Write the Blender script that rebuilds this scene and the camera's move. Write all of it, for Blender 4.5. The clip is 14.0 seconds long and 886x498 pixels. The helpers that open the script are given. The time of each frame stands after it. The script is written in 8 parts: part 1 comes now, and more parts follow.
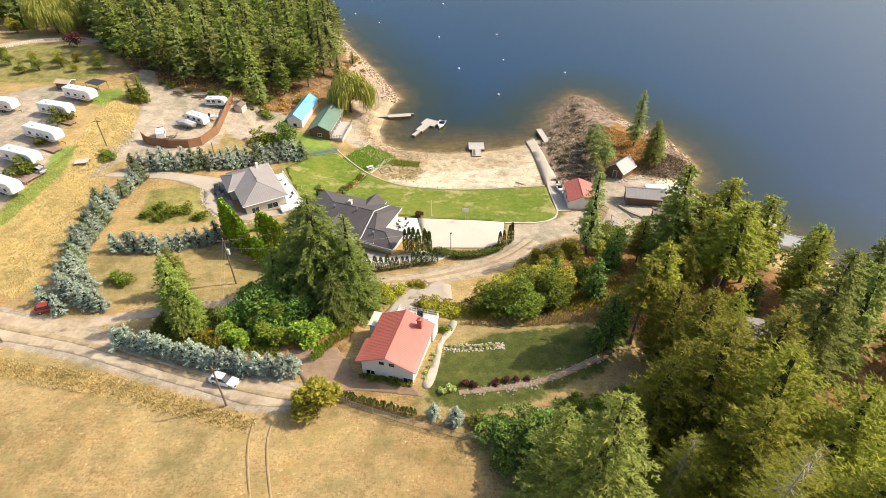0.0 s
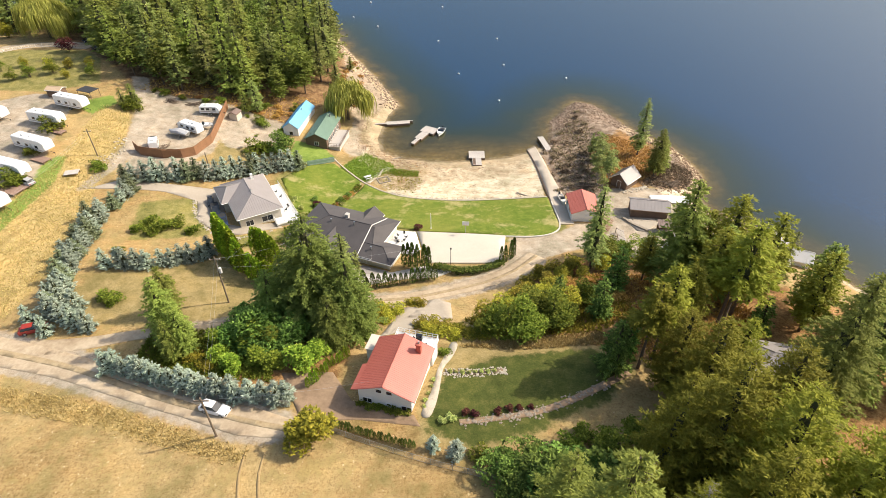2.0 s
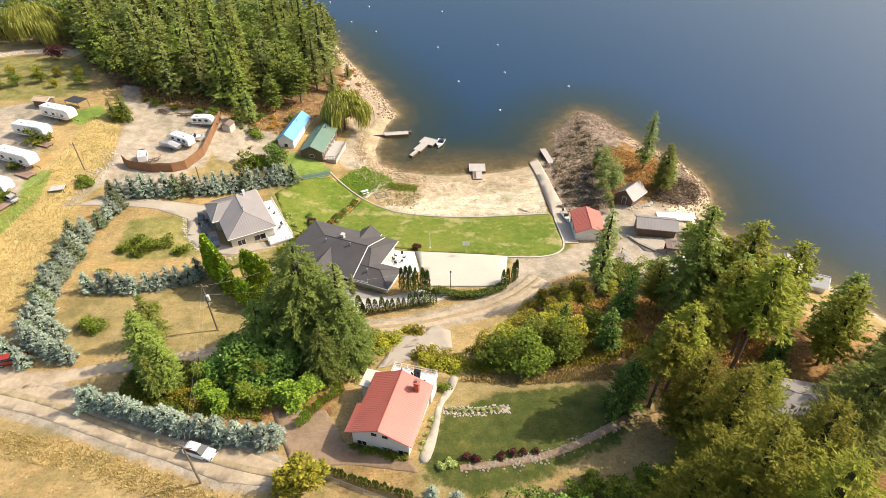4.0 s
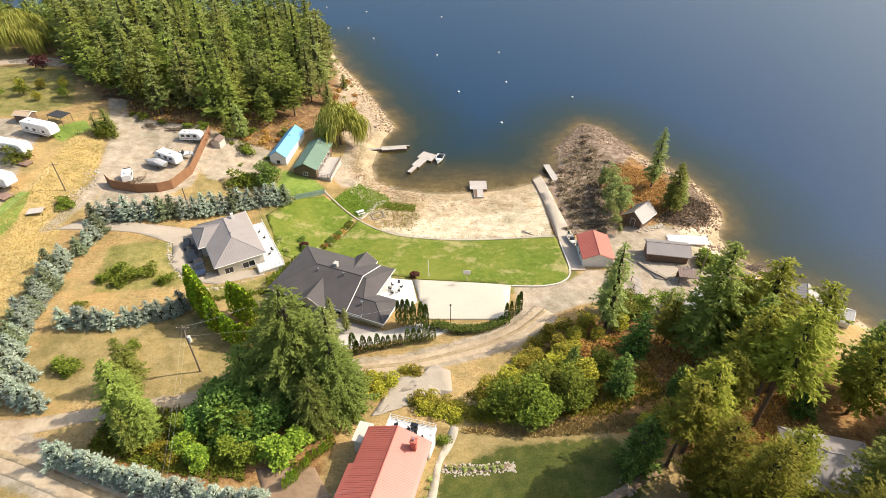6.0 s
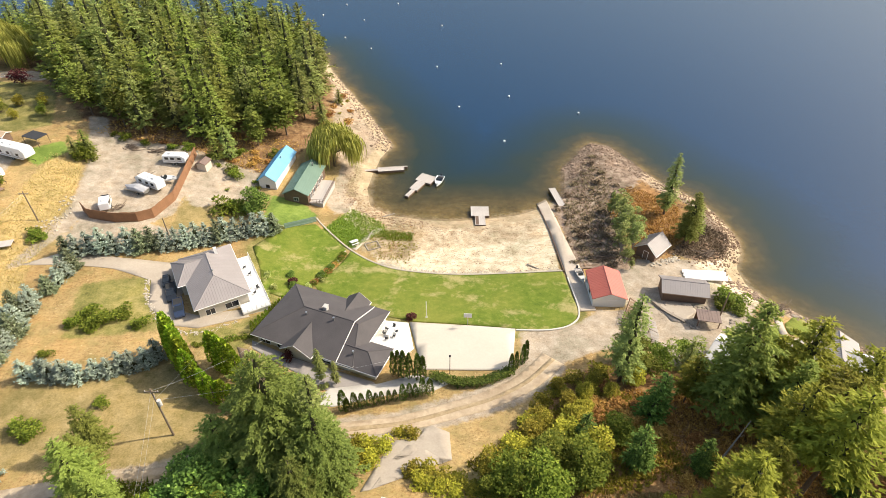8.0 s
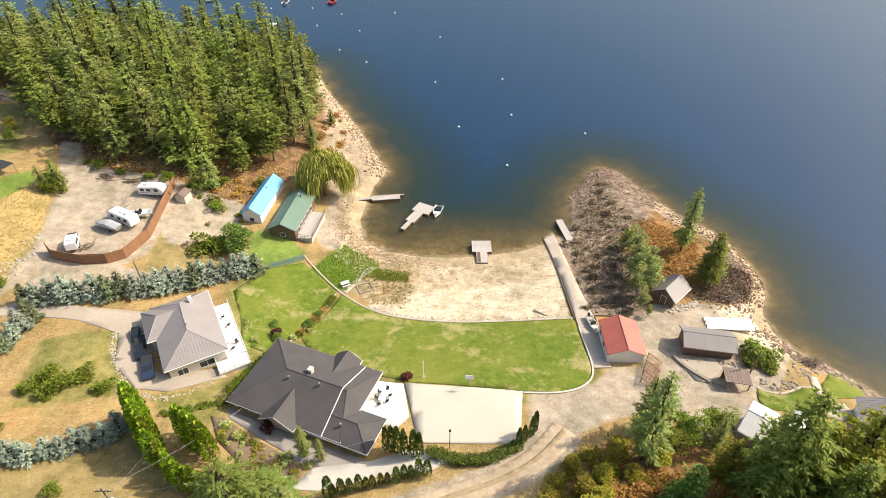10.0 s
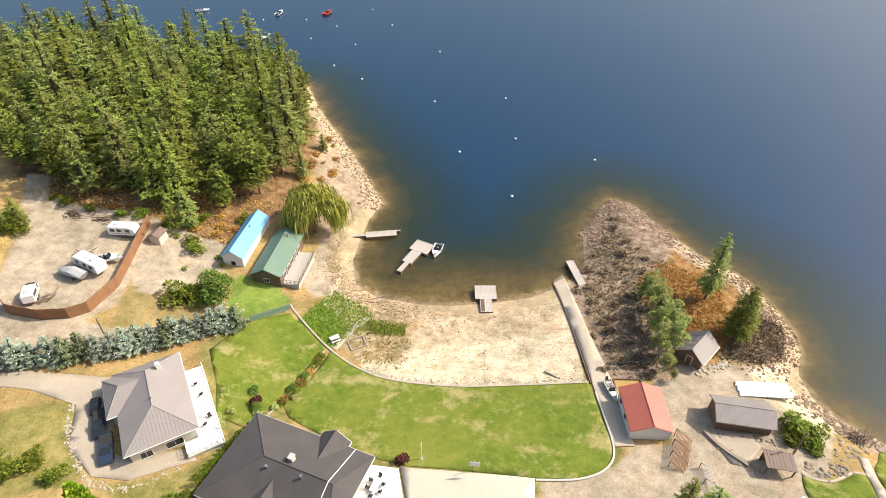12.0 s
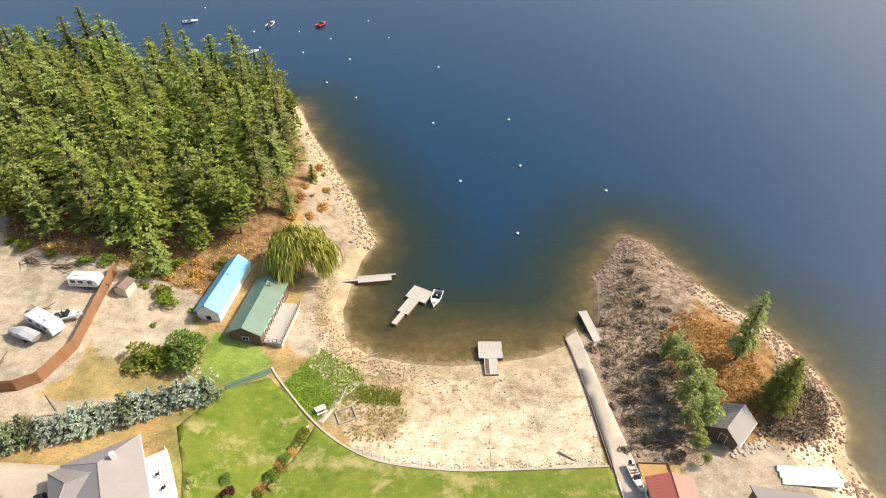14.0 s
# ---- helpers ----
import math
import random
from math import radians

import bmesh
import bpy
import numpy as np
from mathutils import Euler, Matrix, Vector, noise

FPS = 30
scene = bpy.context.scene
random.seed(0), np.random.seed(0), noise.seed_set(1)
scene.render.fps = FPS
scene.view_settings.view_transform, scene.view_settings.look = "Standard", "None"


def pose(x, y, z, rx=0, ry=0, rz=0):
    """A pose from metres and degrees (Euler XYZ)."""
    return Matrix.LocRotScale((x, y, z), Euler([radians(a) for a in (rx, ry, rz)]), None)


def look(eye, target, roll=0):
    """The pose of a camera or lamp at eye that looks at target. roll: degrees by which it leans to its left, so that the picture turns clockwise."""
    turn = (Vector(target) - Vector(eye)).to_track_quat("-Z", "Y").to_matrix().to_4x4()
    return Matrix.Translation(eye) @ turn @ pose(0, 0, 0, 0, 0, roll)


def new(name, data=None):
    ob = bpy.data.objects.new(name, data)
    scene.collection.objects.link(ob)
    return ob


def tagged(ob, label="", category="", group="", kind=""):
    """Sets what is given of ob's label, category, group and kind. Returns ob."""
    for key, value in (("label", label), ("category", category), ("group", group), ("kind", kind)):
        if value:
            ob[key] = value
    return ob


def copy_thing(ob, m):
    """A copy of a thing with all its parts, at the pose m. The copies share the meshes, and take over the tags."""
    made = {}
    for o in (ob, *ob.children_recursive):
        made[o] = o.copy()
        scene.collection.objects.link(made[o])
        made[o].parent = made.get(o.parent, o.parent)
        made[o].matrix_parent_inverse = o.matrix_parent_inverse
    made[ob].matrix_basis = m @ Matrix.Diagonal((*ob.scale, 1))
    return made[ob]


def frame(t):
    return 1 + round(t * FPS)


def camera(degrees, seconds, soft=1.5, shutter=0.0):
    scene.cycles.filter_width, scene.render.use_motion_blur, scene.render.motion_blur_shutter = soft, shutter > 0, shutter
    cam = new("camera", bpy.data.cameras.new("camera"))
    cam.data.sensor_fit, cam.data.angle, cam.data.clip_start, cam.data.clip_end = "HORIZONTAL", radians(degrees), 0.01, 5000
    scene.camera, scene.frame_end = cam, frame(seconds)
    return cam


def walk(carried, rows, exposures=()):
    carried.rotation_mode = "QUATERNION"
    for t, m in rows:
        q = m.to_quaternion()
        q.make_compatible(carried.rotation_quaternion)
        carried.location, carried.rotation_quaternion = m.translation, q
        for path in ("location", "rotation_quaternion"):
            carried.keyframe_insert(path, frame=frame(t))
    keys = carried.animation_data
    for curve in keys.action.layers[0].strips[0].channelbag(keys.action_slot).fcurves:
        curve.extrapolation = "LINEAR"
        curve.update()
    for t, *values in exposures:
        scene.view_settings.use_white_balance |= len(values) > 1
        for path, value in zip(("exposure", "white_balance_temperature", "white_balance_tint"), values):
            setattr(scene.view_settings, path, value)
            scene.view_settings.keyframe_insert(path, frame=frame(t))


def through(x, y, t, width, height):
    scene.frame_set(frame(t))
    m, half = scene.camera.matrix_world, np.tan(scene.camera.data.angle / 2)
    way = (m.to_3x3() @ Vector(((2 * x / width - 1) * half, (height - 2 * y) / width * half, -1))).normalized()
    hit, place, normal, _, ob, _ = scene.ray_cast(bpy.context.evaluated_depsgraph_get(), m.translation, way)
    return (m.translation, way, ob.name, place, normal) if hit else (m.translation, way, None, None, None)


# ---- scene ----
cam = camera(76.0, 14.0, soft=0.6)
PATH = [
    (0, (0.386, 0.106, 81.619), (0.382, 1.671, 80.374), -0.4),
    (0.5, (0.404, 1.189, 81.629), (0.399, 2.754, 80.384), -0.5),
    (1, (0.328, 2.316, 81.701), (0.325, 3.881, 80.456), -0.4),
    (1.5, (0.334, 3.58, 81.829), (0.331, 5.144, 80.583), -0.4),
    (2, (0.334, 4.966, 81.938), (0.332, 6.53, 80.692), -0.4),
    (2.5, (0.28, 6.479, 82.115), (0.279, 8.043, 80.869), -0.4),
    (3, (0.273, 8.059, 82.195), (0.273, 9.623, 80.949), -0.3),
    (5.5, (0.288, 18.112, 82.889), (0.29, 19.673, 81.64), -0.2),
    (6, (0.327, 20.611, 82.857), (0.33, 22.173, 81.608), -0.2),
    (6.5, (0.511, 23.293, 82.931), (0.512, 24.855, 81.682), -0.2),
    (7, (0.396, 26.12, 82.864), (0.399, 27.683, 81.616), -0.3),
    (7.5, (0.443, 29.027, 83.07), (0.447, 30.59, 81.822), -0.2),
    (8, (0.595, 32.264, 83.265), (0.597, 33.826, 82.016), -0.1),
    (10.5, (0.529, 49.863, 83.333), (0.537, 51.429, 82.089), -0.0),
    (11, (0.479, 53.634, 83.272), (0.487, 55.202, 82.029), 0.0),
    (11.5, (0.346, 57.466, 83.295), (0.358, 59.034, 82.054), 0.1),
    (12, (0.218, 61.312, 83.287), (0.231, 62.882, 82.048), 0.2),
    (12.5, (0.075, 65.229, 83.265), (0.092, 66.8, 82.027), 0.2),
    (13, (-0.009, 69.129, 83.253), (0.01, 70.702, 82.018), 0.3),
    (13.5, (0.009, 73.153, 83.264), (0.028, 74.726, 82.029), 0.3),
    (14, (-0.032, 77.148, 83.32), (-0.012, 78.721, 82.086), 0.4),
]
walk(cam, [(t, look(eye, target, roll)) for t, eye, target, roll in PATH])

# ---- sky and sun ----
SUN_ELEVATION, SUN_AZIMUTH = 43.0, 9.5  # degrees above the horizon, and from +x towards +y
world = bpy.data.worlds.new("sky")
scene.world = world
world.use_nodes = True
wn = world.node_tree.nodes
sky = wn.new("ShaderNodeTexSky")
sky.sky_type, sky.sun_disc = "NISHITA", False
sky.sun_elevation, sky.sun_rotation = radians(SUN_ELEVATION), radians(90 - SUN_AZIMUTH)
sky.dust_density, sky.ozone_density, sky.air_density = 4.5, 1.6, 1.3
wn["Background"].inputs["Strength"].default_value = 0.142
world.node_tree.links.new(sky.outputs[0], wn["Background"].inputs["Color"])
sun = new("sun", bpy.data.lights.new("sun", "SUN"))
sun.data.energy, sun.data.angle, sun.data.color = 4.05, radians(0.6), (1.0, 0.9, 0.74)
ca, ce = math.cos(radians(SUN_AZIMUTH)) * math.cos(radians(SUN_ELEVATION)), math.sin(radians(SUN_ELEVATION))
sun.matrix_world = look((60 * ca, 90 + 60 * math.sin(radians(SUN_AZIMUTH)), 60 * ce), (0, 90, 0))
scene.view_settings.exposure = 0.45
# ---- lie of the land: the lake's shore and the slope above it ----
SHORE_WEST = [(-400, 250), (-300, 262), (-200, 272), (-120, 276), (-80, 272), (-58, 267), (-49, 265), (-41, 244), (-31.4, 224), (-25.3, 211.5), (-20, 199),
              (-17, 191.6), (-14.8, 186.3), (-17.4, 180), (-19, 171.4), (-19.9, 162.5), (-18.4, 154.6), (-13.5, 150.2)]
SHORE_EAST = [(-5.8, 148.3), (2.7, 147.4), (13.5, 148.7), (20.2, 150.1), (25, 152.5), (32.9, 158.3), (34.8, 167.6), (35.6, 173.2), (39.4, 178.2), (42.9, 184.6),
              (46.4, 187.6), (50.8, 185.7), (54.5, 178.2), (57.2, 171.3), (61.5, 163.2), (65.7, 159), (68.8, 153.5), (70.2, 146.4), (71, 140), (69.5, 134),
              (66.5, 129), (66.4, 123), (69, 118.5), (73, 115), (77.5, 109.5), (82, 104), (86, 96), (92, 86), (104, 76), (125, 66), (160, 50), (230, 10), (400, -120)]
SHORE = np.array(SHORE_WEST + SHORE_EAST, float)
# height of the slope along y, for six lines of x from west to east
SLOPES = (
    (-104, (-60, 20, 60, 95, 120, 145, 190, 260), (13, 11, 10, 10.5, 12, 13.5, 15, 8)),
    (-72, (-60, 20, 50, 75, 100, 125, 145, 190, 260), (14, 12, 10.3, 9.7, 9.3, 9.0, 9.8, 12, 6)),
    (-45, (-60, 20, 45, 62, 80, 97, 117, 150, 190, 260), (15, 13.5, 12, 11.2, 9.5, 7.5, 5.4, 5.2, 8, 5)),
    (-22, (-60, 20, 50, 62, 75, 86, 106, 117, 130, 160, 260), (16, 14.8, 13.4, 12.2, 8.8, 6.6, 5.6, 3.4, 1.6, 1.9, 4)),
    (6, (-60, 20, 50, 62, 75, 85, 106, 117, 127, 136, 148, 260), (17, 15.2, 14.2, 12.9, 9.0, 6.2, 5.5, 3.2, 1.4, 0.8, 0.4, 0.2)),
    (34, (-60, 20, 50, 62, 76, 88, 105, 120, 135, 150, 260), (18, 16.5, 15.2, 14.2, 11.5, 8.2, 4.6, 3.0, 2.4, 2.0, 2.5)),
    (62, (-60, 20, 50, 70, 90, 105, 118, 135, 150, 260), (18, 16, 14, 12, 8.5, 5.5, 3.2, 2.6, 2.6, 2)),
    (100, (-60, 20, 50, 70, 90, 120), (15, 12, 8, 5, 3, 2)),
)


def shore_distance(x, y):
    """Metres from the waterline, positive on land; arrays or numbers."""
    x, y = np.asarray(x, float), np.asarray(y, float)
    best = np.full(x.shape, 1e9)
    inside = np.full(x.shape, False)
    for (ax, ay), (bx, by) in zip(SHORE[:-1], SHORE[1:]):
        dx, dy = bx - ax, by - ay
        k = np.clip(((x - ax) * dx + (y - ay) * dy) / (dx * dx + dy * dy), 0, 1)
        best = np.minimum(best, (x - ax - k * dx) ** 2 + (y - ay - k * dy) ** 2)
    ring = np.vstack([SHORE, [(4000, -400), (4000, -4000), (-4000, -4000), (-4000, 250)]])
    for (ax, ay), (bx, by) in zip(ring, np.roll(ring, -1, axis=0)):
        cross = (ay > y) != (by > y)
        with np.errstate(divide="ignore", invalid="ignore"):
            inside ^= cross & (x < (bx - ax) * (y - ay) / (by - ay if by != ay else 1e-9) + ax)
    return np.where(inside, 1, -1) * np.sqrt(best)


def slope_height(x, y):
    cols = [np.interp(y, ys, zs) for _, ys, zs in SLOPES]
    xs = [s[0] for s in SLOPES]
    out = cols[0] * 1.0
    for k in range(len(xs) - 1):
        f = np.clip((x - xs[k]) / (xs[k + 1] - xs[k]), 0, 1)
        f = f * f * (3 - 2 * f)
        out = np.where(x > xs[k], cols[k] * (1 - f) + cols[k + 1] * f, out)
    return out


def exact_height(x, y):
    x, y = np.asarray(x, float), np.asarray(y, float)
    s = sum(slope_height(x + a, y + b) for a, b in ((0, 0), (3, 0), (-3, 0), (0, 3), (0, -3))) / 5
    d = shore_distance(x, y)
    k = np.clip(d / 14, 0, 1)
    k = k * (2 - k)
    return np.where(d > 0, 0.02 + s * k, np.maximum(-7, d * 0.16))


HX, HY = np.arange(-180, 141.0), np.arange(-30, 301.0)
HEIGHTS = exact_height(*np.meshgrid(HX, HY))


def T(x, y):
    """Height of the ground, from a one-metre grid where there is one."""
    if isinstance(x, np.ndarray) and x.size > 1 and (x.min() < -179 or x.max() > 139 or y.min() < -29 or y.max() > 299):
        return exact_height(x, y)
    if not isinstance(x, np.ndarray) and not (-179 < x < 139 and -29 < y < 299):
        return exact_height(x, y)
    u, v = x - HX[0], y - HY[0]
    i, j = np.int64(np.floor(u)), np.int64(np.floor(v))
    u, v = u - i, v - j
    return (HEIGHTS[j, i] * (1 - u) + HEIGHTS[j, i + 1] * u) * (1 - v) + (HEIGHTS[j + 1, i] * (1 - u) + HEIGHTS[j + 1, i + 1] * u) * v

# ---- materials ----
def material(name):
    m = bpy.data.materials.new(name)
    m.use_nodes = True
    nt = m.node_tree
    return m, nt, nt.nodes["Principled BSDF"]


def noise_node(nt, scale, detail=4.0, rough=0.6, space="Object", stretch=None):
    co = nt.nodes.new("ShaderNodeTexCoord")
    n = nt.nodes.new("ShaderNodeTexNoise")
    n.inputs["Scale"].default_value, n.inputs["Detail"].default_value, n.inputs["Roughness"].default_value = scale, detail, rough
    out = co.outputs[space]
    if stretch:
        mp = nt.nodes.new("ShaderNodeMapping")
        mp.inputs["Scale"].default_value = stretch
        nt.links.new(out, mp.inputs["Vector"])
        out = mp.outputs["Vector"]
    nt.links.new(out, n.inputs["Vector"])
    return n.outputs["Fac"]


def ramp(nt, fac, stops):
    r = nt.nodes.new("ShaderNodeValToRGB")
    el = r.color_ramp.elements
    while len(el) < len(stops):
        el.new(0.5)
    for e, (p, c) in zip(el, stops):
        e.position, e.color = p, (*c, 1) if len(c) == 3 else c
    nt.links.new(fac, r.inputs["Fac"])
    return r.outputs["Color"]


def mix(nt, fac, a, b, kind="MIX"):
    n = nt.nodes.new("ShaderNodeMix")
    n.data_type, n.blend_type = "RGBA", kind
    for sock, v in ((n.inputs[0], fac), (n.inputs[6], a), (n.inputs[7], b)):
        if isinstance(v, (int, float)):
            sock.default_value = v
        elif isinstance(v, tuple):
            sock.default_value = (*v, 1)
        else:
            nt.links.new(v, sock)
    return n.outputs[2]


def maths(nt, op, a, b=None):
    n = nt.nodes.new("ShaderNodeMath")
    n.operation = op
    for sock, v in zip(n.inputs, (a, b)):
        if v is None:
            continue
        if isinstance(v, (int, float)):
            sock.default_value = v
        else:
            nt.links.new(v, sock)
    return n.outputs[0]


def bump(nt, bsdf, height, strength=0.3, distance=0.05):
    b = nt.nodes.new("ShaderNodeBump")
    b.inputs["Strength"].default_value, b.inputs["Distance"].default_value = strength, distance
    nt.links.new(height, b.inputs["Height"])
    nt.links.new(b.outputs["Normal"], bsdf.inputs["Normal"])


def two_scale(name, dark, light, big=0.15, small=3.0, rough=0.9, relief=0.4, metal=0.0, distance=0.05, stretch=None, spread=0.25):
    """A surface whose colour wanders between two tones at two scales, with fine relief."""
    m, nt, b = material(name)
    n1 = noise_node(nt, big, 5, 0.6, stretch=stretch)
    n2 = noise_node(nt, small, 6, 0.7, stretch=stretch)
    f = maths(nt, "ADD", maths(nt, "MULTIPLY", n1, 0.55), maths(nt, "MULTIPLY", n2, 0.45))
    c = ramp(nt, f, [(0.5 - spread, dark), (0.5 + spread, light)])
    nt.links.new(c, b.inputs["Base Color"])
    b.inputs["Roughness"].default_value, b.inputs["Metallic"].default_value = rough, metal
    if relief:
        bump(nt, b, n2, relief, distance)
    return m


def foliage(name, dark, light, warm, rough=0.75, through=0.25):
    """Leaves or needles: a tone of its own for every clump and every tree."""
    m, nt, b = material(name)
    geo, info = nt.nodes.new("ShaderNodeNewGeometry"), nt.nodes.new("ShaderNodeObjectInfo")
    c = ramp(nt, geo.outputs["Random Per Island"], [(0.0, dark), (0.75, light), (1.0, warm)])
    hs = nt.nodes.new("ShaderNodeHueSaturation")
    nt.links.new(maths(nt, "ADD", maths(nt, "MULTIPLY", info.outputs["Random"], 0.035), 0.485), hs.inputs["Hue"])
    nt.links.new(maths(nt, "ADD", maths(nt, "MULTIPLY", info.outputs["Random"], 0.5), 0.75), hs.inputs["Value"])
    nt.links.new(c, hs.inputs["Color"])
    nt.links.new(hs.outputs["Color"], b.inputs["Base Color"])
    b.inputs["Roughness"].default_value = rough
    b.inputs["Specular IOR Level"].default_value = 0.25
    tr = nt.nodes.new("ShaderNodeBsdfTranslucent")
    nt.links.new(hs.outputs["Color"], tr.inputs["Color"])
    mx = nt.nodes.new("ShaderNodeMixShader")
    mx.inputs[0].default_value = through
    nt.links.new(b.outputs[0], mx.inputs[1])
    nt.links.new(tr.outputs[0], mx.inputs[2])
    nt.links.new(mx.outputs[0], nt.nodes["Material Output"].inputs["Surface"])
    return m


FIR = foliage("fir_needles", (0.202, 0.237, 0.046), (0.289, 0.332, 0.064), (0.350, 0.381, 0.082), through=0.34)
FIR_PALE = foliage("grey_fir_needles", (0.232, 0.268, 0.074), (0.314, 0.351, 0.100), (0.374, 0.396, 0.124), through=0.34)
FIR_OLIVE = foliage("pine_needles", (0.224, 0.224, 0.024), (0.304, 0.297, 0.033), (0.361, 0.341, 0.045), through=0.34)
LEAF_DARK = foliage("dark_green_leaves", (0.064, 0.111, 0.016), (0.160, 0.249, 0.039), (0.276, 0.394, 0.073), through=0.17)
SPRUCE = foliage("blue_spruce_needles", (0.216, 0.261, 0.184), (0.392, 0.454, 0.350), (0.550, 0.615, 0.502), through=0.12)
SPRUCE_GREEN = foliage("green_spruce_needles", (0.108, 0.133, 0.055), (0.240, 0.282, 0.156), (0.348, 0.381, 0.226), through=0.12)
CEDAR = foliage("cedar_leaves", (0.130, 0.207, 0.011), (0.300, 0.389, 0.023), (0.405, 0.472, 0.036), through=0.20)
CEDAR_DARK = foliage("dark_cedar_leaves", (0.056, 0.091, 0.011), (0.126, 0.175, 0.022), (0.182, 0.238, 0.035), through=0.20)
LEAF = foliage("green_leaves", (0.084, 0.116, 0.009), (0.188, 0.223, 0.023), (0.273, 0.293, 0.035), through=0.23)
LEAF_YELLOW = foliage("yellowing_leaves", (0.181, 0.173, 0.017), (0.363, 0.323, 0.030), (0.479, 0.394, 0.052), through=0.23)
LEAF_OLIVE = foliage("olive_leaves", (0.120, 0.146, 0.023), (0.194, 0.229, 0.037), (0.247, 0.275, 0.058), through=0.21)
LEAF_BRIGHT = foliage("bright_leaves", (0.119, 0.187, 0.017), (0.255, 0.340, 0.030), (0.357, 0.408, 0.051), through=0.17)
LEAF_RED = foliage("dark_red_leaves", (0.05, 0.012, 0.012), (0.13, 0.035, 0.03), (0.2, 0.06, 0.05))
LEAF_RUST = foliage("rust_brown_leaves", (0.267, 0.126, 0.032), (0.510, 0.275, 0.074), (0.675, 0.412, 0.127), through=0.15)
LEAF_DRY = foliage("dry_scrub", (0.096, 0.066, 0.034), (0.240, 0.179, 0.106), (0.368, 0.296, 0.182), through=0.10)
BIRCH = foliage("birch_leaves", (0.177, 0.205, 0.052), (0.290, 0.318, 0.093), (0.383, 0.397, 0.145), through=0.25)
WILLOW = foliage("willow_leaves", (0.271, 0.295, 0.053), (0.451, 0.454, 0.098), (0.578, 0.554, 0.150), through=0.25)
FLOWER = foliage("pale_yellow_blossom", (0.25, 0.3, 0.08), (0.5, 0.52, 0.16), (0.75, 0.72, 0.35))
STRAW = foliage("golden_straw", (0.301, 0.209, 0.076), (0.489, 0.361, 0.143), (0.602, 0.475, 0.223), through=0.15)
BARK = two_scale("bark", (0.07, 0.05, 0.035), (0.19, 0.14, 0.1), 1.5, 8, 0.95, 0.6)
FIR_DEEP = foliage("deep_green_needles", (0.149, 0.193, 0.039), (0.214, 0.271, 0.054), (0.259, 0.310, 0.070), through=0.34)
# near-black green of the added shells that stand in for shade inside conifers
CROWN_SHADE = two_scale("crown_shade", (0.03, 0.034, 0.012), (0.075, 0.08, 0.03), 0.8, 5, 0.95, 0.5)
BARK_PALE = two_scale("pale_bark", (0.22, 0.19, 0.15), (0.45, 0.41, 0.35), 1.5, 8, 0.95, 0.5)
POLE_WOOD = two_scale("pole_wood", (0.12, 0.09, 0.06), (0.26, 0.2, 0.14), 0.8, 9, 0.9, 0.4)
CONCRETE = two_scale("concrete", (0.42, 0.39, 0.34), (0.58, 0.55, 0.49), 0.2, 4, 0.85, 0.25)
COURT = two_scale("pale_concrete", (0.46, 0.41, 0.33), (0.58, 0.53, 0.44), 0.14, 2.5, 0.85, 0.15)
ASPHALT = two_scale("worn_asphalt", (0.25, 0.22, 0.2), (0.36, 0.33, 0.3), 0.2, 4, 0.9, 0.3)
DIRT = two_scale("dry_dirt", (0.29, 0.21, 0.13), (0.58, 0.47, 0.33), 0.22, 1.2, 0.95, 0.5, spread=0.19)
DIRT_BROWN = two_scale("brown_dirt", (0.17, 0.11, 0.065), (0.36, 0.25, 0.16), 0.3, 1.6, 0.95, 0.5, spread=0.2)
GRAVEL = two_scale("pale_gravel", (0.29, 0.24, 0.185), (0.46, 0.4, 0.32), 0.15, 2.6, 0.95, 0.5)
STONE = two_scale("grey_stone", (0.15, 0.12, 0.09), (0.42, 0.355, 0.28), 0.5, 5, 0.9, 0.5)
STONE_PALE = two_scale("pale_stone", (0.3, 0.26, 0.2), (0.54, 0.48, 0.39), 0.5, 5, 0.9, 0.5)
WHITE = two_scale("white_paint", (0.68, 0.67, 0.64), (0.82, 0.81, 0.78), 0.4, 5, 0.55, 0.05)
WHITE_GLOSS = two_scale("white_gelcoat", (0.72, 0.72, 0.71), (0.84, 0.84, 0.83), 0.4, 4, 0.3, 0.03)
GREY_DECK = two_scale("weathered_deck", (0.36, 0.32, 0.29), (0.55, 0.51, 0.46), 0.5, 6, 0.85, 0.3, stretch=(6, 0.5, 1))
FENCE_WOOD = two_scale("rust_brown_boards", (0.17, 0.08, 0.04), (0.32, 0.165, 0.08), 0.6, 6, 0.85, 0.3)
BROWN_WOOD = two_scale("dark_brown_boards", (0.1, 0.065, 0.045), (0.2, 0.13, 0.09), 0.6, 6, 0.85, 0.3)
GREY_WALL = two_scale("grey_siding", (0.42, 0.4, 0.37), (0.54, 0.52, 0.48), 0.4, 4, 0.75, 0.1)
BEIGE_WALL = two_scale("beige_siding", (0.5, 0.45, 0.37), (0.62, 0.57, 0.48), 0.4, 4, 0.75, 0.1)
RED_ROOF = two_scale("red_roof_metal", (0.41, 0.1, 0.068), (0.5, 0.145, 0.098), 0.35, 5, 0.5, 0.05)
GREY_ROOF = two_scale("taupe_roof_metal", (0.25, 0.22, 0.205), (0.33, 0.295, 0.28), 0.3, 4, 0.5, 0.05)
DARK_ROOF = two_scale("charcoal_shingle", (0.058, 0.052, 0.053), (0.105, 0.094, 0.093), 0.3, 6, 0.85, 0.5)
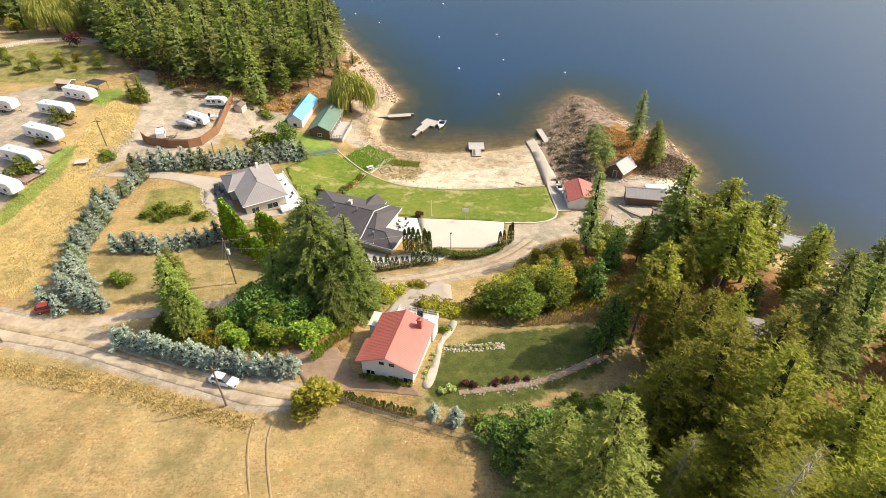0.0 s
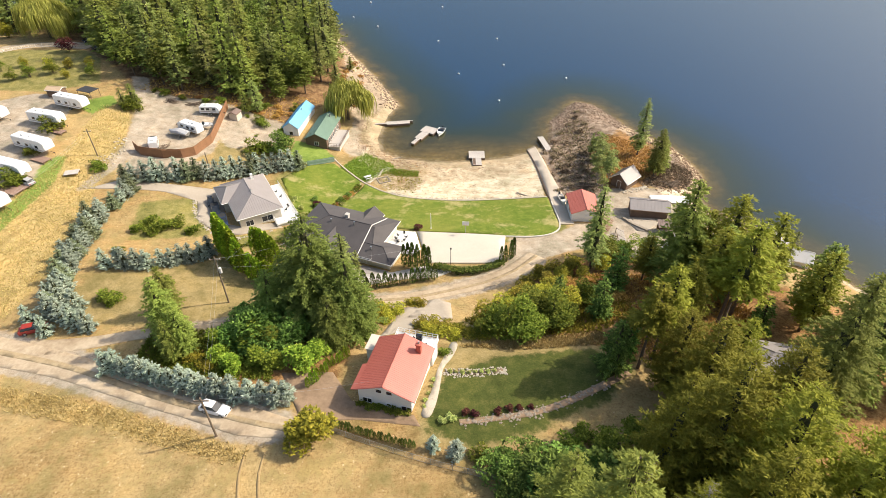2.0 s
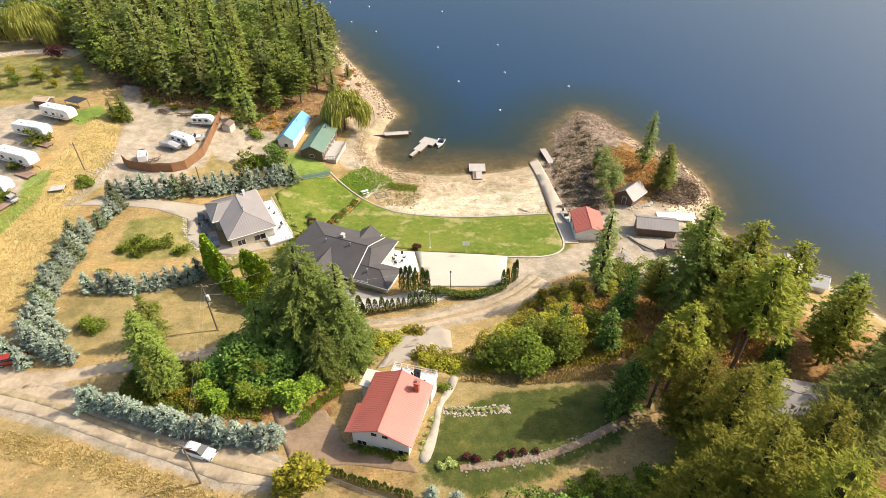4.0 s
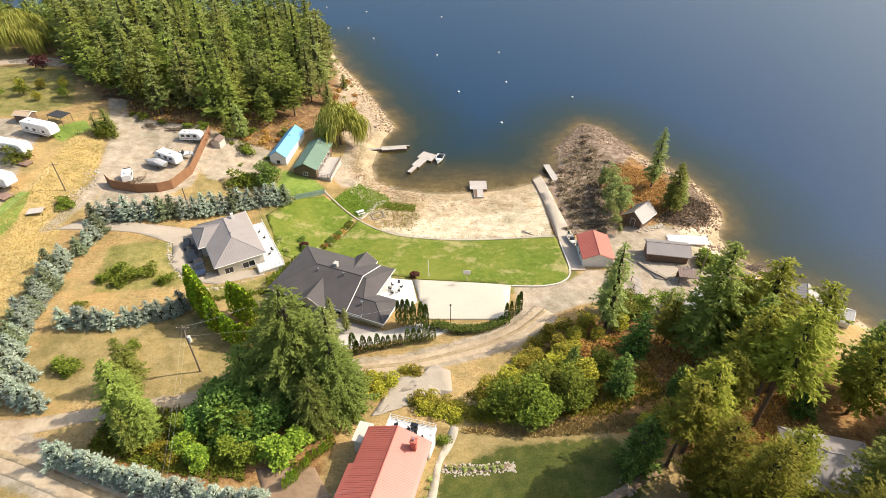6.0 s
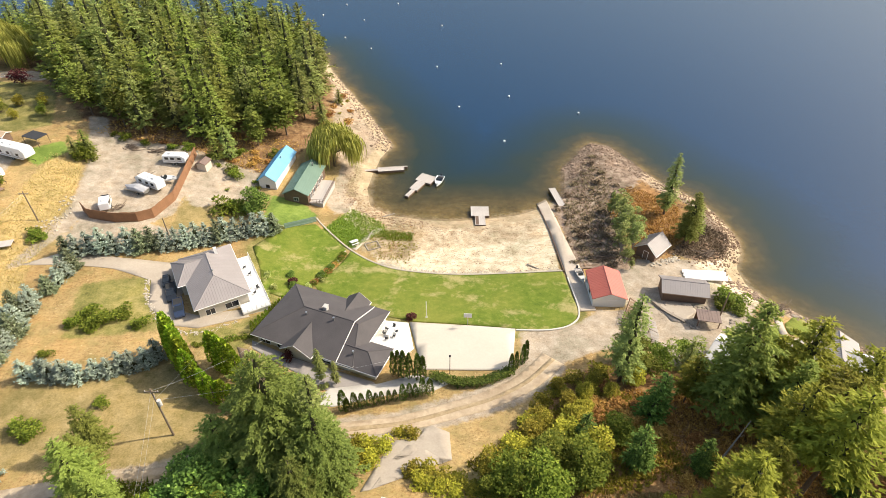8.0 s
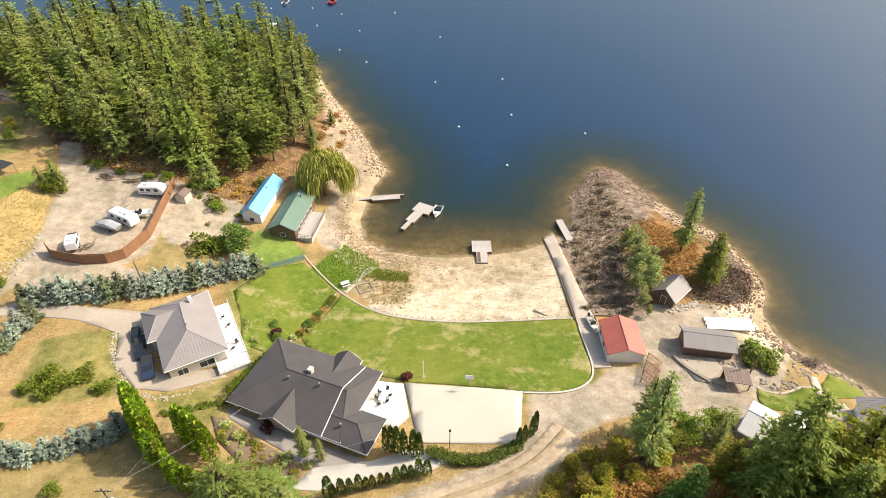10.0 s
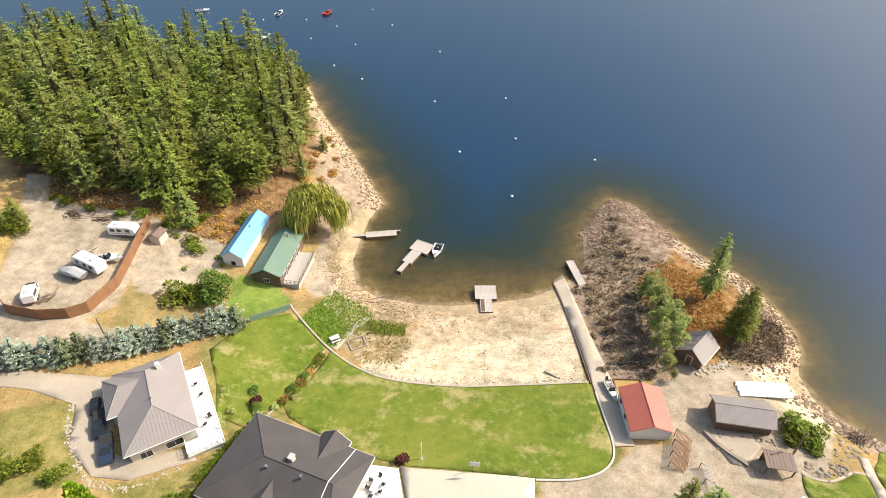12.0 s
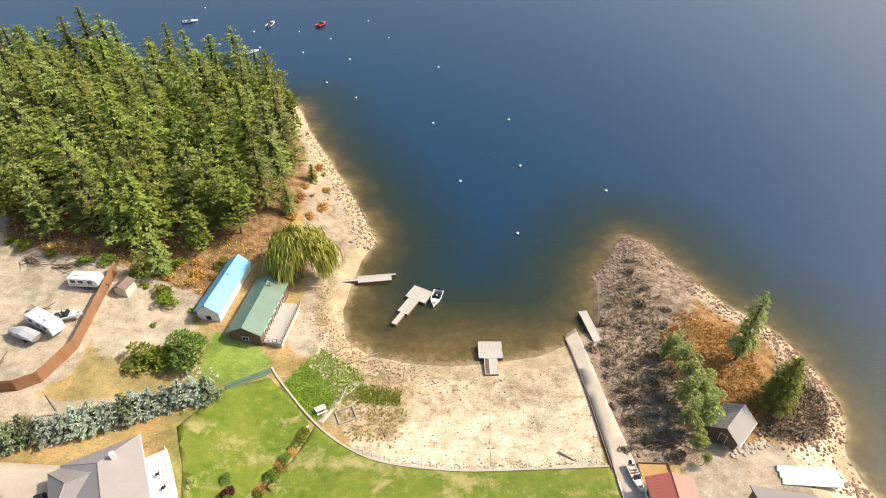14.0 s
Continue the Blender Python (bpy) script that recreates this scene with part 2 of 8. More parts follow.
BLUE_ROOF = two_scale("blue_roof_metal", (0.12, 0.36, 0.55), (0.18, 0.46, 0.68), 0.4, 5, 0.5, 0.05)
GREEN_ROOF = two_scale("green_roof_metal", (0.1, 0.17, 0.125), (0.16, 0.25, 0.185), 0.4, 5, 0.5, 0.05)
BROWN_ROOF = two_scale("brown_roof", (0.13, 0.09, 0.075), (0.24, 0.17, 0.14), 0.4, 5, 0.7, 0.2)
PALE_ROOF = two_scale("pale_roof_metal", (0.5, 0.48, 0.45), (0.66, 0.64, 0.6), 0.4, 5, 0.5, 0.05)
DARK_PLASTIC = two_scale("dark_fabric", (0.02, 0.02, 0.022), (0.05, 0.05, 0.052), 1, 6, 0.7, 0.1)
BLACK_PAINT = two_scale("black_car_paint", (0.012, 0.014, 0.018), (0.022, 0.026, 0.032), 0.6, 5, 0.2, 0.0)
BLUE_PAINT = two_scale("dark_blue_car_paint", (0.02, 0.03, 0.06), (0.035, 0.05, 0.09), 0.6, 5, 0.22, 0.0)
RED_PAINT = two_scale("red_car_paint", (0.3, 0.03, 0.02), (0.4, 0.05, 0.035), 0.6, 5, 0.3, 0.0)
STEEL = two_scale("galvanised_steel", (0.35, 0.36, 0.36), (0.55, 0.56, 0.56), 0.6, 6, 0.4, 0.05, metal=0.8)
TARP = two_scale("grey_tarpaulin", (0.3, 0.3, 0.31), (0.46, 0.46, 0.47), 0.5, 5, 0.6, 0.4)
TYRE = two_scale("tyre_rubber", (0.015, 0.015, 0.015), (0.035, 0.035, 0.035), 1, 8, 0.85, 0.2)
GLASS, _nt, _b = material("window_glass")
_b.inputs["Base Color"].default_value, _b.inputs["Roughness"].default_value = (0.02, 0.025, 0.03, 1), 0.05
_b.inputs["Specular IOR Level"].default_value = 0.7
RED_BUOY = two_scale("red_plastic", (0.5, 0.06, 0.04), (0.62, 0.1, 0.07), 1, 5, 0.4, 0)
SHRUB_MULCH = two_scale("dark_mulch", (0.12, 0.08, 0.05), (0.26, 0.19, 0.12), 0.5, 4, 0.95, 0.6)
for _m in (RED_ROOF, GREY_ROOF, BLUE_ROOF, GREEN_ROOF, PALE_ROOF):
    _m.node_tree.nodes["Principled BSDF"].inputs["IOR"].default_value = 1.65

# ---- building helpers ----
def part(name, bm, mat, parent=None, label=""):
    """Link a bmesh as one mesh object under a thing or a part."""
    me = bpy.data.meshes.new(name)
    bm.to_mesh(me)
    bm.free()
    me.materials.append(mat)
    ob = new(name, me)
    if parent is not None:
        ob.parent = parent
    if label:
        tagged(ob, label)
    return ob


def raw(name, verts, faces, mat, parent=None, label=""):
    me = bpy.data.meshes.new(name)
    me.from_pydata([tuple(v) for v in verts], [], [tuple(f) for f in faces])
    me.materials.append(mat)
    ob = new(name, me)
    if parent is not None:
        ob.parent = parent
    if label:
        tagged(ob, label)
    return ob


def thing(name, m, label, category, group="", kind=""):
    ob = new(name)
    ob.empty_display_size = 0.5
    ob.matrix_world = m
    return tagged(ob, label, category, group, kind)


def at(x, y, rot=0.0, dz=0.0, scale=1.0):
    """A pose on the ground at x, y."""
    return pose(x, y, float(T(x, y)) + dz, 0, 0, rot) @ Matrix.Scale(scale, 4)


def box(bm, x0, x1, y0, y1, z0, z1, bevel=0.0):
    r = bmesh.ops.create_cube(bm, size=1.0)
    for v in r["verts"]:
        v.co = Vector((x0 + (v.co.x + 0.5) * (x1 - x0), y0 + (v.co.y + 0.5) * (y1 - y0), z0 + (v.co.z + 0.5) * (z1 - z0)))
    if bevel:
        bmesh.ops.bevel(bm, geom=list({e for v in r["verts"] for e in v.link_edges}), offset=bevel, segments=1, affect="EDGES")
    return r["verts"]


def boxes(*specs, bevel=0.0):
    bm = bmesh.new()
    for s in specs:
        box(bm, *s, bevel=bevel)
    return bm


def tube(bm, a, b, r0, r1=None, sides=8):
    """A tapered rod from a to b."""
    a, b = Vector(a), Vector(b)
    r1 = r0 if r1 is None else r1
    q = (b - a).to_track_quat("Z", "Y").to_matrix()
    rings = []
    for c, r in ((a, r0), (b, r1)):
        rings.append([bm.verts.new(c + q @ Vector((r * math.cos(k * math.tau / sides), r * math.sin(k * math.tau / sides), 0))) for k in range(sides)])
    for k in range(sides):
        bm.faces.new((rings[0][k], rings[0][(k + 1) % sides], rings[1][(k + 1) % sides], rings[1][k]))
    bm.faces.new(list(reversed(rings[0])))
    bm.faces.new(rings[1])


def tubes(*specs, sides=8):
    bm = bmesh.new()
    for s in specs:
        tube(bm, *s, sides=sides)
    return bm


def prism(bm, outline, z0, z1):
    """An upright block over an outline given anticlockwise."""
    lo = [bm.verts.new((x, y, z0)) for x, y in outline]
    hi = [bm.verts.new((x, y, z1)) for x, y in outline]
    n = len(outline)
    for k in range(n):
        bm.faces.new((lo[k], lo[(k + 1) % n], hi[(k + 1) % n], hi[k]))
    bm.faces.new(hi)
    bm.faces.new(list(reversed(lo)))


def smooth_outline(pts, steps=4, closed=True):
    """A Catmull-Rom curve through the points."""
    p = [np.array(q, float) for q in pts]
    n, out = len(p), []
    for k in range(n if closed else n - 1):
        g = lambda i: p[i % n] if closed else p[min(max(i, 0), n - 1)]
        a, b, c, d = g(k - 1), g(k), g(k + 1), g(k + 2)
        for s in range(steps):
            t = s / steps
            out.append(tuple(0.5 * (2 * b + (c - a) * t + (2 * a - 5 * b + 4 * c - d) * t * t + (3 * b - a - 3 * c + d) * t ** 3)))
    if not closed:
        out.append(tuple(p[-1]))
    return out


def drape(name, outline, mat, lift, label, category, cell=2.0, thick=0.25):
    """A sheet that follows the ground inside an outline, with a short skirt."""
    bm = bmesh.new()
    bm.faces.new([bm.verts.new((x, y, 0)) for x, y in outline])
    bmesh.ops.triangulate(bm, faces=bm.faces[:])
    xs, ys = [p[0] for p in outline], [p[1] for p in outline]
    for lo, hi, no in ((min(xs), max(xs), (1, 0, 0)), (min(ys), max(ys), (0, 1, 0))):
        v = math.ceil(lo / cell) * cell
        while v < hi:
            bmesh.ops.bisect_plane(bm, geom=bm.verts[:] + bm.edges[:] + bm.faces[:], plane_co=(v * no[0], v * no[1], 0), plane_no=no)
            v += cell
    co = np.array([v.co[:] for v in bm.verts])
    z = T(co[:, 0], co[:, 1])
    for v, h in zip(bm.verts, z):
        v.co.z = h + lift
    bm.normal_update()
    for f in bm.faces:
        if f.normal.z < 0:
            f.normal_flip()
    r = bmesh.ops.extrude_edge_only(bm, edges=[e for e in bm.edges if e.is_boundary])
    for g in r["geom"]:
        if isinstance(g, bmesh.types.BMVert):
            g.co.z -= thick
    for f in bm.faces:
        f.smooth = abs(f.normal.z) > 0.3
    return tagged(part(name, bm, mat), label, category, kind="structure")


def band(pts, width, closed=False, steps=5):
    """The outline of a strip of a width along a line."""
    line = np.array(smooth_outline(pts, steps, closed))
    d = np.gradient(line, axis=0)
    d /= np.linalg.norm(d, axis=1)[:, None]
    n = np.stack([-d[:, 1], d[:, 0]], 1)
    w = np.interp(np.linspace(0, 1, len(line)), np.linspace(0, 1, len(width)), width)[:, None] / 2 if not isinstance(width, (int, float)) else width / 2
    return [tuple(q) for q in line - n * w] + [tuple(q) for q in (line + n * w)[::-1]]

# ---- ground: one sheet, with what grows or lies on it as masks ----
def polygon_mask(x, y, outline, soft):
    """1 inside an outline, 0 outside, fading over `soft` metres."""
    best, inside = np.full(x.shape, 1e9), np.full(x.shape, False)
    for (ax, ay), (bx, by) in zip(outline, outline[1:] + outline[:1]):
        dx, dy = bx - ax, by - ay
        k = np.clip(((x - ax) * dx + (y - ay) * dy) / (dx * dx + dy * dy + 1e-9), 0, 1)
        best = np.minimum(best, (x - ax - k * dx) ** 2 + (y - ay - k * dy) ** 2)
        if ay != by:
            inside ^= ((ay > y) != (by > y)) & (x < (bx - ax) * (y - ay) / (by - ay) + ax)
    s = np.where(inside, 1, -1) * np.sqrt(best)
    return np.clip(0.5 + s / soft, 0, 1)


DIRT_AREAS = [
    [(-84, 159), (-63, 166), (-61, 140), (-66, 133), (-78, 133), (-84, 140)],
    [(-84, 118), (-79, 138), (-84, 160), (-92, 178), (-97, 178), (-88, 158), (-84, 140), (-86, 118)],
    [(-62, 165), (-44, 160), (-46, 150), (-58, 143), (-64, 150)], [(-80, 137), (-60, 134), (-38, 140), (-37, 137), (-60, 129), (-80, 126)],
    [(15, 105), (27, 108), (31, 112), (37, 112), (38, 126), (44, 129), (58, 129), (66, 127), (67, 118), (60, 109), (52, 100), (46, 94), (40, 96), (38, 103), (26, 99), (14, 93)],
    [(-26, 148), (-14, 152), (-16, 160), (-18, 176), (-27, 176), (-29, 152)],
    [(-120, 165), (-106, 161), (-97, 122), (-98, 96), (-110, 96), (-118, 130), (-128, 160)],
    [(-92, 178), (-89, 171), (-80, 168), (-66, 167), (-62, 165), (-64, 160), (-84, 158), (-97, 178)],
]
ROAD_MAIN = [(-50, 71.8), (-42, 73), (-32, 76), (-22, 80.5), (-15.4, 82.8), (-6, 84.4), (3.5, 87.6), (9.5, 89.8), (15, 93), (20, 98)]
ROAD_FIELD = [(-100, 74), (-78, 69.5), (-62, 65.4), (-48, 60), (-37, 56), (-28, 52.8), (-21, 51)]
ROAD_WEST = [(-190, 184), (-164, 196), (-153.5, 206), (-146, 211), (-136, 211.5), (-124, 208)]
DIRT_AREAS += [band(ROAD_MAIN, [5.0, 5, 5, 5.4, 5.6, 6.5]), band(ROAD_FIELD, [7.5, 8.5, 7.5, 6.6, 6.2, 7.2, 5]), band(ROAD_WEST, [8, 8, 8])]
SAND_AREAS = [[(-14, 129), (-6, 125), (26, 125), (27, 153), (20, 153), (-8, 153), (-22, 156), (-24, 146), (-16, 140)], [(56, 128), (66, 132), (70, 120), (64, 114), (56, 120)]]
GREEN_AREAS = [[(-28, 141), (-22, 151), (-15, 146), (-13, 142), (-21, 134)], [(-42, 152), (-34, 150), (-30, 146), (-36, 140), (-42, 141)], [(-99, 100), (-97.6, 107.9), (-96.6, 113), (-96.2, 118), (-98.5, 124), (-96.3, 131.5), (-94, 131), (-91.8, 119.4), (-92.8, 109), (-94, 98)],
               [(-105.5, 158), (-97, 164.5), (-93.6, 160), (-97.6, 152)]]
GOLD_AREAS = [[(-98, 84), (-78, 76), (-76, 100), (-82, 118), (-84, 140), (-90, 160), (-97, 158), (-95, 130), (-99, 108)], [(-82, 64), (-50, 56.5), (-26, 47.5), (-27, 45.5), (-50, 53), (-82, 61)],
              [(-4, 74), (8, 78), (8, 71), (2, 68)]]
FOREST_AREAS = [[(26, 96), (44, 98), (54, 92), (64, 84), (100, 70), (120, 20), (60, 0), (16, 8), (14, 40), (30, 44), (34, 62), (22, 68), (8, 72), (10, 82)],
                [(-90, 167), (-70, 165), (-58, 164), (-54, 159), (-44, 160), (-40, 170), (-35, 180), (-34, 210), (-48, 262), (-150, 270), (-150, 230), (-110, 190), (-90, 168)],
                [(-50, 70), (-20, 84), (-14, 74), (-16, 60), (-30, 59), (-50, 64)], [(36, 150), (44, 180), (54, 176), (66, 152), (62, 134), (42, 126)]]
LAWN_DRY_AREAS = [[(-70, 83), (-66, 92), (-48, 96), (-36, 92), (-34, 77), (-48, 74), (-62, 75)], [(-1, 68), (8, 69), (24, 69), (31, 62), (25, 55), (8, 47), (-3, 48), (-3.5, 54), (0, 64)], [(-64, 168), (-40, 150), (-38, 140), (-60, 134)]]
SHADED_LAWN_AREAS = [[(0, 60.5), (9, 65), (24, 66), (28, 60), (24, 55), (12, 49.5), (4, 47.5), (-2.4, 50.5)]]
VERGE_AREAS = [[(-66, 100), (-51, 104), (-58, 119), (-70, 114)], [(-165, 196), (-146, 204), (-124, 203), (-112, 190), (-104, 172), (-118, 166), (-140, 168), (-165, 180)]]

gx = np.concatenate([-140 - np.geomspace(4, 3800, 18)[::-1], np.arange(-140, 126, 1.25), 126 + np.geomspace(4, 3800, 18)])
gy = np.concatenate([-20 - np.geomspace(4, 3800, 18)[::-1], np.arange(-20, 276, 1.25), 276 + np.geomspace(4, 3800, 18)])
GX, GY = np.meshgrid(gx, gy)
GZ = T(GX, GY)
rng = np.random.default_rng(4)
GZ = GZ + np.where(GZ > 0.6, (rng.random(GZ.shape) - 0.5) * 0.03, 0)
nx, ny = len(gx), len(gy)
idx = np.arange(nx * ny).reshape(ny, nx)
quads = np.stack([idx[:-1, :-1], idx[:-1, 1:], idx[1:, 1:], idx[1:, :-1]], -1).reshape(-1, 4)
gme = bpy.data.meshes.new("ground")
gme.from_pydata(np.stack([GX, GY, GZ], -1).reshape(-1, 3).tolist(), [], quads.tolist())
gme.polygons.foreach_set("use_smooth", np.ones(len(quads), bool))
SD = shore_distance(GX, GY)


def zone(areas, soft):
    m = np.zeros(GX.shape)
    for a in areas:
        m = np.maximum(m, polygon_mask(GX, GY, a, soft))
    return m


layers = {"dirt": zone(DIRT_AREAS, 3), "sand": zone(SAND_AREAS, 2.5), "green": zone(GREEN_AREAS, 2.5), "gold": zone(GOLD_AREAS, 3),
          "forest": zone(FOREST_AREAS, 5), "dry": zone(LAWN_DRY_AREAS, 3), "shaded_lawn": zone(SHADED_LAWN_AREAS, 4)}
# darker western forest floor, with the shade of its edge put into the colour
layers["floor"] = zone([FOREST_AREAS[1]], 5)
layers["verge"] = zone(VERGE_AREAS + [[(-31, 144), (-22, 132), (-27, 121), (-22, 113), (-14, 107), (16, 103), (27, 106), (29, 111), (29, 116), (26, 126), (-30, 113), (-38, 115), (-43, 131), (-38, 141)],
                        [(-49, 103.5), (-44, 102), (-38, 105.6), (-33, 101.8), (-28, 116), (-32, 118), (-35.5, 107.5), (-44.4, 104.6)], [(-45, 101), (-38, 98), (-34, 101), (-38, 105.6), (-45, 103.5)]], 3.5)
bare = np.clip(1 - np.abs(SD - 3) / 5, 0, 1) * (SD > -3)
bare = np.maximum(bare, zone([[(-24, 160), (-17, 186), (-22, 202), (-33, 226), (-46, 262), (-52, 262), (-38, 226), (-34, 200), (-30, 176)]], 6))
layers["stony"] = np.maximum(bare, zone([[(30, 126), (29, 152), (34, 162), (40, 182), (48, 188), (50, 176), (42, 160), (42, 140), (40, 126)]], 5)) * (1 - layers["sand"])
layers["rubble"] = zone([[(30, 126), (28.6, 153), (31, 160), (33.5, 172), (38.5, 183), (48, 190), (55, 184), (58, 172), (52, 160), (46, 150), (43, 140), (42, 126)], [(56, 129), (64, 131), (69, 140), (67, 150), (62, 146), (60, 136), (52, 131)]], 4)
layers["debris"] = zone([[(-27, 154), (-18, 153), (-10, 150), (-2, 147), (-4, 140), (-6, 130), (-14, 130), (-21, 136), (-15, 146), (-23, 152)], [(-26, 156), (-19, 156), (-18, 178), (-24, 180)]], 5) * 0.75
layers["trodden"] = zone([[(-14, 133), (-4, 134), (10, 136.5), (25, 138), (26, 154), (10, 150), (-8, 152), (-20, 156), (-22, 146)]], 7) * 0.9
layers["wet"] = np.clip(1 - np.abs(SD - 1.0) / 4.5, 0, 1)
layers["wet"] = layers["wet"] * (1 - 0.92 * layers["rubble"])
layers["bed"] = np.clip(-SD / 6 + 0.3, 0, 1)
for lname, mask in layers.items():
    a = gme.attributes.new(lname, "FLOAT", "POINT")
    a.data.foreach_set("value", mask.reshape(-1).astype(np.float32))

GROUND, nt, b = material("ground_cover")


def layer_mask(nm, edge):
    """A mask read from the sheet, its edge broken up by noise."""
    a = nt.nodes.new("ShaderNodeAttribute")
    a.attribute_name = nm
    v = maths(nt, "ADD", a.outputs["Fac"], maths(nt, "MULTIPLY", maths(nt, "SUBTRACT", edge, 0.5), 0.9))
    r = nt.nodes.new("ShaderNodeMapRange")
    r.interpolation_type = "SMOOTHSTEP"
    nt.links.new(v, r.inputs[0])
    r.inputs[1].default_value, r.inputs[2].default_value = 0.34, 0.66
    return r.outputs[0]


big, mid, fine = noise_node(nt, 0.06, 4, 0.6), noise_node(nt, 0.5, 6, 0.65), noise_node(nt, 3.5, 6, 0.75)
edge = noise_node(nt, 0.8, 6, 0.7)
both = maths(nt, "ADD", maths(nt, "MULTIPLY", mid, 0.5), maths(nt, "MULTIPLY", fine, 0.5))
tall = maths(nt, "ADD", maths(nt, "MULTIPLY", big, 0.5), maths(nt, "MULTIPLY", both, 0.5))
col = ramp(nt, tall, [(0.36, (0.24, 0.15, 0.06)), (0.46, (0.34, 0.23, 0.1)), (0.56, (0.4, 0.29, 0.135)), (0.66, (0.33, 0.255, 0.11))])
rows = noise_node(nt, 1.3, 4, 0.7, stretch=(0.3, 1.8, 1))
col = mix(nt, maths(nt, "MULTIPLY", ramp(nt, rows, [(0.45, (0, 0, 0)), (0.6, (1, 1, 1))]), 0.3), col, (0.5, 0.37, 0.18))
stubble = noise_node(nt, 2.4, 5, 0.8)
col = mix(nt, 1.0, col, ramp(nt, stubble, [(0.36, (0.62, 0.58, 0.5)), (0.5, (0.97, 0.96, 0.94)), (0.66, (1.22, 1.2, 1.15))]), "MULTIPLY")
clods = noise_node(nt, 1.6, 2, 0.5)
col = mix(nt, ramp(nt, clods, [(0.68, (0, 0, 0)), (0.74, (0.8, 0.8, 0.8))]), col, (0.6, 0.47, 0.27))
col = mix(nt, ramp(nt, noise_node(nt, 0.045, 5, 0.7), [(0.52, (0, 0, 0)), (0.66, (0.4, 0.4, 0.4))]), col, (0.34, 0.2, 0.075))
weeds = noise_node(nt, 0.3, 6, 0.7)
col = mix(nt, maths(nt, "MULTIPLY", ramp(nt, weeds, [(0.5, (0, 0, 0)), (0.6, (1, 1, 1))]), 0.5), col, (0.24, 0.2, 0.075))
for nm, stops in (
    ("dry", [(0.34, (0.15, 0.135, 0.04)), (0.46, (0.26, 0.2, 0.08)), (0.58, (0.35, 0.265, 0.12)), (0.7, (0.46, 0.36, 0.2))]),
    # dark green garden grass, deepened further to hold the shade of nearby trees
    ("shaded_lawn", [(0.32, (0.034, 0.048, 0.009)), (0.48, (0.07, 0.085, 0.018)), (0.6, (0.115, 0.115, 0.03)), (0.72, (0.22, 0.18, 0.075))]),
    ("gold", [(0.32, (0.25, 0.17, 0.065)), (0.5, (0.44, 0.32, 0.13)), (0.68, (0.6, 0.46, 0.22))]),
    ("verge", [(0.36, (0.11, 0.105, 0.03)), (0.48, (0.2, 0.185, 0.055)), (0.6, (0.31, 0.255, 0.1))]),
    ("forest", [(0.36, (0.08, 0.045, 0.022)), (0.46, (0.21, 0.11, 0.045)), (0.54, (0.33, 0.19, 0.075)), (0.66, (0.46, 0.32, 0.16))]),
    # brown litter tones, lowered to carry the deep shade under the western trees
    ("floor", [(0.36, (0.055, 0.032, 0.018)), (0.46, (0.15, 0.085, 0.042)), (0.54, (0.25, 0.155, 0.075)), (0.66, (0.4, 0.29, 0.165))]),
    ("green", [(0.3, (0.08, 0.12, 0.02)), (0.5, (0.17, 0.24, 0.045)), (0.7, (0.29, 0.33, 0.09))]),
    ("dirt", [(0.36, (0.22, 0.165, 0.11)), (0.46, (0.33, 0.272, 0.2)), (0.55, (0.41, 0.345, 0.265)), (0.66, (0.52, 0.45, 0.36))]),
    ("stony", [(0.32, (0.13, 0.09, 0.06)), (0.5, (0.34, 0.26, 0.18)), (0.68, (0.55, 0.45, 0.34))]),
    ("sand", [(0.36, (0.3, 0.225, 0.135)), (0.44, (0.49, 0.4, 0.275)), (0.52, (0.6, 0.51, 0.37)), (0.64, (0.7, 0.62, 0.48))]),
    ("trodden", [(0.36, (0.22, 0.155, 0.09)), (0.46, (0.4, 0.31, 0.2)), (0.54, (0.51, 0.42, 0.29)), (0.64, (0.64, 0.55, 0.41))]),
    ("rubble", [(0.36, (0.065, 0.044, 0.032)), (0.45, (0.16, 0.11, 0.078)), (0.53, (0.28, 0.21, 0.155)), (0.64, (0.46, 0.375, 0.29))]),
    ("debris", [(0.36, (0.12, 0.09, 0.04)), (0.48, (0.3, 0.23, 0.13)), (0.58, (0.48, 0.39, 0.26)), (0.7, (0.6, 0.51, 0.37))]),
    ("wet", [(0.3, (0.26, 0.19, 0.1)), (0.5, (0.42, 0.33, 0.21)), (0.7, (0.55, 0.45, 0.32))]),
    ("bed", [(0.36, (0.11, 0.075, 0.028)), (0.5, (0.22, 0.165, 0.07)), (0.64, (0.36, 0.29, 0.14))]),
):
    col = mix(nt, layer_mask(nm, edge), col, ramp(nt, both, stops))
patch = noise_node(nt, 0.16, 5, 0.65)
col = mix(nt, 1.0, col, ramp(nt, patch, [(0.36, (0.74, 0.77, 0.72)), (0.5, (1, 1, 1)), (0.64, (1.14, 1.1, 1.05))]), "MULTIPLY")
scuffs = noise_node(nt, 0.9, 6, 0.75, stretch=(0.45, 1.5, 1))
sand_here = nt.nodes.new("ShaderNodeAttribute")
sand_here.attribute_name = "sand"
col = mix(nt, sand_here.outputs["Fac"], col, mix(nt, 1.0, col, ramp(nt, scuffs, [(0.33, (0.58, 0.54, 0.48)), (0.42, (0.94, 0.93, 0.92)), (0.6, (1.08, 1.07, 1.06))]), "MULTIPLY"))
nt.links.new(col, b.inputs["Base Color"])
b.inputs["Roughness"].default_value = 0.95
b.inputs["Specular IOR Level"].default_value = 0.2
bump(nt, b, fine, 0.5, 0.14)
gme.materials.append(GROUND)
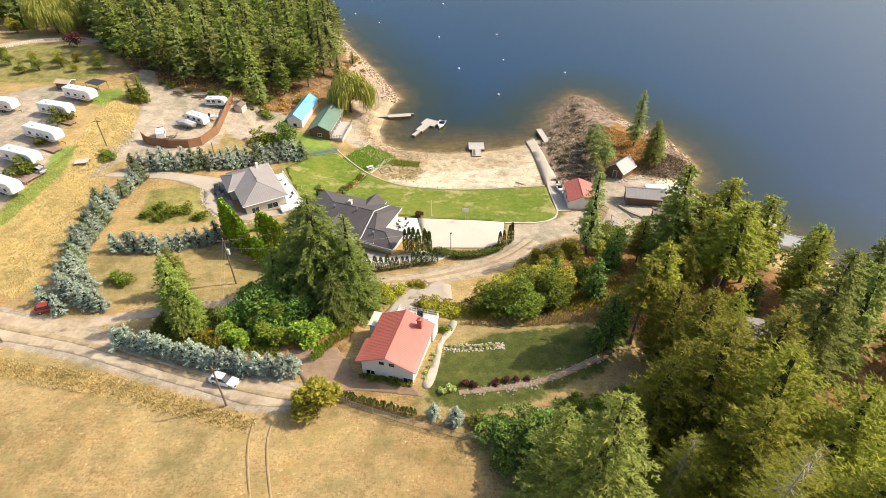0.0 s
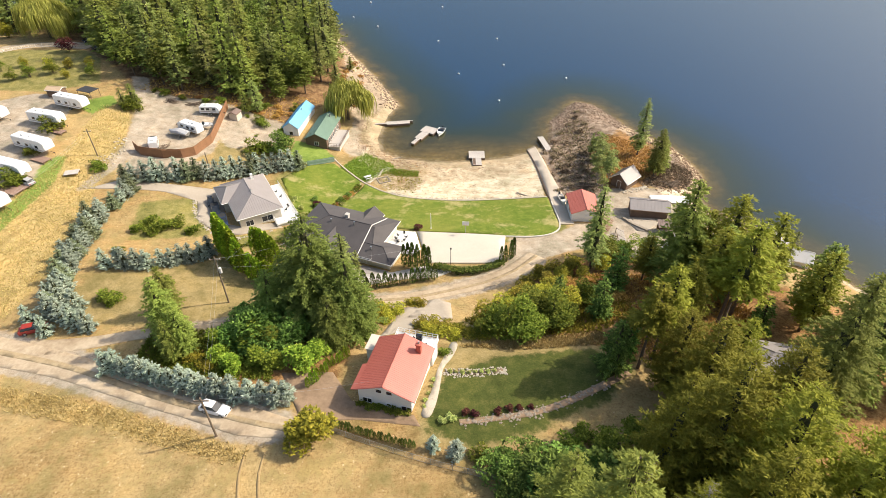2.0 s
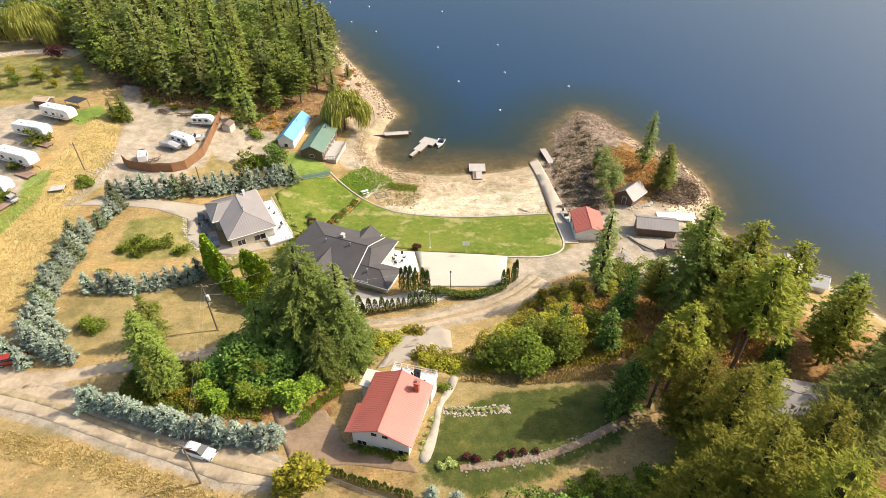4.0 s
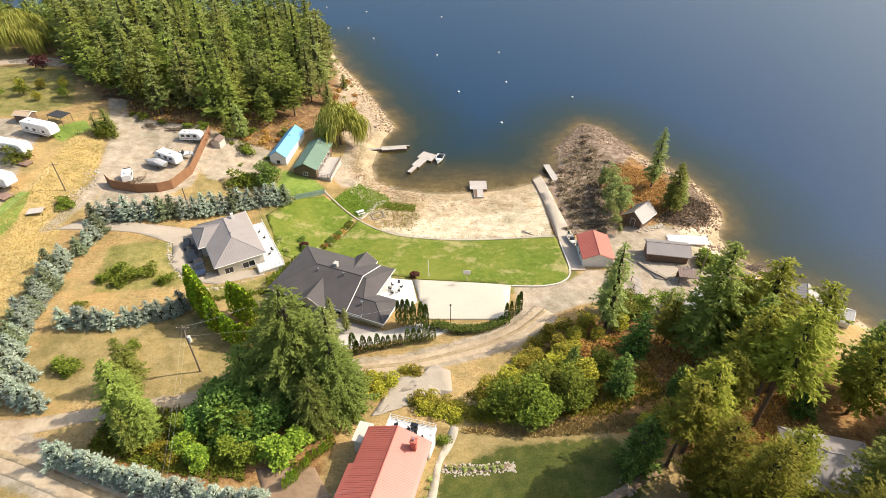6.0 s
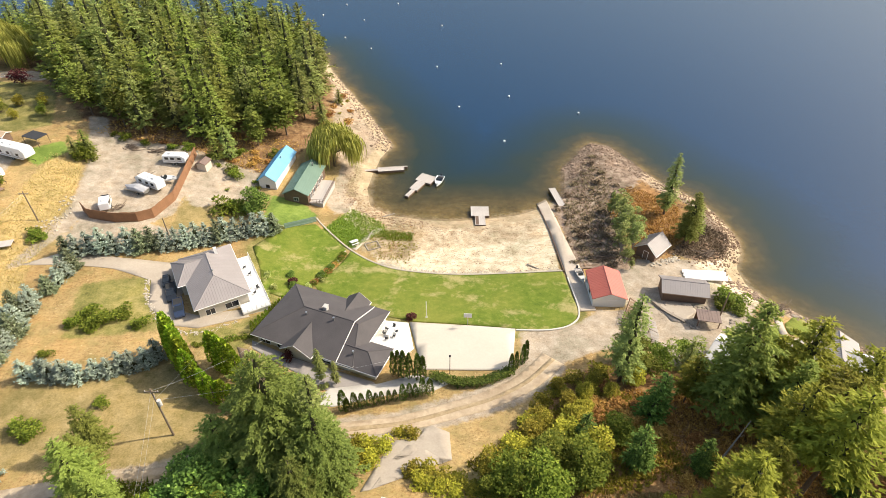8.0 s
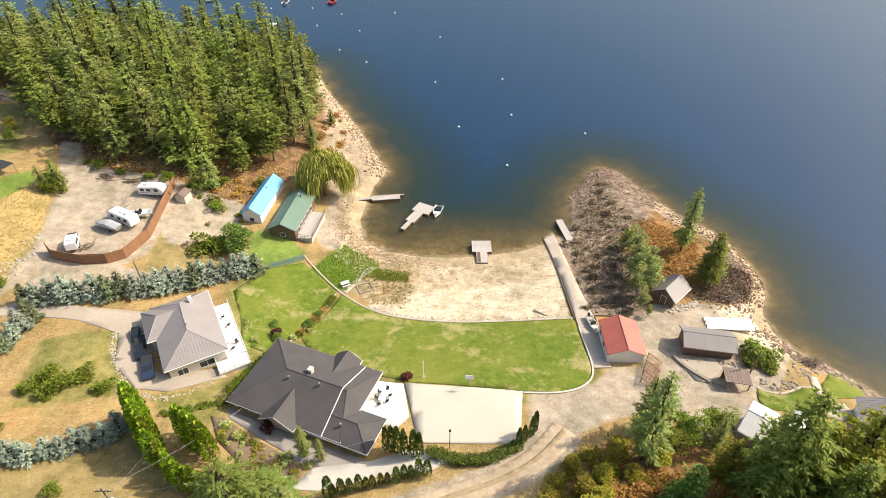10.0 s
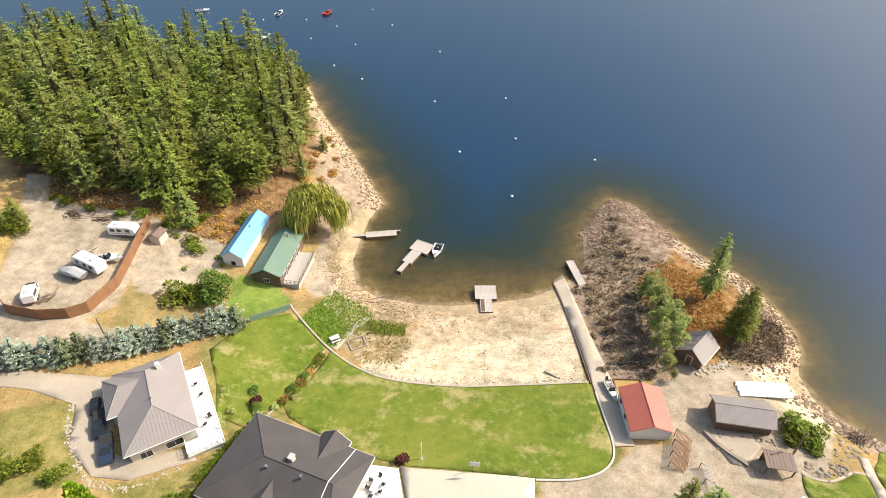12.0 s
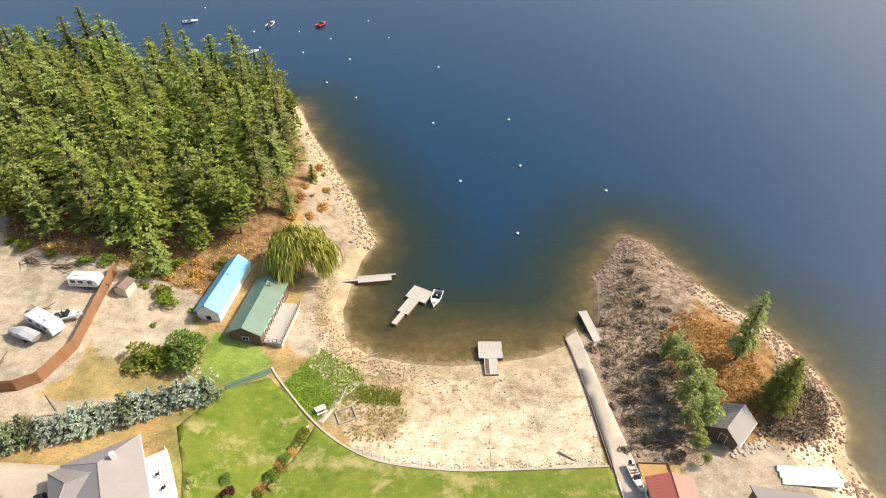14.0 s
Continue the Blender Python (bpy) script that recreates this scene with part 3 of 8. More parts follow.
ground = tagged(new("ground", gme), "dry golden meadow, bare dirt and forest floor sloping to the lake", "ground", kind="structure")

# ---- lake ----
wx = np.concatenate([-160 - np.geomspace(6, 3800, 14)[::-1], np.arange(-160, 160, 3.0), 160 + np.geomspace(6, 3800, 14)])
wy = np.concatenate([np.arange(40, 420, 3.0), 420 + np.geomspace(6, 3800, 14)])
WX, WY = np.meshgrid(wx, wy)
widx = np.arange(len(wx) * len(wy)).reshape(len(wy), len(wx))
wq = np.stack([widx[:-1, :-1], widx[:-1, 1:], widx[1:, 1:], widx[1:, :-1]], -1).reshape(-1, 4)
wme = bpy.data.meshes.new("water")
wme.from_pydata(np.stack([WX, WY, np.zeros(WX.shape)], -1).reshape(-1, 3).tolist(), [], wq.tolist())
a = wme.attributes.new("depth", "FLOAT", "POINT")
a.data.foreach_set("value", np.clip(-shore_distance(WX, WY), 0, 80).reshape(-1).astype(np.float32))
# the shelf of the sandy bay is shallower than the rocky shores
a = wme.attributes.new("shelf", "FLOAT", "POINT")
a.data.foreach_set("value", (1.3 - 0.92 * np.exp(-((WX - 4) / 30) ** 2 - ((WY - 152) / 24) ** 2)).reshape(-1).astype(np.float32))
WATER, nt, b = material("lake_water")
at_depth = nt.nodes.new("ShaderNodeAttribute")
at_depth.attribute_name = "depth"
wob = maths(nt, "MULTIPLY", maths(nt, "SUBTRACT", noise_node(nt, 0.12, 4, 0.6), 0.5), 9.0)
bay = nt.nodes.new("ShaderNodeAttribute")
bay.attribute_name = "shelf"
dep = maths(nt, "DIVIDE", maths(nt, "MULTIPLY", maths(nt, "ADD", at_depth.outputs["Fac"], wob), bay.outputs["Fac"]), 40.0)
wc = ramp(nt, dep, [(0.0, (0.085, 0.058, 0.018)), (0.12, (0.045, 0.038, 0.011)), (0.27, (0.018, 0.026, 0.012)), (0.5, (0.008, 0.024, 0.03)), (1.0, (0.004, 0.028, 0.07))])
nt.links.new(wc, b.inputs["Base Color"])
b.inputs["Roughness"].default_value = 0.24
b.inputs["IOR"].default_value = 1.45
nt.links.new(ramp(nt, dep, [(0.0, (0.38, 0.38, 0.38)), (0.07, (0.74, 0.74, 0.74)), (0.16, (0.93, 0.93, 0.93)), (0.28, (1, 1, 1))]), b.inputs["Alpha"])
ripple = noise_node(nt, 0.9, 5, 0.65, stretch=(1, 2.2, 1))
swell = noise_node(nt, 0.05, 3, 0.5)
bump(nt, b, maths(nt, "MULTIPLY", ripple, swell), 0.35, 0.12)
wme.materials.append(WATER)
water = tagged(new("water", wme), "calm dark blue lake with brown shallows along the beach", "lake", kind="structure")
water.visible_shadow = False

# ---- lawns, roads and paved areas ----
LAWN, nt, b = material("mown_lawn")
big, mid, fine = noise_node(nt, 0.17, 3, 0.55, stretch=(0.8, 1.15, 1)), noise_node(nt, 0.7, 5, 0.7), noise_node(nt, 5, 5, 0.75)
g1 = ramp(nt, maths(nt, "ADD", maths(nt, "MULTIPLY", mid, 0.55), maths(nt, "MULTIPLY", fine, 0.45)), [(0.34, (0.062, 0.105, 0.011)), (0.5, (0.118, 0.165, 0.018)), (0.66, (0.2, 0.225, 0.04))])
dry = ramp(nt, fine, [(0.3, (0.3, 0.24, 0.1)), (0.7, (0.48, 0.4, 0.2))])
yellowed = ramp(nt, noise_node(nt, 0.09, 4, 0.6), [(0.42, (0, 0, 0)), (0.66, (0.45, 0.45, 0.45))])
g1 = mix(nt, yellowed, g1, (0.25, 0.24, 0.05))
nt.links.new(mix(nt, ramp(nt, maths(nt, "ADD", maths(nt, "MULTIPLY", big, 0.66), maths(nt, "MULTIPLY", mid, 0.34)), [(0.515, (0, 0, 0)), (0.62, (0.65, 0.65, 0.65))]), g1, dry), b.inputs["Base Color"])
b.inputs["Roughness"].default_value = 0.9
b.inputs["Specular IOR Level"].default_value = 0.2
bump(nt, b, fine, 0.6, 0.08)

wall_line = [(-28.1, 142.4), (-20.3, 133.8), (-13.5, 128.7), (-7.4, 126.4), (2.4, 125.2), (12.1, 125.2), (26.6, 125.3)]
lake_lawn = smooth_outline(wall_line[1:], 4, False) + smooth_outline([(27.0, 117), (27.2, 111.5), (25.2, 108), (20.9, 106), (14.2, 105.8)], 4, False) + \
    [(2.2, 107.2), (-5.0, 107.9), (-12, 110), (-24.5, 117.5), (-26.6, 121), (-22.8, 127)]
drape("lawn_lakeside", lake_lawn, LAWN, 0.1, "mown green lawn with dry patches above the beach", "lawn")
upper_lawn = [(-29.8, 142.6), (-21.5, 134), (-24.5, 127), (-28.2, 120), (-31, 115), (-36, 117), (-38.2, 124), (-41.5, 131), (-36.5, 139.5)]
drape("lawn_upper", upper_lawn, LAWN, 0.1, "green mown lawn beside the grey-roofed house", "lawn")
court = [(-5.7, 107.6), (14.2, 105.7), (12.6, 95.4), (-3.0, 95.6)]
drape("court", court, COURT, 0.16, "pale concrete sports court beside the lawn", "court", thick=0.4)
drape("road_main", band(ROAD_MAIN, [3.0, 3, 3, 3.4, 3.6, 4.5]), DIRT, 0.035, "dry dirt road with wheel tracks", "road", cell=1.2)
drape("road_field", band(ROAD_FIELD, [5, 6, 5, 4.4, 4.0, 5, 3]), DIRT, 0.035, "sunlit dirt road along the field's edge", "road", cell=1.2)
drape("road_orchard", band([(-70, 69), (-60, 70.2), (-52, 72.0), (-46, 72.6)], [4, 3, 2.6, 2.4]), DIRT, 0.035, "narrow dirt track by the spruces", "road", cell=1.2)
RUT_VERGE = two_scale("grassy_rut_verge", (0.25, 0.18, 0.095), (0.46, 0.36, 0.22), 0.6, 2.0, 0.95, 0.5, spread=0.18)
drape("verge_main", band(ROAD_MAIN, [0.9, 0.7, 0.9, 0.7, 0.9]), RUT_VERGE, 0.06, "dry brown strip between the road's wheel tracks", "verge", cell=1.2)
drape("verge_field", band(ROAD_FIELD[1:], [1.2, 1.0, 1.2, 0.9, 1.0]), RUT_VERGE, 0.06, "dry brown strip between the wheel tracks by the field", "verge", cell=1.2)
TRACK = two_scale("pressed_stubble", (0.24, 0.16, 0.07), (0.42, 0.3, 0.14), 0.5, 3, 0.95, 0.4)
for nm, pts in (("track_near", [(-26.5, 47.6), (-26.2, 43.5), (-24.6, 38), (-22.4, 32), (-20.6, 24)]), ("track_far", [(-23.8, 47.2), (-23.6, 43.5), (-22.0, 38), (-19.8, 32), (-18.0, 24)])):
    drape(nm, band(pts, [0.25, 0.45, 0.3, 0.4]), TRACK, 0.02, "faint worn tyre track across the dry field", "track", cell=1.2, thick=0.1)
drape("drive_house", [(-84, 119), (-78, 124), (-66, 123), (-54, 123.5), (-51, 117), (-51, 110), (-46, 108.5), (-38, 110.5), (-36, 108.5), (-44.5, 104.8), (-50, 105.4), (-55.5, 110), (-58, 117.5), (-66, 119.5), (-77, 120)], GRAVEL, 0.08, "pale gravel driveway to the grey house", "driveway")
RAMP = two_scale("sandy_concrete", (0.36, 0.3, 0.235), (0.54, 0.465, 0.375), 0.25, 3, 0.9, 0.3)
drape("boat_ramp", [(25.2, 155.5), (28.0, 157.5), (29.0, 140), (30.9, 124), (30.8, 111.8), (27.4, 111.6), (27.2, 124), (26.4, 140)], RAMP, 0.22, "concrete boat ramp down into the lake", "ramp", thick=0.5)
drape("bed_front", [(-19.5, 90.6), (-21, 87.5), (-27, 90), (-33.5, 95.5), (-36, 100.2), (-33.4, 99.6), (-27.5, 96), (-22.5, 93.2)], SHRUB_MULCH, 0.07, "planted bed of brown mulch before the dark house", "garden bed")
drape("path_front", [(-10.2, 91.8), (-19, 91.0), (-22.3, 93.6), (-27.4, 96.4), (-33.2, 100), (-33.8, 102), (-24, 97.6), (-11, 92.8)], ASPHALT, 0.08, "grey paved path along the dark house's front", "path")
drape("yard_forecourt", [(-18, 91.4), (-10, 92.5), (-4, 94.6), (2, 92.8), (-1, 91.0), (-8, 90.2), (-17, 87.6), (-21, 88), (-19, 90.6)], CONCRETE, 0.09, "concrete forecourt along the dark-roofed house", "pavement")
drape("path_terrace", [(-10.6, 71.6), (-9.2, 71.9), (-6.9, 77), (-4.7, 80), (-2.8, 79.7), (0, 77.6), (1.9, 77.1), (1.6, 82.6), (-1.1, 84), (-2.4, 83.3), (-3.0, 81.6), (-5.2, 81.2), (-6.9, 80.8), (-8.6, 77)], GRAVEL, 0.08, "grey gravel path up to the red-roofed house", "path")
drape("patio_side", smooth_outline([(-3.0, 53.2), (-1.6, 57.5), (-0.7, 62), (0.6, 66), (1.6, 69.4), (2.6, 68.6), (1.6, 65), (0.2, 62.2), (-0.3, 58.5), (-0.9, 55), (-1.8, 52.6)], 3), STONE_PALE, 0.08, "pale stony strip beside the white house wall", "path")
drape("yard_house", [(-25, 62), (-17, 62), (-13.2, 56), (-4, 53), (-3, 51), (-12, 52.5), (-20, 52.5)], DIRT_BROWN, 0.035, "dry dirt parking yard below the house", "yard", cell=1.2)
drape("lawn_east", smooth_outline([(54, 106.2), (55.3, 105.1), (57.2, 104.6), (59.4, 105.2), (61.7, 106.1), (63, 105.8), (62.3, 102.9), (61.4, 100.2), (60.6, 97.2), (59.1, 96.7), (59, 99.7), (56.3, 100.7), (53.3, 101.5), (52.7, 103.1)], 3), LAWN, 0.1, "small green lawn in front of the lakeside houses", "lawn")
drape("lawn_point", smooth_outline([(71.2, 112.3), (73.4, 110.9), (74.6, 109.4), (73.5, 106.4), (70.2, 104.6), (66.6, 103.9), (64.5, 103.7), (65.4, 107), (67.5, 109)], 4), LAWN, 0.1, "small green lawn at the water's edge", "lawn")
drape("road_west", band(ROAD_WEST, [4.4, 4.4, 4.4]), DIRT, 0.035, "pale dirt road leading into the campground", "road", cell=1.2)
drape("patio_shed", [(43.2, 114.4), (50, 114), (50.4, 111.4), (46.7, 107.8), (44.4, 108.4)], GRAVEL, 0.1, "pale gravel patio before the brown shed", "patio")
drape("path_point", band([(65.4, 109.6), (63.9, 105.8), (63.3, 103.2), (62.6, 101)], [1.4, 1.3, 1.3]), RAMP, 0.13, "narrow concrete path between two small lawns", "path")
drape("terrace_point", [(61.9, 101.4), (63.9, 102.2), (66.2, 102.8), (66.4, 100), (63.6, 98.6), (61.6, 99.4)], RAMP, 0.12, "pale concrete terrace at the end of the path", "terrace")
drape("path_garden", band([(2.4, 51.6), (9, 52.4), (13, 53.1), (18, 54.8), (24, 57.8), (28, 60)], [0.9, 1.1, 1.3]), DIRT_BROWN, 0.05, "brown earth path curving through the garden", "path", cell=1.2)
drape("bed_garden", band([(0.4, 61.3), (4.8, 61.1), (9.4, 61.6)], [0.9, 0.9, 0.9]), SHRUB_MULCH, 0.05, "narrow stone-edged garden bed", "garden bed", cell=1.2)

# ---- trees ----
def clump_fan(rng, centre, out, size, droop, n):
    """One clump: where it sits, which way it points, how big it is, how it hangs, and its blades."""
    return (*centre, *out, size, droop, n)


def crown_mesh(chunks, slim=0.3, seed=0, needle=False, wide=2.9, lay=0.0):
    """Leaf-shaped blades, or pointed needle sprays, fanning out from every clump; lay tips their faces outwards."""
    rng = np.random.default_rng(seed + len(chunks))
    c = np.array(chunks, float)
    n = int(c[0, 8])
    m = len(c)
    centre, out, size, droop = c[:, None, 0:3], c[:, None, 3:6], c[:, 6][:, None, None], c[:, 7][:, None]
    side = np.cross(c[:, 3:6], (0, 0, 1.0))
    side = (side / (np.linalg.norm(side, axis=1)[:, None] + 1e-9))[:, None]
    ang = ((np.arange(n) / max(n - 1, 1) - 0.5) * (wide if needle else 1.7))[None] + rng.normal(0, 0.3, (m, n))
    d = out * np.cos(ang)[..., None] + side * np.sin(ang)[..., None]
    d[..., 2] += droop + rng.normal(0.04 * wide if needle else 0, 0.14 * wide if needle else 0.22, (m, n))
    d /= np.linalg.norm(d, axis=-1)[..., None]
    w = np.cross(d, rng.normal(0, 0.42, (m, n, 3)) + (0, 0, 1) + out * lay)
    w /= np.linalg.norm(w, axis=-1)[..., None] + 1e-9
    s = size * rng.uniform(0.7, 1.25, (m, n, 1))
    if needle:
        centre = centre + out * s * rng.uniform(-0.6, 0.2, (m, n, 1)) * lay + side * s * rng.normal(0, 0.5 * lay, (m, n, 1))
        centre = centre + np.array((0, 0, 1.0)) * s * rng.normal(0, 0.3 * lay, (m, n, 1))
        pts = np.stack([centre + w * s * slim, centre + d * s, centre - w * s * slim], 2)
        return pts.reshape(-1, 3).tolist(), np.arange(m * n * 3).reshape(-1, 3).tolist()
    pts = np.stack([centre + d * s * 0.45 + w * s * slim, centre + d * s, centre + d * s * 0.45 - w * s * slim], 2)
    verts = np.concatenate([centre, pts.reshape(m, n * 3, 3)], 1).reshape(-1, 3)
    base = (np.arange(m) * (n * 3 + 1))[:, None]
    k = np.arange(n)[None] * 3
    faces = np.stack([np.broadcast_to(base, (m, n)), base + k + 1, base + k + 2, base + k + 3], -1).reshape(-1, 4)
    return verts.tolist(), faces.tolist()


def conifer(name, seed, h, r, mat, label, category, group, m, base=0.1, droop=-0.25, power=0.85, gap=0.52, clump=0.85, blades=4, bark=BARK, ragged=0.22, slim=0.22, wide=1.7, lay=0.5, core=0.34, thin=1.3, twigs=4):
    """A conifer: tapered trunk with limbs, a dark shell added to shade the crown's inside, and boughs of overlapping
    needle sprays.
    """
    rng = np.random.default_rng(seed)
    chunks, limbs, profile = [], [], []
    z = h * base
    while z < h * 0.985:
        f = (z / h - base) / (1 - base)
        length = r * (1 - f) ** power * rng.uniform(1 - ragged, 1 + ragged) + 0.12
        if f < 0.1:
            length *= 0.6 + 4 * f
        profile.append((z, length))
        n = max(4, int((4 + length * 1.15) * thin))
        for k in range(n):
            a = rng.uniform(0, math.tau)
            ln = length * rng.uniform(0.55, 1.15)
            out = np.array((math.cos(a), math.sin(a), 0.0))
            steps = max(1, int(ln / (clump * 0.62)))
            for t in range(steps):
                q = (t + rng.uniform(0.3, 1.0)) / steps
                if q < 0.36 and steps > 2:
                    continue
                c = out * ln * q + np.array((0, 0, z + ln * q * (droop * q + 0.1) + rng.normal(0, 0.1)))
                chunks.append(clump_fan(rng, c, out, clump * rng.uniform(0.7, 1.2) * (0.7 + 0.3 * (1 - f)), droop * 0.8, blades))
            if k < 3:
                limbs.append(((0, 0, z), tuple(out * ln * 0.85 + np.array((0, 0, z + ln * 0.6 * droop)))))
        z += gap * rng.uniform(0.8, 1.2)
    chunks.append(clump_fan(rng, np.array((0, 0, h * 0.96)), np.array((0.1, 0, 1.0)), clump * 0.8, 0.6, blades))
    tree = thing(name, m, label, category, group)
    bm = bmesh.new()
    tube(bm, (0, 0, -0.6), (0, 0, h * 0.45), h * 0.013 + 0.06, h * 0.008 + 0.03, 7)
    tube(bm, (0, 0, h * 0.45), (0, 0, h * 0.95), h * 0.007 + 0.02, 0.012, 6)
    for p, q in limbs[::twigs]:
        tube(bm, p, q, 0.05, 0.012, 3)
    part("trunk", bm, bark, tree)
    raw("crown", *crown_mesh(chunks, slim, 0, True, wide, lay), mat, tree)
    # added opaque dark shell: blocks light and darkens the gaps between boughs
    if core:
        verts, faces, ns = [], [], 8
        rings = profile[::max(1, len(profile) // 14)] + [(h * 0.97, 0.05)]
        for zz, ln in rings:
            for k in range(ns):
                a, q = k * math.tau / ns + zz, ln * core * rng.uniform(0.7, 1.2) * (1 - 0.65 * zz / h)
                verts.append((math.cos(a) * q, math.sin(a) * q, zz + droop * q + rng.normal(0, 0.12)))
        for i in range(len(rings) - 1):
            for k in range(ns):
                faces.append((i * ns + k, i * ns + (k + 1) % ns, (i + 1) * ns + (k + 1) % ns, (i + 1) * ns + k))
        raw("shade_core", verts, faces, CROWN_SHADE, tree)
    return tree


def lobes(rng, h, r, n, low=0.25, flat=0.75):
    """Centres and radii of the leaf masses of a broad crown."""
    out = []
    for k in range(n):
        a, q = rng.uniform(0, math.tau), math.sqrt(rng.uniform(0, 1))
        s = r * rng.uniform(0.32, 0.55)
        z = h * low + (h * (1 - low) - s * 0.8) * rng.uniform(0.1, 1.0) * (1 - 0.55 * q * q)
        out.append((np.array((math.cos(a) * q * (r - s * 0.7), math.sin(a) * q * (r - s * 0.7), z)), s, flat))
    return out


def broadleaf(name, seed, h, r, mat, label, category, group, m, n_lobes=9, leaves=900, leaf=0.5, low=0.22, bark=BARK, stems=1, flat=0.8):
    """A broad tree or bush: forked stems and a crown of many leaf clumps with gaps."""
    rng = np.random.default_rng(seed)
    ls = lobes(rng, h, r, n_lobes, low, flat)
    tot = sum(s * s for _, s, _ in ls)
    chunks = []
    for c, s, fl in ls:
        for k in range(int(leaves * s * s / tot)):
            d = rng.normal(0, 1, 3)
            d /= np.linalg.norm(d)
            d[2] = abs(d[2]) * 0.9 - 0.25 * rng.random()
            p = c + d * np.array((s, s, s * fl)) * rng.uniform(0.72, 1.08)
            if p[2] < 0.05:
                continue
            o = d + rng.normal(0, 0.5, 3)
            o /= np.linalg.norm(o)
            chunks.append(clump_fan(rng, p, o, leaf * rng.uniform(0.6, 1.3), -0.1, 2))
    tree = thing(name, m, label, category, group)
    bm = bmesh.new()
    for k in range(stems):
        a = rng.uniform(0, math.tau)
        foot = (0.25 * k * math.cos(a), 0.25 * k * math.sin(a), -0.4)
        fork = (foot[0] * 1.5 + rng.normal(0, 0.1), foot[1] * 1.5 + rng.normal(0, 0.1), h * max(low, 0.15))
        tube(bm, foot, fork, 0.03 + 0.016 * h, 0.02 + 0.01 * h, 7)
        for c, s, _ in ls[k::stems]:
            tube(bm, fork, tuple(c), 0.01 + 0.008 * h, 0.015, 4)
    part("trunk", bm, bark, tree)
    raw("crown", *crown_mesh(chunks), mat, tree)
    return tree


def column_cedar(name, seed, h, r, mat, label, category, group, m, n=470, leaf=0.29):
    """A clipped columnar cedar: upright sprays on a narrow spindle."""
    rng = np.random.default_rng(seed)
    chunks = []
    for k in range(n):
        f = rng.random() ** 0.85
        rad = r * min(1, (f * 6 + 0.35)) * (1 - f ** 2.6) ** 0.7 * rng.uniform(0.8, 1.1)
        a = rng.uniform(0, math.tau)
        out = np.array((math.cos(a), math.sin(a), 0.0))
        chunks.append(clump_fan(rng, out * rad * 0.85 + np.array((0, 0, f * h * 0.97)), out, leaf * rng.uniform(0.7, 1.2), 1.3, 2))
    tree = thing(name, m, label, category, group)
    part("trunk", tubes(((0, 0, -0.4), (0, 0, h * 0.9), 0.09, 0.02), sides=6), BARK, tree)
    raw("crown", *crown_mesh(chunks), mat, tree)
    return tree


def willow(name, seed, h, r, m, label, group=""):
    """A weeping willow: arching limbs with curtains of hanging strands in uneven bunches."""
    rng = np.random.default_rng(seed)
    tree = thing(name, m, label, "tree", group)
    bm = bmesh.new()
    tube(bm, (0, 0, -0.5), (0, 0, h * 0.35), 0.45, 0.32, 8)
    heads = []
    for k in range(60):
        a, q = rng.uniform(0, math.tau), math.sqrt(rng.uniform(0.02, 0.95))
        tip = np.array((math.cos(a) * r * q, math.sin(a) * r * q, h * (1.0 - 0.42 * q * q) + rng.normal(0, 0.5)))
        heads.append((tip, q, a))
        tube(bm, (0, 0, h * 0.33), tuple(tip), 0.12, 0.03, 5)
    part("trunk", bm, BARK, tree)
    verts, faces = [], []
    for tip, q, a in heads:
        for k in range(110):
            top = tip + rng.normal(0, 0.75, 3) * (1, 1, 0.7)
            drop = min(top[2] - 0.4, h * rng.uniform(0.1, 0.55) * (0.45 + 0.7 * q))
            w = 0.12 * rng.uniform(0.6, 1.4)
            t = rng.uniform(0, math.tau)
            side = np.array((math.cos(t), math.sin(t), 0))
            out = np.array((math.cos(a), math.sin(a), 0)) * rng.uniform(0.2, 0.9)
            o = len(verts)
            for s in range(5):
                f = s / 4
                c = top + out * math.sin(f * 1.6) - np.array((0, 0, drop * f * f * 0.6 + drop * f * 0.4)) + rng.normal(0, 0.07, 3)
                ww = w * (0.4, 1.0, 0.9, 0.7, 0.1)[s]
                verts += [tuple(c - side * ww), tuple(c + side * ww)]
            for s in range(4):
                faces.append((o + 2 * s, o + 2 * s + 1, o + 2 * s + 3, o + 2 * s + 2))
    raw("crown", verts, faces, WILLOW, tree)
    return tree


def scattered(outline, gap, seed, limit=400):
    """Places inside an outline, no two nearer than the gap."""
    rng = np.random.default_rng(seed)
    xs, ys = [p[0] for p in outline], [p[1] for p in outline]
    x, y = rng.uniform(min(xs), max(xs), limit * 30), rng.uniform(min(ys), max(ys), limit * 30)
    keep = polygon_mask(x, y, outline, 0.01) > 0.5
    out = np.zeros((0, 2))
    for p in np.stack([x[keep], y[keep]], 1):
        if len(out) == 0 or ((out - p) ** 2).sum(1).min() > gap * gap:
            out = np.vstack([out, p])
            if len(out) >= limit:
                break
    return [tuple(p) for p in out]


def plant(protos, places, group, seed, low=0.8, high=1.15):
    """Copies of some prototypes at places (x, y[, scale]), turned and sized at random."""
    rng = np.random.default_rng(seed)
    for k, p in enumerate(places):
        src = protos[int(rng.integers(len(protos)))]
        s = p[2] if len(p) > 2 else rng.uniform(low, high)
        tagged(copy_thing(src, at(p[0], p[1], rng.uniform(0, 360), 0, s)), group=group)

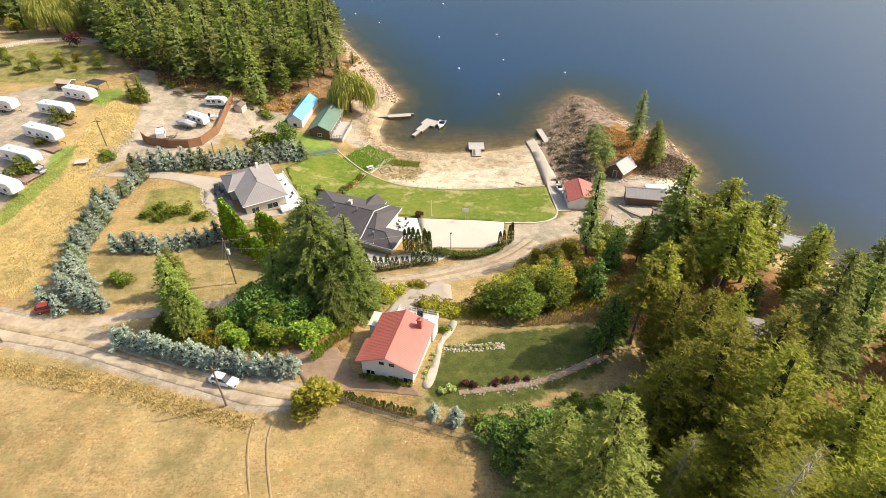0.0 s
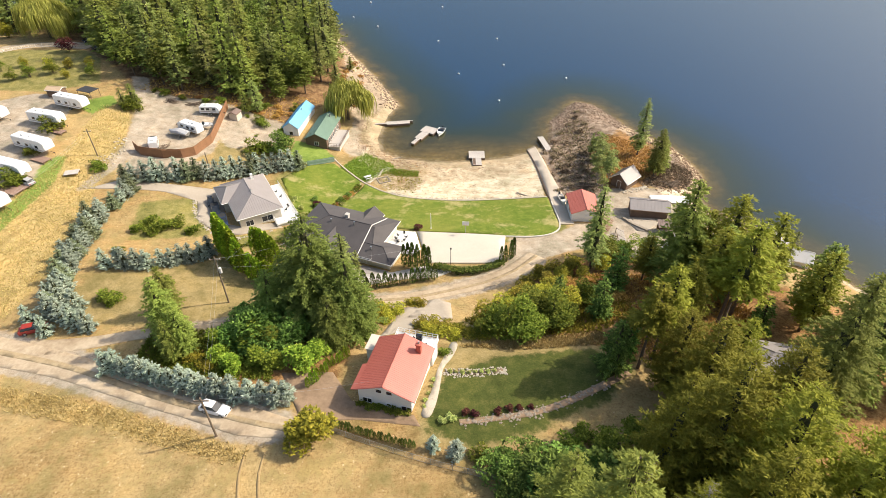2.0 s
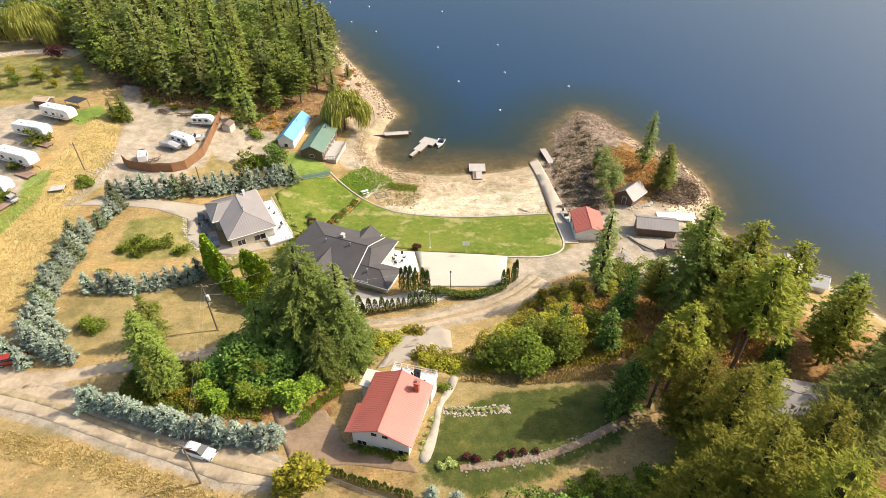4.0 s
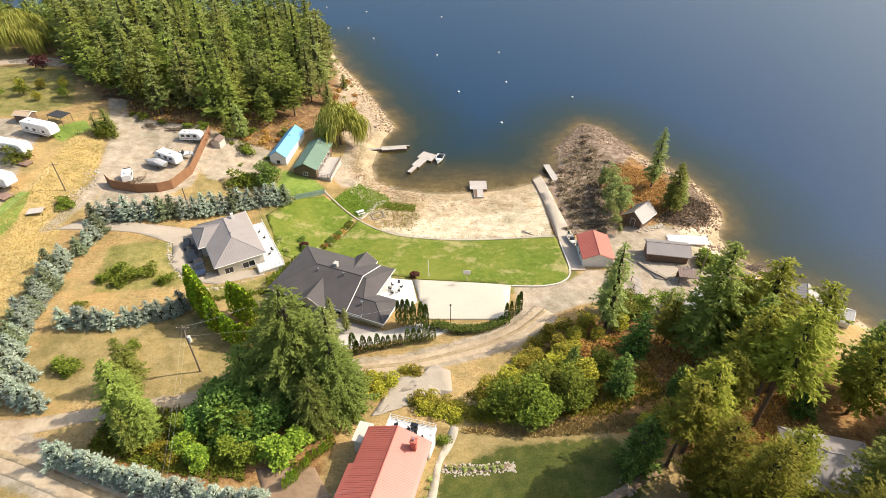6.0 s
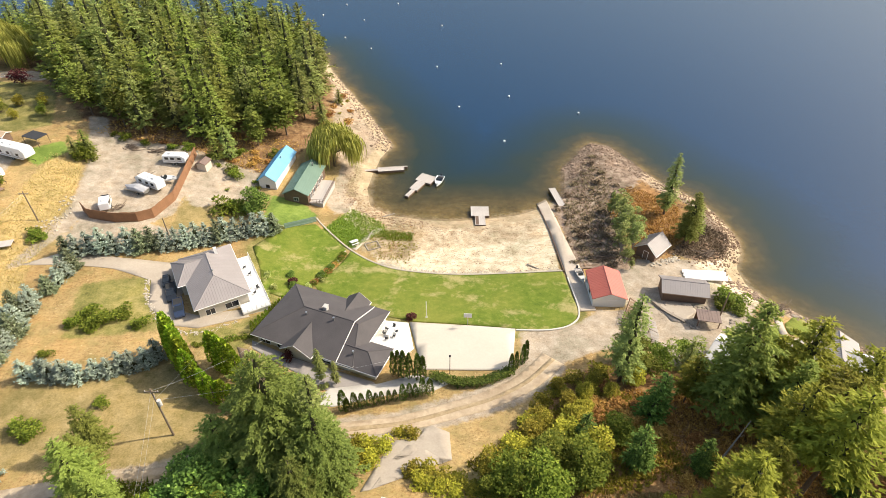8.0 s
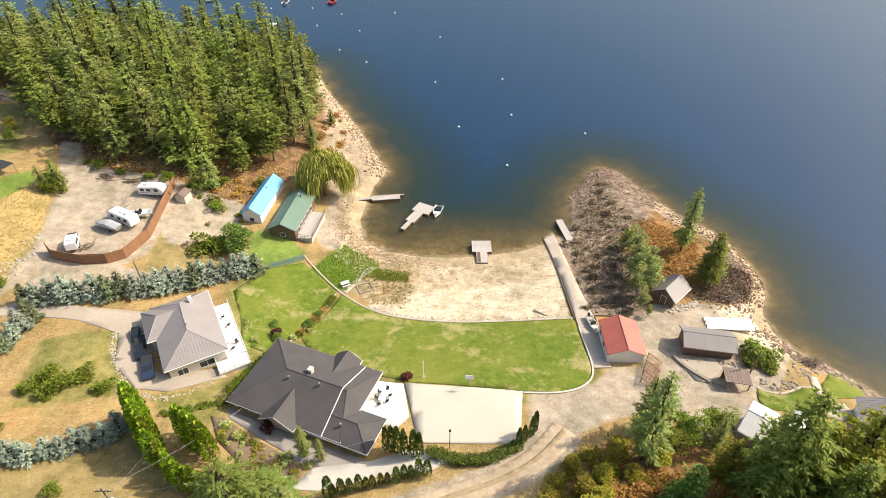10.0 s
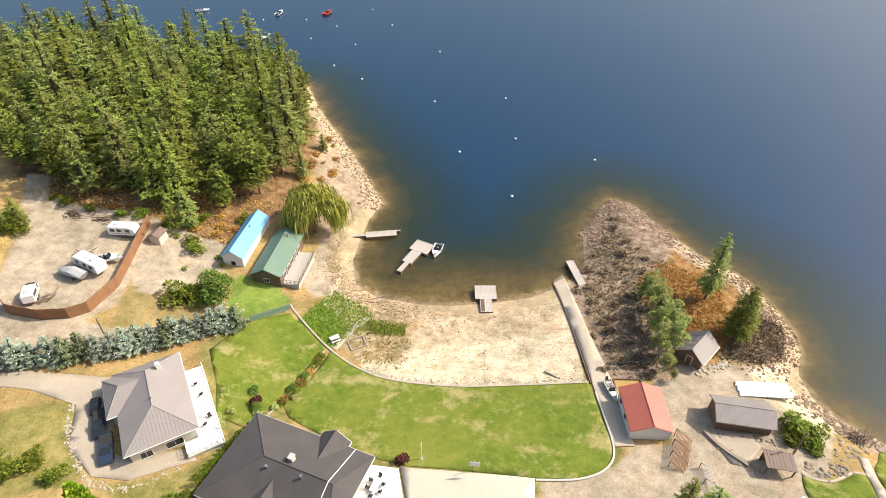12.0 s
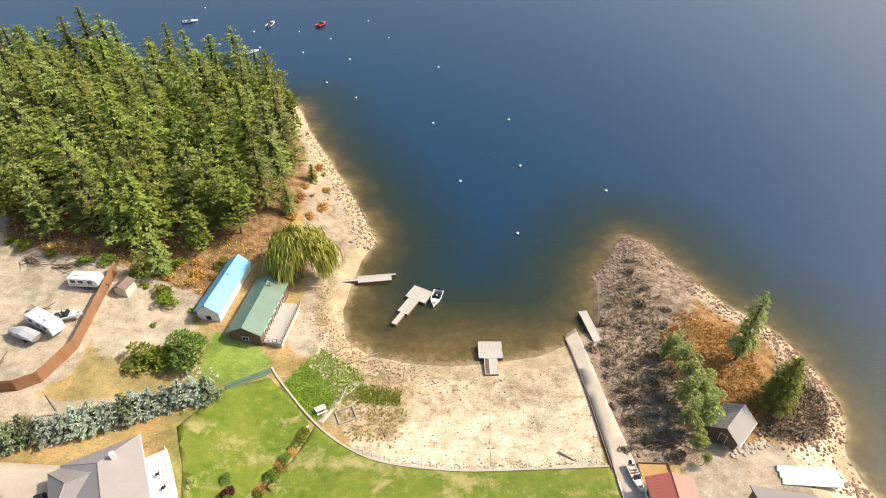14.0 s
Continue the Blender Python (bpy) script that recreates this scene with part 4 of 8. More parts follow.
# ---- buildings ----
def roof_part(parent, L, W, ze, zr, mat, hips=(0.0, 0.0), seam=0.0, thick=0.16, off=(0, 0), turn=0.0, label="", fascia=None):
    """A gable or hip roof slab with its ridge along local y; hips are the runs of its sloping ends; seam is the gap of the standing seams."""
    ha, hb = hips
    top = [(-W / 2, -L / 2, ze), (W / 2, -L / 2, ze), (W / 2, L / 2, ze), (-W / 2, L / 2, ze), (0, -L / 2 + ha, zr), (0, L / 2 - hb, zr)]
    faces = [(1, 2, 5, 4), (3, 0, 4, 5)]
    if ha:
        faces.append((0, 1, 4))
    if hb:
        faces.append((2, 3, 5))
    M = Matrix.Translation((off[0], off[1], 0)) @ Matrix.Rotation(radians(turn), 4, "Z")
    bm = bmesh.new()
    up = [bm.verts.new(M @ Vector(p)) for p in top]
    dn = [bm.verts.new(M @ (Vector(p) - Vector((0, 0, thick)))) for p in top]
    for f in faces:
        bm.faces.new([up[i] for i in f])
        bm.faces.new([dn[i] for i in reversed(f)])
    rim = ([0, 1] if ha else [0, 4, 1]) + ([2, 3] if hb else [2, 5, 3])
    for i, j in zip(rim, rim[1:] + rim[:1]):
        bm.faces.new((up[j], up[i], dn[i], dn[j]))
    bmesh.ops.recalc_face_normals(bm, faces=bm.faces[:])
    roof = part("roof", bm, mat, parent, label)
    bm = bmesh.new()
    tube(bm, M @ Vector(top[4]), M @ Vector(top[5]), 0.09, 0.09, 6)
    for k, (i, hp) in enumerate(((0, ha), (1, ha), (2, hb), (3, hb))):
        if hp:
            tube(bm, M @ Vector(top[i]), M @ Vector(top[4 if i < 2 else 5]), 0.07, 0.07, 5)
    part("ridge_cap", bm, mat, roof)
    for i, j in zip(rim, rim[1:] + rim[:1]):
        a, c = M @ Vector(top[i]), M @ Vector(top[j])
        part("fascia", tubes((a - Vector((0, 0, 0.1)), c - Vector((0, 0, 0.1)), 0.085, 0.085), sides=4), fascia or WHITE, roof)
    if seam:
        bm = bmesh.new()
        y = -L / 2 + seam / 2
        slope = Vector((W / 2, 0, zr - ze)).normalized()
        while y < L / 2:
            reach = min(1.0, (y + L / 2) / ha if ha else 1.0, (L / 2 - y) / hb if hb else 1.0)
            for s in (-1, 1):
                a = Vector((s * W / 2, y, ze + 0.02))
                c = Vector((s * W / 2 * (1 - reach), y, ze + (zr - ze) * reach + 0.02))
                if reach > 0.08:
                    tube(bm, M @ a, M @ c, 0.014, 0.014, 3)
            y += seam
        for hp, ye, s in ((ha, -L / 2, 1), (hb, L / 2, -1)):
            x = -W / 2 + seam
            while hp and x < W / 2 - seam / 2:
                reach = 1 - abs(x) / (W / 2)
                tube(bm, M @ Vector((x, ye, ze + 0.02)), M @ Vector((x, ye + s * hp * reach, ze + (zr - ze) * reach + 0.02)), 0.024, 0.024, 3)
                x += seam
        tagged(part("standing_seam", bm, mat, roof), kind="stuff")
    return roof


def walls_part(parent, L, W, ze, zr, mat, hips=(0.0, 0.0), over=0.5, foot=-1.5, off=(0, 0), turn=0.0, label="", thick=0.2):
    """Walls under such a roof, gable ends included, closed by an attic floor."""
    w, l = W / 2 - over, L / 2 - over
    k = (zr - ze) * (1 - over / (W / 2)) if W else 0
    lift = (zr - ze) * over / (W / 2) - 0.2
    M = Matrix.Translation((off[0], off[1], 0)) @ Matrix.Rotation(radians(turn), 4, "Z")
    bm = bmesh.new()
    prism(bm, [(-w, -l), (w, -l), (w, l), (-w, l)], foot, ze + lift)
    for hp, y0, y1 in ((hips[0], -l, -l + thick), (hips[1], l - thick, l)):
        if not hp:
            lo = [bm.verts.new(p) for p in ((-w, y0, ze + lift), (w, y0, ze + lift), (0, y0, zr - 0.2))]
            hi = [bm.verts.new(p) for p in ((-w, y1, ze + lift), (w, y1, ze + lift), (0, y1, zr - 0.2))]
            bm.faces.new(lo)
            bm.faces.new(list(reversed(hi)))
            for i, j in ((0, 1), (1, 2), (2, 0)):
                bm.faces.new((lo[j], lo[i], hi[i], hi[j]))
    bmesh.ops.transform(bm, matrix=M, verts=bm.verts[:])
    bmesh.ops.recalc_face_normals(bm, faces=bm.faces[:])
    return part("wall", bm, mat, parent, label)


def opening(parent, L, W, face, u, z, w, h, over=0.5, kind="window", mat=None, off=(0, 0), turn=0.0):
    """A window or door standing slightly proud of a wall; u runs along the wall from its middle."""
    M = Matrix.Translation((off[0], off[1], 0)) @ Matrix.Rotation(radians(turn + {"s": 0, "e": 90, "n": 180, "w": 270}[face]), 4, "Z")
    d = -((L if face in "sn" else W) / 2 - over)
    bm = bmesh.new()
    t = 0.09
    for s in ((u - w / 2 - t, u + w / 2 + t, d - 0.06, d + 0.02, z - t, z), (u - w / 2 - t, u + w / 2 + t, d - 0.06, d + 0.02, z + h, z + h + t),
              (u - w / 2 - t, u - w / 2, d - 0.06, d + 0.02, z, z + h), (u + w / 2, u + w / 2 + t, d - 0.06, d + 0.02, z, z + h)):
        box(bm, *s)
    if kind == "window" and w > 1.0:
        box(bm, u - 0.03, u + 0.03, d - 0.05, d + 0.02, z, z + h)
    bmesh.ops.transform(bm, matrix=M, verts=bm.verts[:])
    fr = part(kind, bm, WHITE, parent)
    bm = boxes((u - w / 2, u + w / 2, d - 0.03, d + 0.01, z, z + h))
    bmesh.ops.transform(bm, matrix=M, verts=bm.verts[:])
    part("pane" if kind == "window" else "leaf", bm, mat or (GLASS if kind == "window" else WHITE), fr)
    return fr


def railing(parent, pts, h=1.0, gap=0.9, mat=WHITE, name="railing"):
    """Posts with a top and a middle rail along a line of points; x, y, z."""
    bm = bmesh.new()
    for a, c in zip(pts, pts[1:]):
        a, c = Vector(a), Vector(c)
        n = max(1, round((c - a).length / gap))
        for k in range(n + 1):
            q = a.lerp(c, k / n)
            tube(bm, q, q + Vector((0, 0, h)), 0.05, 0.05, 4)
        for z in (h, h * 0.5, 0.12):
            tube(bm, a + Vector((0, 0, z)), c + Vector((0, 0, z)), 0.045, 0.045, 4)
    return part(name, bm, mat, parent)


def house(name, x, y, rot, base, label, category="house"):
    return thing(name, pose(x, y, base, 0, 0, rot), label, category)


# red-roofed white house on the slope
z0 = 12.9
red_house = house("house", -6.93, 59.26, -15.2, z0, "white house with a red metal gable roof and rear deck")
walls_part(red_house, 10.32, 8.9, 3.5, 5.5, WHITE, over=0.45)
roof_part(red_house, 10.32, 8.4, 3.7, 5.5, RED_ROOF, seam=0.32, fascia=RED_ROOF, off=(0.0, 0.0))
for spec in ((-4.9, -4.16, -5.16, -0.4, 3.54, 3.7), (4.16, 4.65, -5.16, 5.16, 3.54, 3.7)):
    bm = boxes(spec)
    for v in bm.verts:
        v.co.z += (4.2 - abs(v.co.x)) * 0.43
    part("roof_edge", bm, RED_ROOF, red_house)
for u, z, w, h in ((-2.7, 0.7, 1.3, 0.9), (0.5, 0.9, 0.55, 0.4), (3.2, 0.6, 1.4, 0.9), (-0.8, 3.4, 0.8, 0.7), (0.75, 3.4, 0.8, 0.7)):
    opening(red_house, 10.32, 9.29, "s", u, z, w, h, 0.45)
for u in (-2.5, 0.5, 3.2):
    opening(red_house, 10.32, 8.9, "e", u, 1.2, 1.3, 1.1, 0.45)
ch = part("chimney", boxes((2.4, 3.1, 2.9, 3.6, 3.6, 6.0), (2.3, 3.2, 2.8, 3.7, 5.9, 6.1)), RED_ROOF, red_house, "brick-red chimney stack")
part("flue", tubes(((2.75, 3.25, 6.0), (2.75, 3.25, 6.5), 0.16, 0.16)), STEEL, ch)
deck = part("deck", boxes((-2.2, 4.5, 4.7, 8.0, 2.35, 2.55), (-2.0, 4.3, 4.9, 7.8, -2.5, 2.35)), WHITE, red_house, "white painted rear deck")
railing(deck, [(-2.1, 4.9, 2.5), (-2.1, 7.9, 2.5), (4.4, 7.9, 2.5), (4.4, 4.9, 2.5)])
part("lean_to", boxes((-6.0, -4.3, 3.6, 6.4, -0.8, 2.1), (-6.2, -4.1, 3.4, 6.6, 2.1, 2.25)), BEIGE_WALL, red_house, "low beige lean-to with a flat roof")

# grey-roofed house with a wing and a white terrace
z0 = 5.5
grey_house = house("house", -44.91, 117.05, 29.2, z0, "beige house with a taupe metal hip roof and white terrace")
walls_part(grey_house, 17.19, 10.49, 3.5, 5.75, BEIGE_WALL, (5.6, 4.0), 0.6)
roof_part(grey_house, 17.19, 10.49, 3.5, 5.75, GREY_ROOF, (5.6, 4.0), seam=0.5)
walls_part(grey_house, 6.4, 8.5, 3.5, 5.3, BEIGE_WALL, (0, 2.6), 0.6, off=(-3.6, 3.9), turn=90)
roof_part(grey_house, 6.4, 8.5, 3.5, 5.3, GREY_ROOF, (0, 2.6), seam=0.5, off=(-3.6, 3.9), turn=90)
for u, w in ((-2.6, 1.6), (1.4, 2.4)):
    opening(grey_house, 17.19, 10.49, "s", u, 0.9, w, 1.3, 0.6)
for u in (-5.5, -2.2, 1.5, 5.0):
    opening(grey_house, 17.19, 10.49, "e", u, 0.8, 1.8, 1.5, 0.6)
ch = part("chimney", boxes((1.6, 2.2, 4.6, 5.2, 4.5, 6.3)), WHITE, grey_house, "small white chimney")
part("vent", tubes(((0.1, -1.6, 5.5), (0.1, -1.6, 6.2), 0.12, 0.12)), STEEL, grey_house)
deck = part("terrace", boxes((4.6, 8.0, -8.4, 6.0, 0.9, 1.1), (4.7, 7.9, -8.3, 5.9, -2.0, 0.9)), WHITE, grey_house, "white raised terrace")
railing(deck, [(7.9, 5.9, 1.1), (7.9, -8.3, 1.1)])
side = part("terrace_corner", boxes((2.6, 8.0, -11.2, -8.42, 0.9, 1.1), (2.8, 7.8, -11.0, -8.42, -2.0, 0.9)), WHITE, grey_house, "white raised corner terrace")
railing(side, [(7.9, -8.4, 1.1), (7.9, -11.1, 1.1), (2.7, -11.1, 1.1), (2.7, -8.6, 1.1)])

# large house with a charcoal shingle roof
z0 = 5.8
dark_house = house("house", -20.9, 104.5, -22.0, z0, "large pale house with a charcoal shingle hip-and-gable roof")
for L, W, ze, zr, hips, off, turn in ((17.4, 14.4, 2.5, 5.4, (7.2, 0), (-2.2, 0), -90), (9.0, 14.3, 2.45, 4.95, (0, 2.5), (5.2, 0.05), -90), (10.2, 6.6, 2.25, 3.7, (0, 3.2), (9.2, -3.95), -90),
                                     (6.4, 6.3, 2.45, 4.5, (0, 0), (-1.0, -4.9), 0), (6.0, 4.8, 2.55, 4.3, (0, 0), (3.0, 5.0), 0)):
    walls_part(dark_house, L, W, ze, zr, BEIGE_WALL, hips, 0.7, off=off, turn=turn)
    roof_part(dark_house, L, W, ze, zr, DARK_ROOF, hips, off=off, turn=turn)
for u, w, h in ((-8.5, 2.0, 1.5), (-5.4, 1.2, 1.4), (4.0, 2.6, 1.5), (7.6, 1.4, 1.3)):
    opening(dark_house, 14.4, 24, "s", u, 0.5, w, h, 0.7)
opening(dark_house, 14.4, 24, "s", -1.0, 0.0, 2.2, 2.0, 0.9, "door", GLASS)
for u in (-4.5, 1.0, 5.0):
    opening(dark_house, 14.4, 19.2, "e", u, 0.3, 2.2, 1.9, 0.75)
part("chimney", boxes((-0.3, 0.4, 0.7, 1.5, 4.3, 5.9), (-0.38, 0.48, 0.62, 1.58, 5.84, 5.96), bevel=0.02), GREY_WALL, dark_house, "pale grey chimney stack")
for x, y, z in ((-2.6, -1.2, 4.9), (2.8, -0.8, 5.2), (8.8, -5.0, 3.4)):
    part("vent", tubes(((x, y, z - 0.4), (x, y, z + 0.5), 0.12, 0.12), ((x, y, z + 0.5), (x, y, z + 0.6), 0.2, 0.2)), STEEL, dark_house)

# blue-roofed and green-roofed cabins by the shore
blue = house("cabin", -42.5, 161.8, -8.0, 4.6, "white cabin with a bright blue metal roof", "cabin")
walls_part(blue, 15.5, 5.0, 3.2, 5.0, WHITE, over=0.3)
roof_part(blue, 15.5, 5.0, 3.2, 5.0, BLUE_ROOF, seam=0.45, fascia=BLUE_ROOF)
opening(blue, 15.5, 5.0, "s", 0.0, 1.0, 1.0, 1.0, 0.3)
opening(blue, 15.5, 5.0, "n", 0.0, 3.0, 0.8, 0.8, 0.3)
part("vent", tubes(((0.6, 1.5, 4.2), (0.6, 1.5, 5.2), 0.1, 0.1)), STEEL, blue)
green = house("cabin", -34.7, 157.0, -7.6, 3.3, "dark brown cabin with a green metal roof and side deck", "cabin")
walls_part(green, 14.8, 6.7, 3.3, 5.0, BROWN_WOOD, over=0.35)
roof_part(green, 14.8, 6.7, 3.3, 5.0, GREEN_ROOF, seam=0.45, fascia=GREEN_ROOF)
opening(green, 14.8, 6.7, "s", 0.0, 1.3, 1.1, 0.9, 0.35)
for u in (-4.6, -2.4, -0.2, 2.0, 4.2):
    opening(green, 14.8, 6.7, "e", u, 1.0, 1.3, 1.3, 0.35)
part("vent", tubes(((0.9, 4.6, 4.3), (0.9, 4.6, 5.5), 0.16, 0.16), ((0.9, 4.6, 5.5), (0.9, 4.6, 5.6), 0.26, 0.26)), STEEL, green)
deck = part("deck", boxes((3.0, 6.6, -6.6, 4.2, 0.5, 0.7), (3.2, 6.4, -6.4, 4.0, -2.6, 0.5)), GREY_DECK, green, "grey timber deck")
railing(deck, [(6.5, 4.1, 0.7), (6.5, -6.5, 0.7), (3.2, -6.5, 0.7)], mat=BROWN_WOOD)

# red-roofed garage, sheds and cabin by the ramp
garage = house("garage", 33.66, 117.2, -2.0, 3.1, "white garage with a red metal roof beside the boat ramp", "garage")
walls_part(garage, 8.6, 6.9, 3.0, 4.4, WHITE, over=0.25)
roof_part(garage, 8.6, 6.9, 3.0, 4.4, RED_ROOF, seam=0.45, fascia=RED_ROOF)
for u in (-2.4, 0.6):
    opening(garage, 8.6, 6.9, "w", u, 1.2, 1.0, 0.9, 0.25)
opening(garage, 8.6, 6.9, "s", 1.1, 0.1, 2.6, 2.2, 0.25, "door")
shed = house("shed", 49.22, 116.69, 79.7, 3.2, "brown shed with a corrugated grey roof", "shed")
walls_part(shed, 9.2, 5.5, 2.8, 4.1, BROWN_WOOD, over=0.45)
roof_part(shed, 9.2, 5.5, 2.8, 4.1, GREY_ROOF, seam=0.32, fascia=BROWN_WOOD)
cabin = house("cabin", 47.5, 131.3, -46.7, 2.7, "small brown cabin with a sunlit grey metal roof", "cabin")
walls_part(cabin, 6.4, 5.4, 2.2, 4.4, BROWN_WOOD, over=0.5)
roof_part(cabin, 6.4, 5.4, 2.2, 4.4, GREY_ROOF, seam=0.45, fascia=WHITE)
opening(cabin, 6.4, 5.4, "s", 0.0, 0.0, 1.0, 2.0, 0.5, "door", BROWN_WOOD)
lodge = house("shed", 50.6, 107.5, -12.0, 4.8, "small open brown lean-to shed with a plank roof", "shed")
for k in range(8):
    part("roof_plank", boxes((-2.1 + 0.53 * k, -1.6 + 0.53 * k, -1.6, 1.6, 2.0 + 0.012 * (k % 3), 2.1 + 0.012 * (k % 3))), BROWN_ROOF, lodge)
for x in (-1.9, 1.8):
    for y in (-1.4, 1.2):
        part("post", boxes((x, x + 0.16, y, y + 0.16, -1.0, 2.0)), BROWN_WOOD, lodge)
part("back_wall", boxes((-1.9, 1.9, 1.2, 1.3, -1.0, 2.0)), FENCE_WOOD, lodge)

# houses among the eastern trees
east = house("house", 50.6, 94.7, -42.0, 6.7, "pale house with a light grey metal roof among firs")
walls_part(east, 9.6, 7.2, 2.9, 4.2, GREY_WALL, over=0.4, turn=-90)
roof_part(east, 9.6, 7.2, 2.9, 4.2, PALE_ROOF, seam=0.5, turn=-90)
opening(east, 7.2, 9.6, "w", -1.0, 0.0, 1.8, 2.1, 0.4, "door")
opening(east, 7.2, 9.6, "n", -2.2, 0.9, 1.4, 1.1, 0.4)
walls_part(east, 3.6, 3.2, 2.1, 2.8, GREY_WALL, over=0.25, off=(2.0, 4.9))
roof_part(east, 3.6, 3.2, 2.1, 2.8, PALE_ROOF, seam=0.5, off=(2.0, 4.9))
pav = house("boathouse", 67.8, 96.0, -25.0, 6.0, "grey-roofed boathouse with a white gable at the shore", "boathouse")
walls_part(pav, 10.0, 7.0, 2.6, 4.2, WHITE, (3.0, 0), 0.5, foot=-4)
roof_part(pav, 10.0, 7.0, 2.6, 4.2, GREY_ROOF, (3.0, 0), seam=0.5)
walls_part(pav, 7.0, 4.4, 2.5, 3.9, WHITE, over=0.4, off=(4.2, 0.6), turn=-90, foot=-5)
roof_part(pav, 7.0, 4.4, 2.5, 3.9, PALE_ROOF, seam=0.5, off=(4.2, 0.6), turn=-90)
opening(pav, 10.0, 7.0, "n", 0.0, 0.2, 2.0, 1.9, 0.5)
wood_house = house("house", 49.7, 59.9, -14.0, 13.4, "grey-roofed house half hidden under pines")
walls_part(wood_house, 10.5, 8.6, 2.8, 4.9, BROWN_WOOD, (4.3, 4.3), 0.6, turn=-90, foot=-3)
roof_part(wood_house, 10.5, 8.6, 2.8, 4.9, GREY_ROOF, (4.3, 4.3), turn=-90)
opening(wood_house, 8.0, 10.5, "s", -1.5, 0.8, 1.6, 1.2, 0.6)

# ---- docks and boats ----
RUST_SOIL = two_scale("rusty_soil", (0.3, 0.18, 0.06), (0.48, 0.32, 0.12), 0.4, 3, 0.95, 0.4)
def planks(parent, x0, x1, y0, y1, z, mat, along="x", width=0.28):
    """Deck boards as parts, with gaps, sharing a mesh."""
    n = max(2, round(((y1 - y0) if along == "x" else (x1 - x0)) / width))
    w = ((y1 - y0) if along == "x" else (x1 - x0)) / n
    bm = boxes((x0, x1, 0, w - 0.025, 0, 0.05)) if along == "x" else boxes((0, w - 0.025, y0, y1, 0, 0.05))
    first = part("plank", bm, mat, parent)
    for k in range(n):
        o = first if k == 0 else new("plank", first.data)
        o.parent = parent
        o.location = (0, y0 + k * w, z) if along == "x" else (x0 + k * w, 0, z)


def dock(m, label, floats):
    """A floating dock of rectangles (x0, x1, y0, y1, along), each with boards and a pale rim."""
    ob = thing("dock", m, label, "dock")
    for x0, x1, y0, y1, along, mat in floats:
        part("float", boxes((x0, x1, y0, y1, -0.35, 0.3), bevel=0.03), BROWN_WOOD, ob)
        planks(ob, x0 + 0.1, x1 - 0.1, y0 + 0.1, y1 - 0.1, 0.3, mat, along)
        part("rim", boxes((x0, x1, y0, y0 + 0.1, 0.2, 0.4), (x0, x1, y1 - 0.1, y1, 0.2, 0.4), (x0, x0 + 0.1, y0 + 0.1, y1 - 0.1, 0.2, 0.4), (x1 - 0.1, x1, y0 + 0.1, y1 - 0.1, 0.2, 0.4)), GREY_DECK, ob)
    return ob


beach_dock = dock(pose(10.15, 151.1, 0.25, 0, 0, -0.5), "weathered grey T-shaped dock resting on the beach's edge",
                  [(-2.3, 2.3, -2.1, 2.1, "y", GREY_DECK), (-1.35, -0.35, -6.0, -2.1, "y", BROWN_WOOD), (-0.35, 1.2, -6.0, -2.1, "y", GREY_DECK)])
dock(pose(-4.0, 166.6, 0.25, 0, 0, -29.0), "pale timber dock floating in the bay with a gangway",
     [(-2.4, 2.4, -1.6, 2.3, "x", GREY_DECK), (-1.5, 0.9, -6.2, -1.6, "x", GREY_DECK), (-0.7, 0.4, -9.8, -6.2, "x", GREY_DECK)])
dock(pose(-14.6, 172.0, 0.3, 0, 0, 7.0), "long narrow pale dock reaching out from the shore",
     [(-3.0, 4.4, -1.1, 1.1, "y", GREY_DECK), (-9.0, -3.0, -0.4, 0.4, "y", GREY_DECK), (4.4, 5.4, 0.6, 1.0, "y", GREY_DECK)])
dock(pose(31.0, 155.5, 0.5, 0, 0, 9.5), "narrow grey gangway dock beside the boat ramp",
     [(-0.9, 0.9, -2.6, 6.0, "x", GREY_DECK), (0.2, 0.9, -5.4, -2.6, "x", GREY_DECK)])
shore_dock = dock(pose(80.5, 90.0, 0.4, 0, 0, 32.0), "white-railed dock at the wooded eastern shore", [(-1.0, 1.0, -7.0, 7.0, "x", WHITE)])
raft = thing("stack_of_boards", at(56.6, 123.2, -4.0, 0.1), "stack of long pale boards lying on the sandy yard", "boards")
for k in range(9):
    part("board", boxes((-4.6 + 0.12 * (k % 3), 4.4 + 0.1 * (k % 4), -1.6 + 0.36 * k, -1.3 + 0.36 * k, 0.25, 0.42)), WHITE, raft)
for x in (-3.5, 0.0, 3.2):
    part("bearer", boxes((x, x + 0.2, -1.7, 1.7, 0.0, 0.25)), BROWN_WOOD, raft)


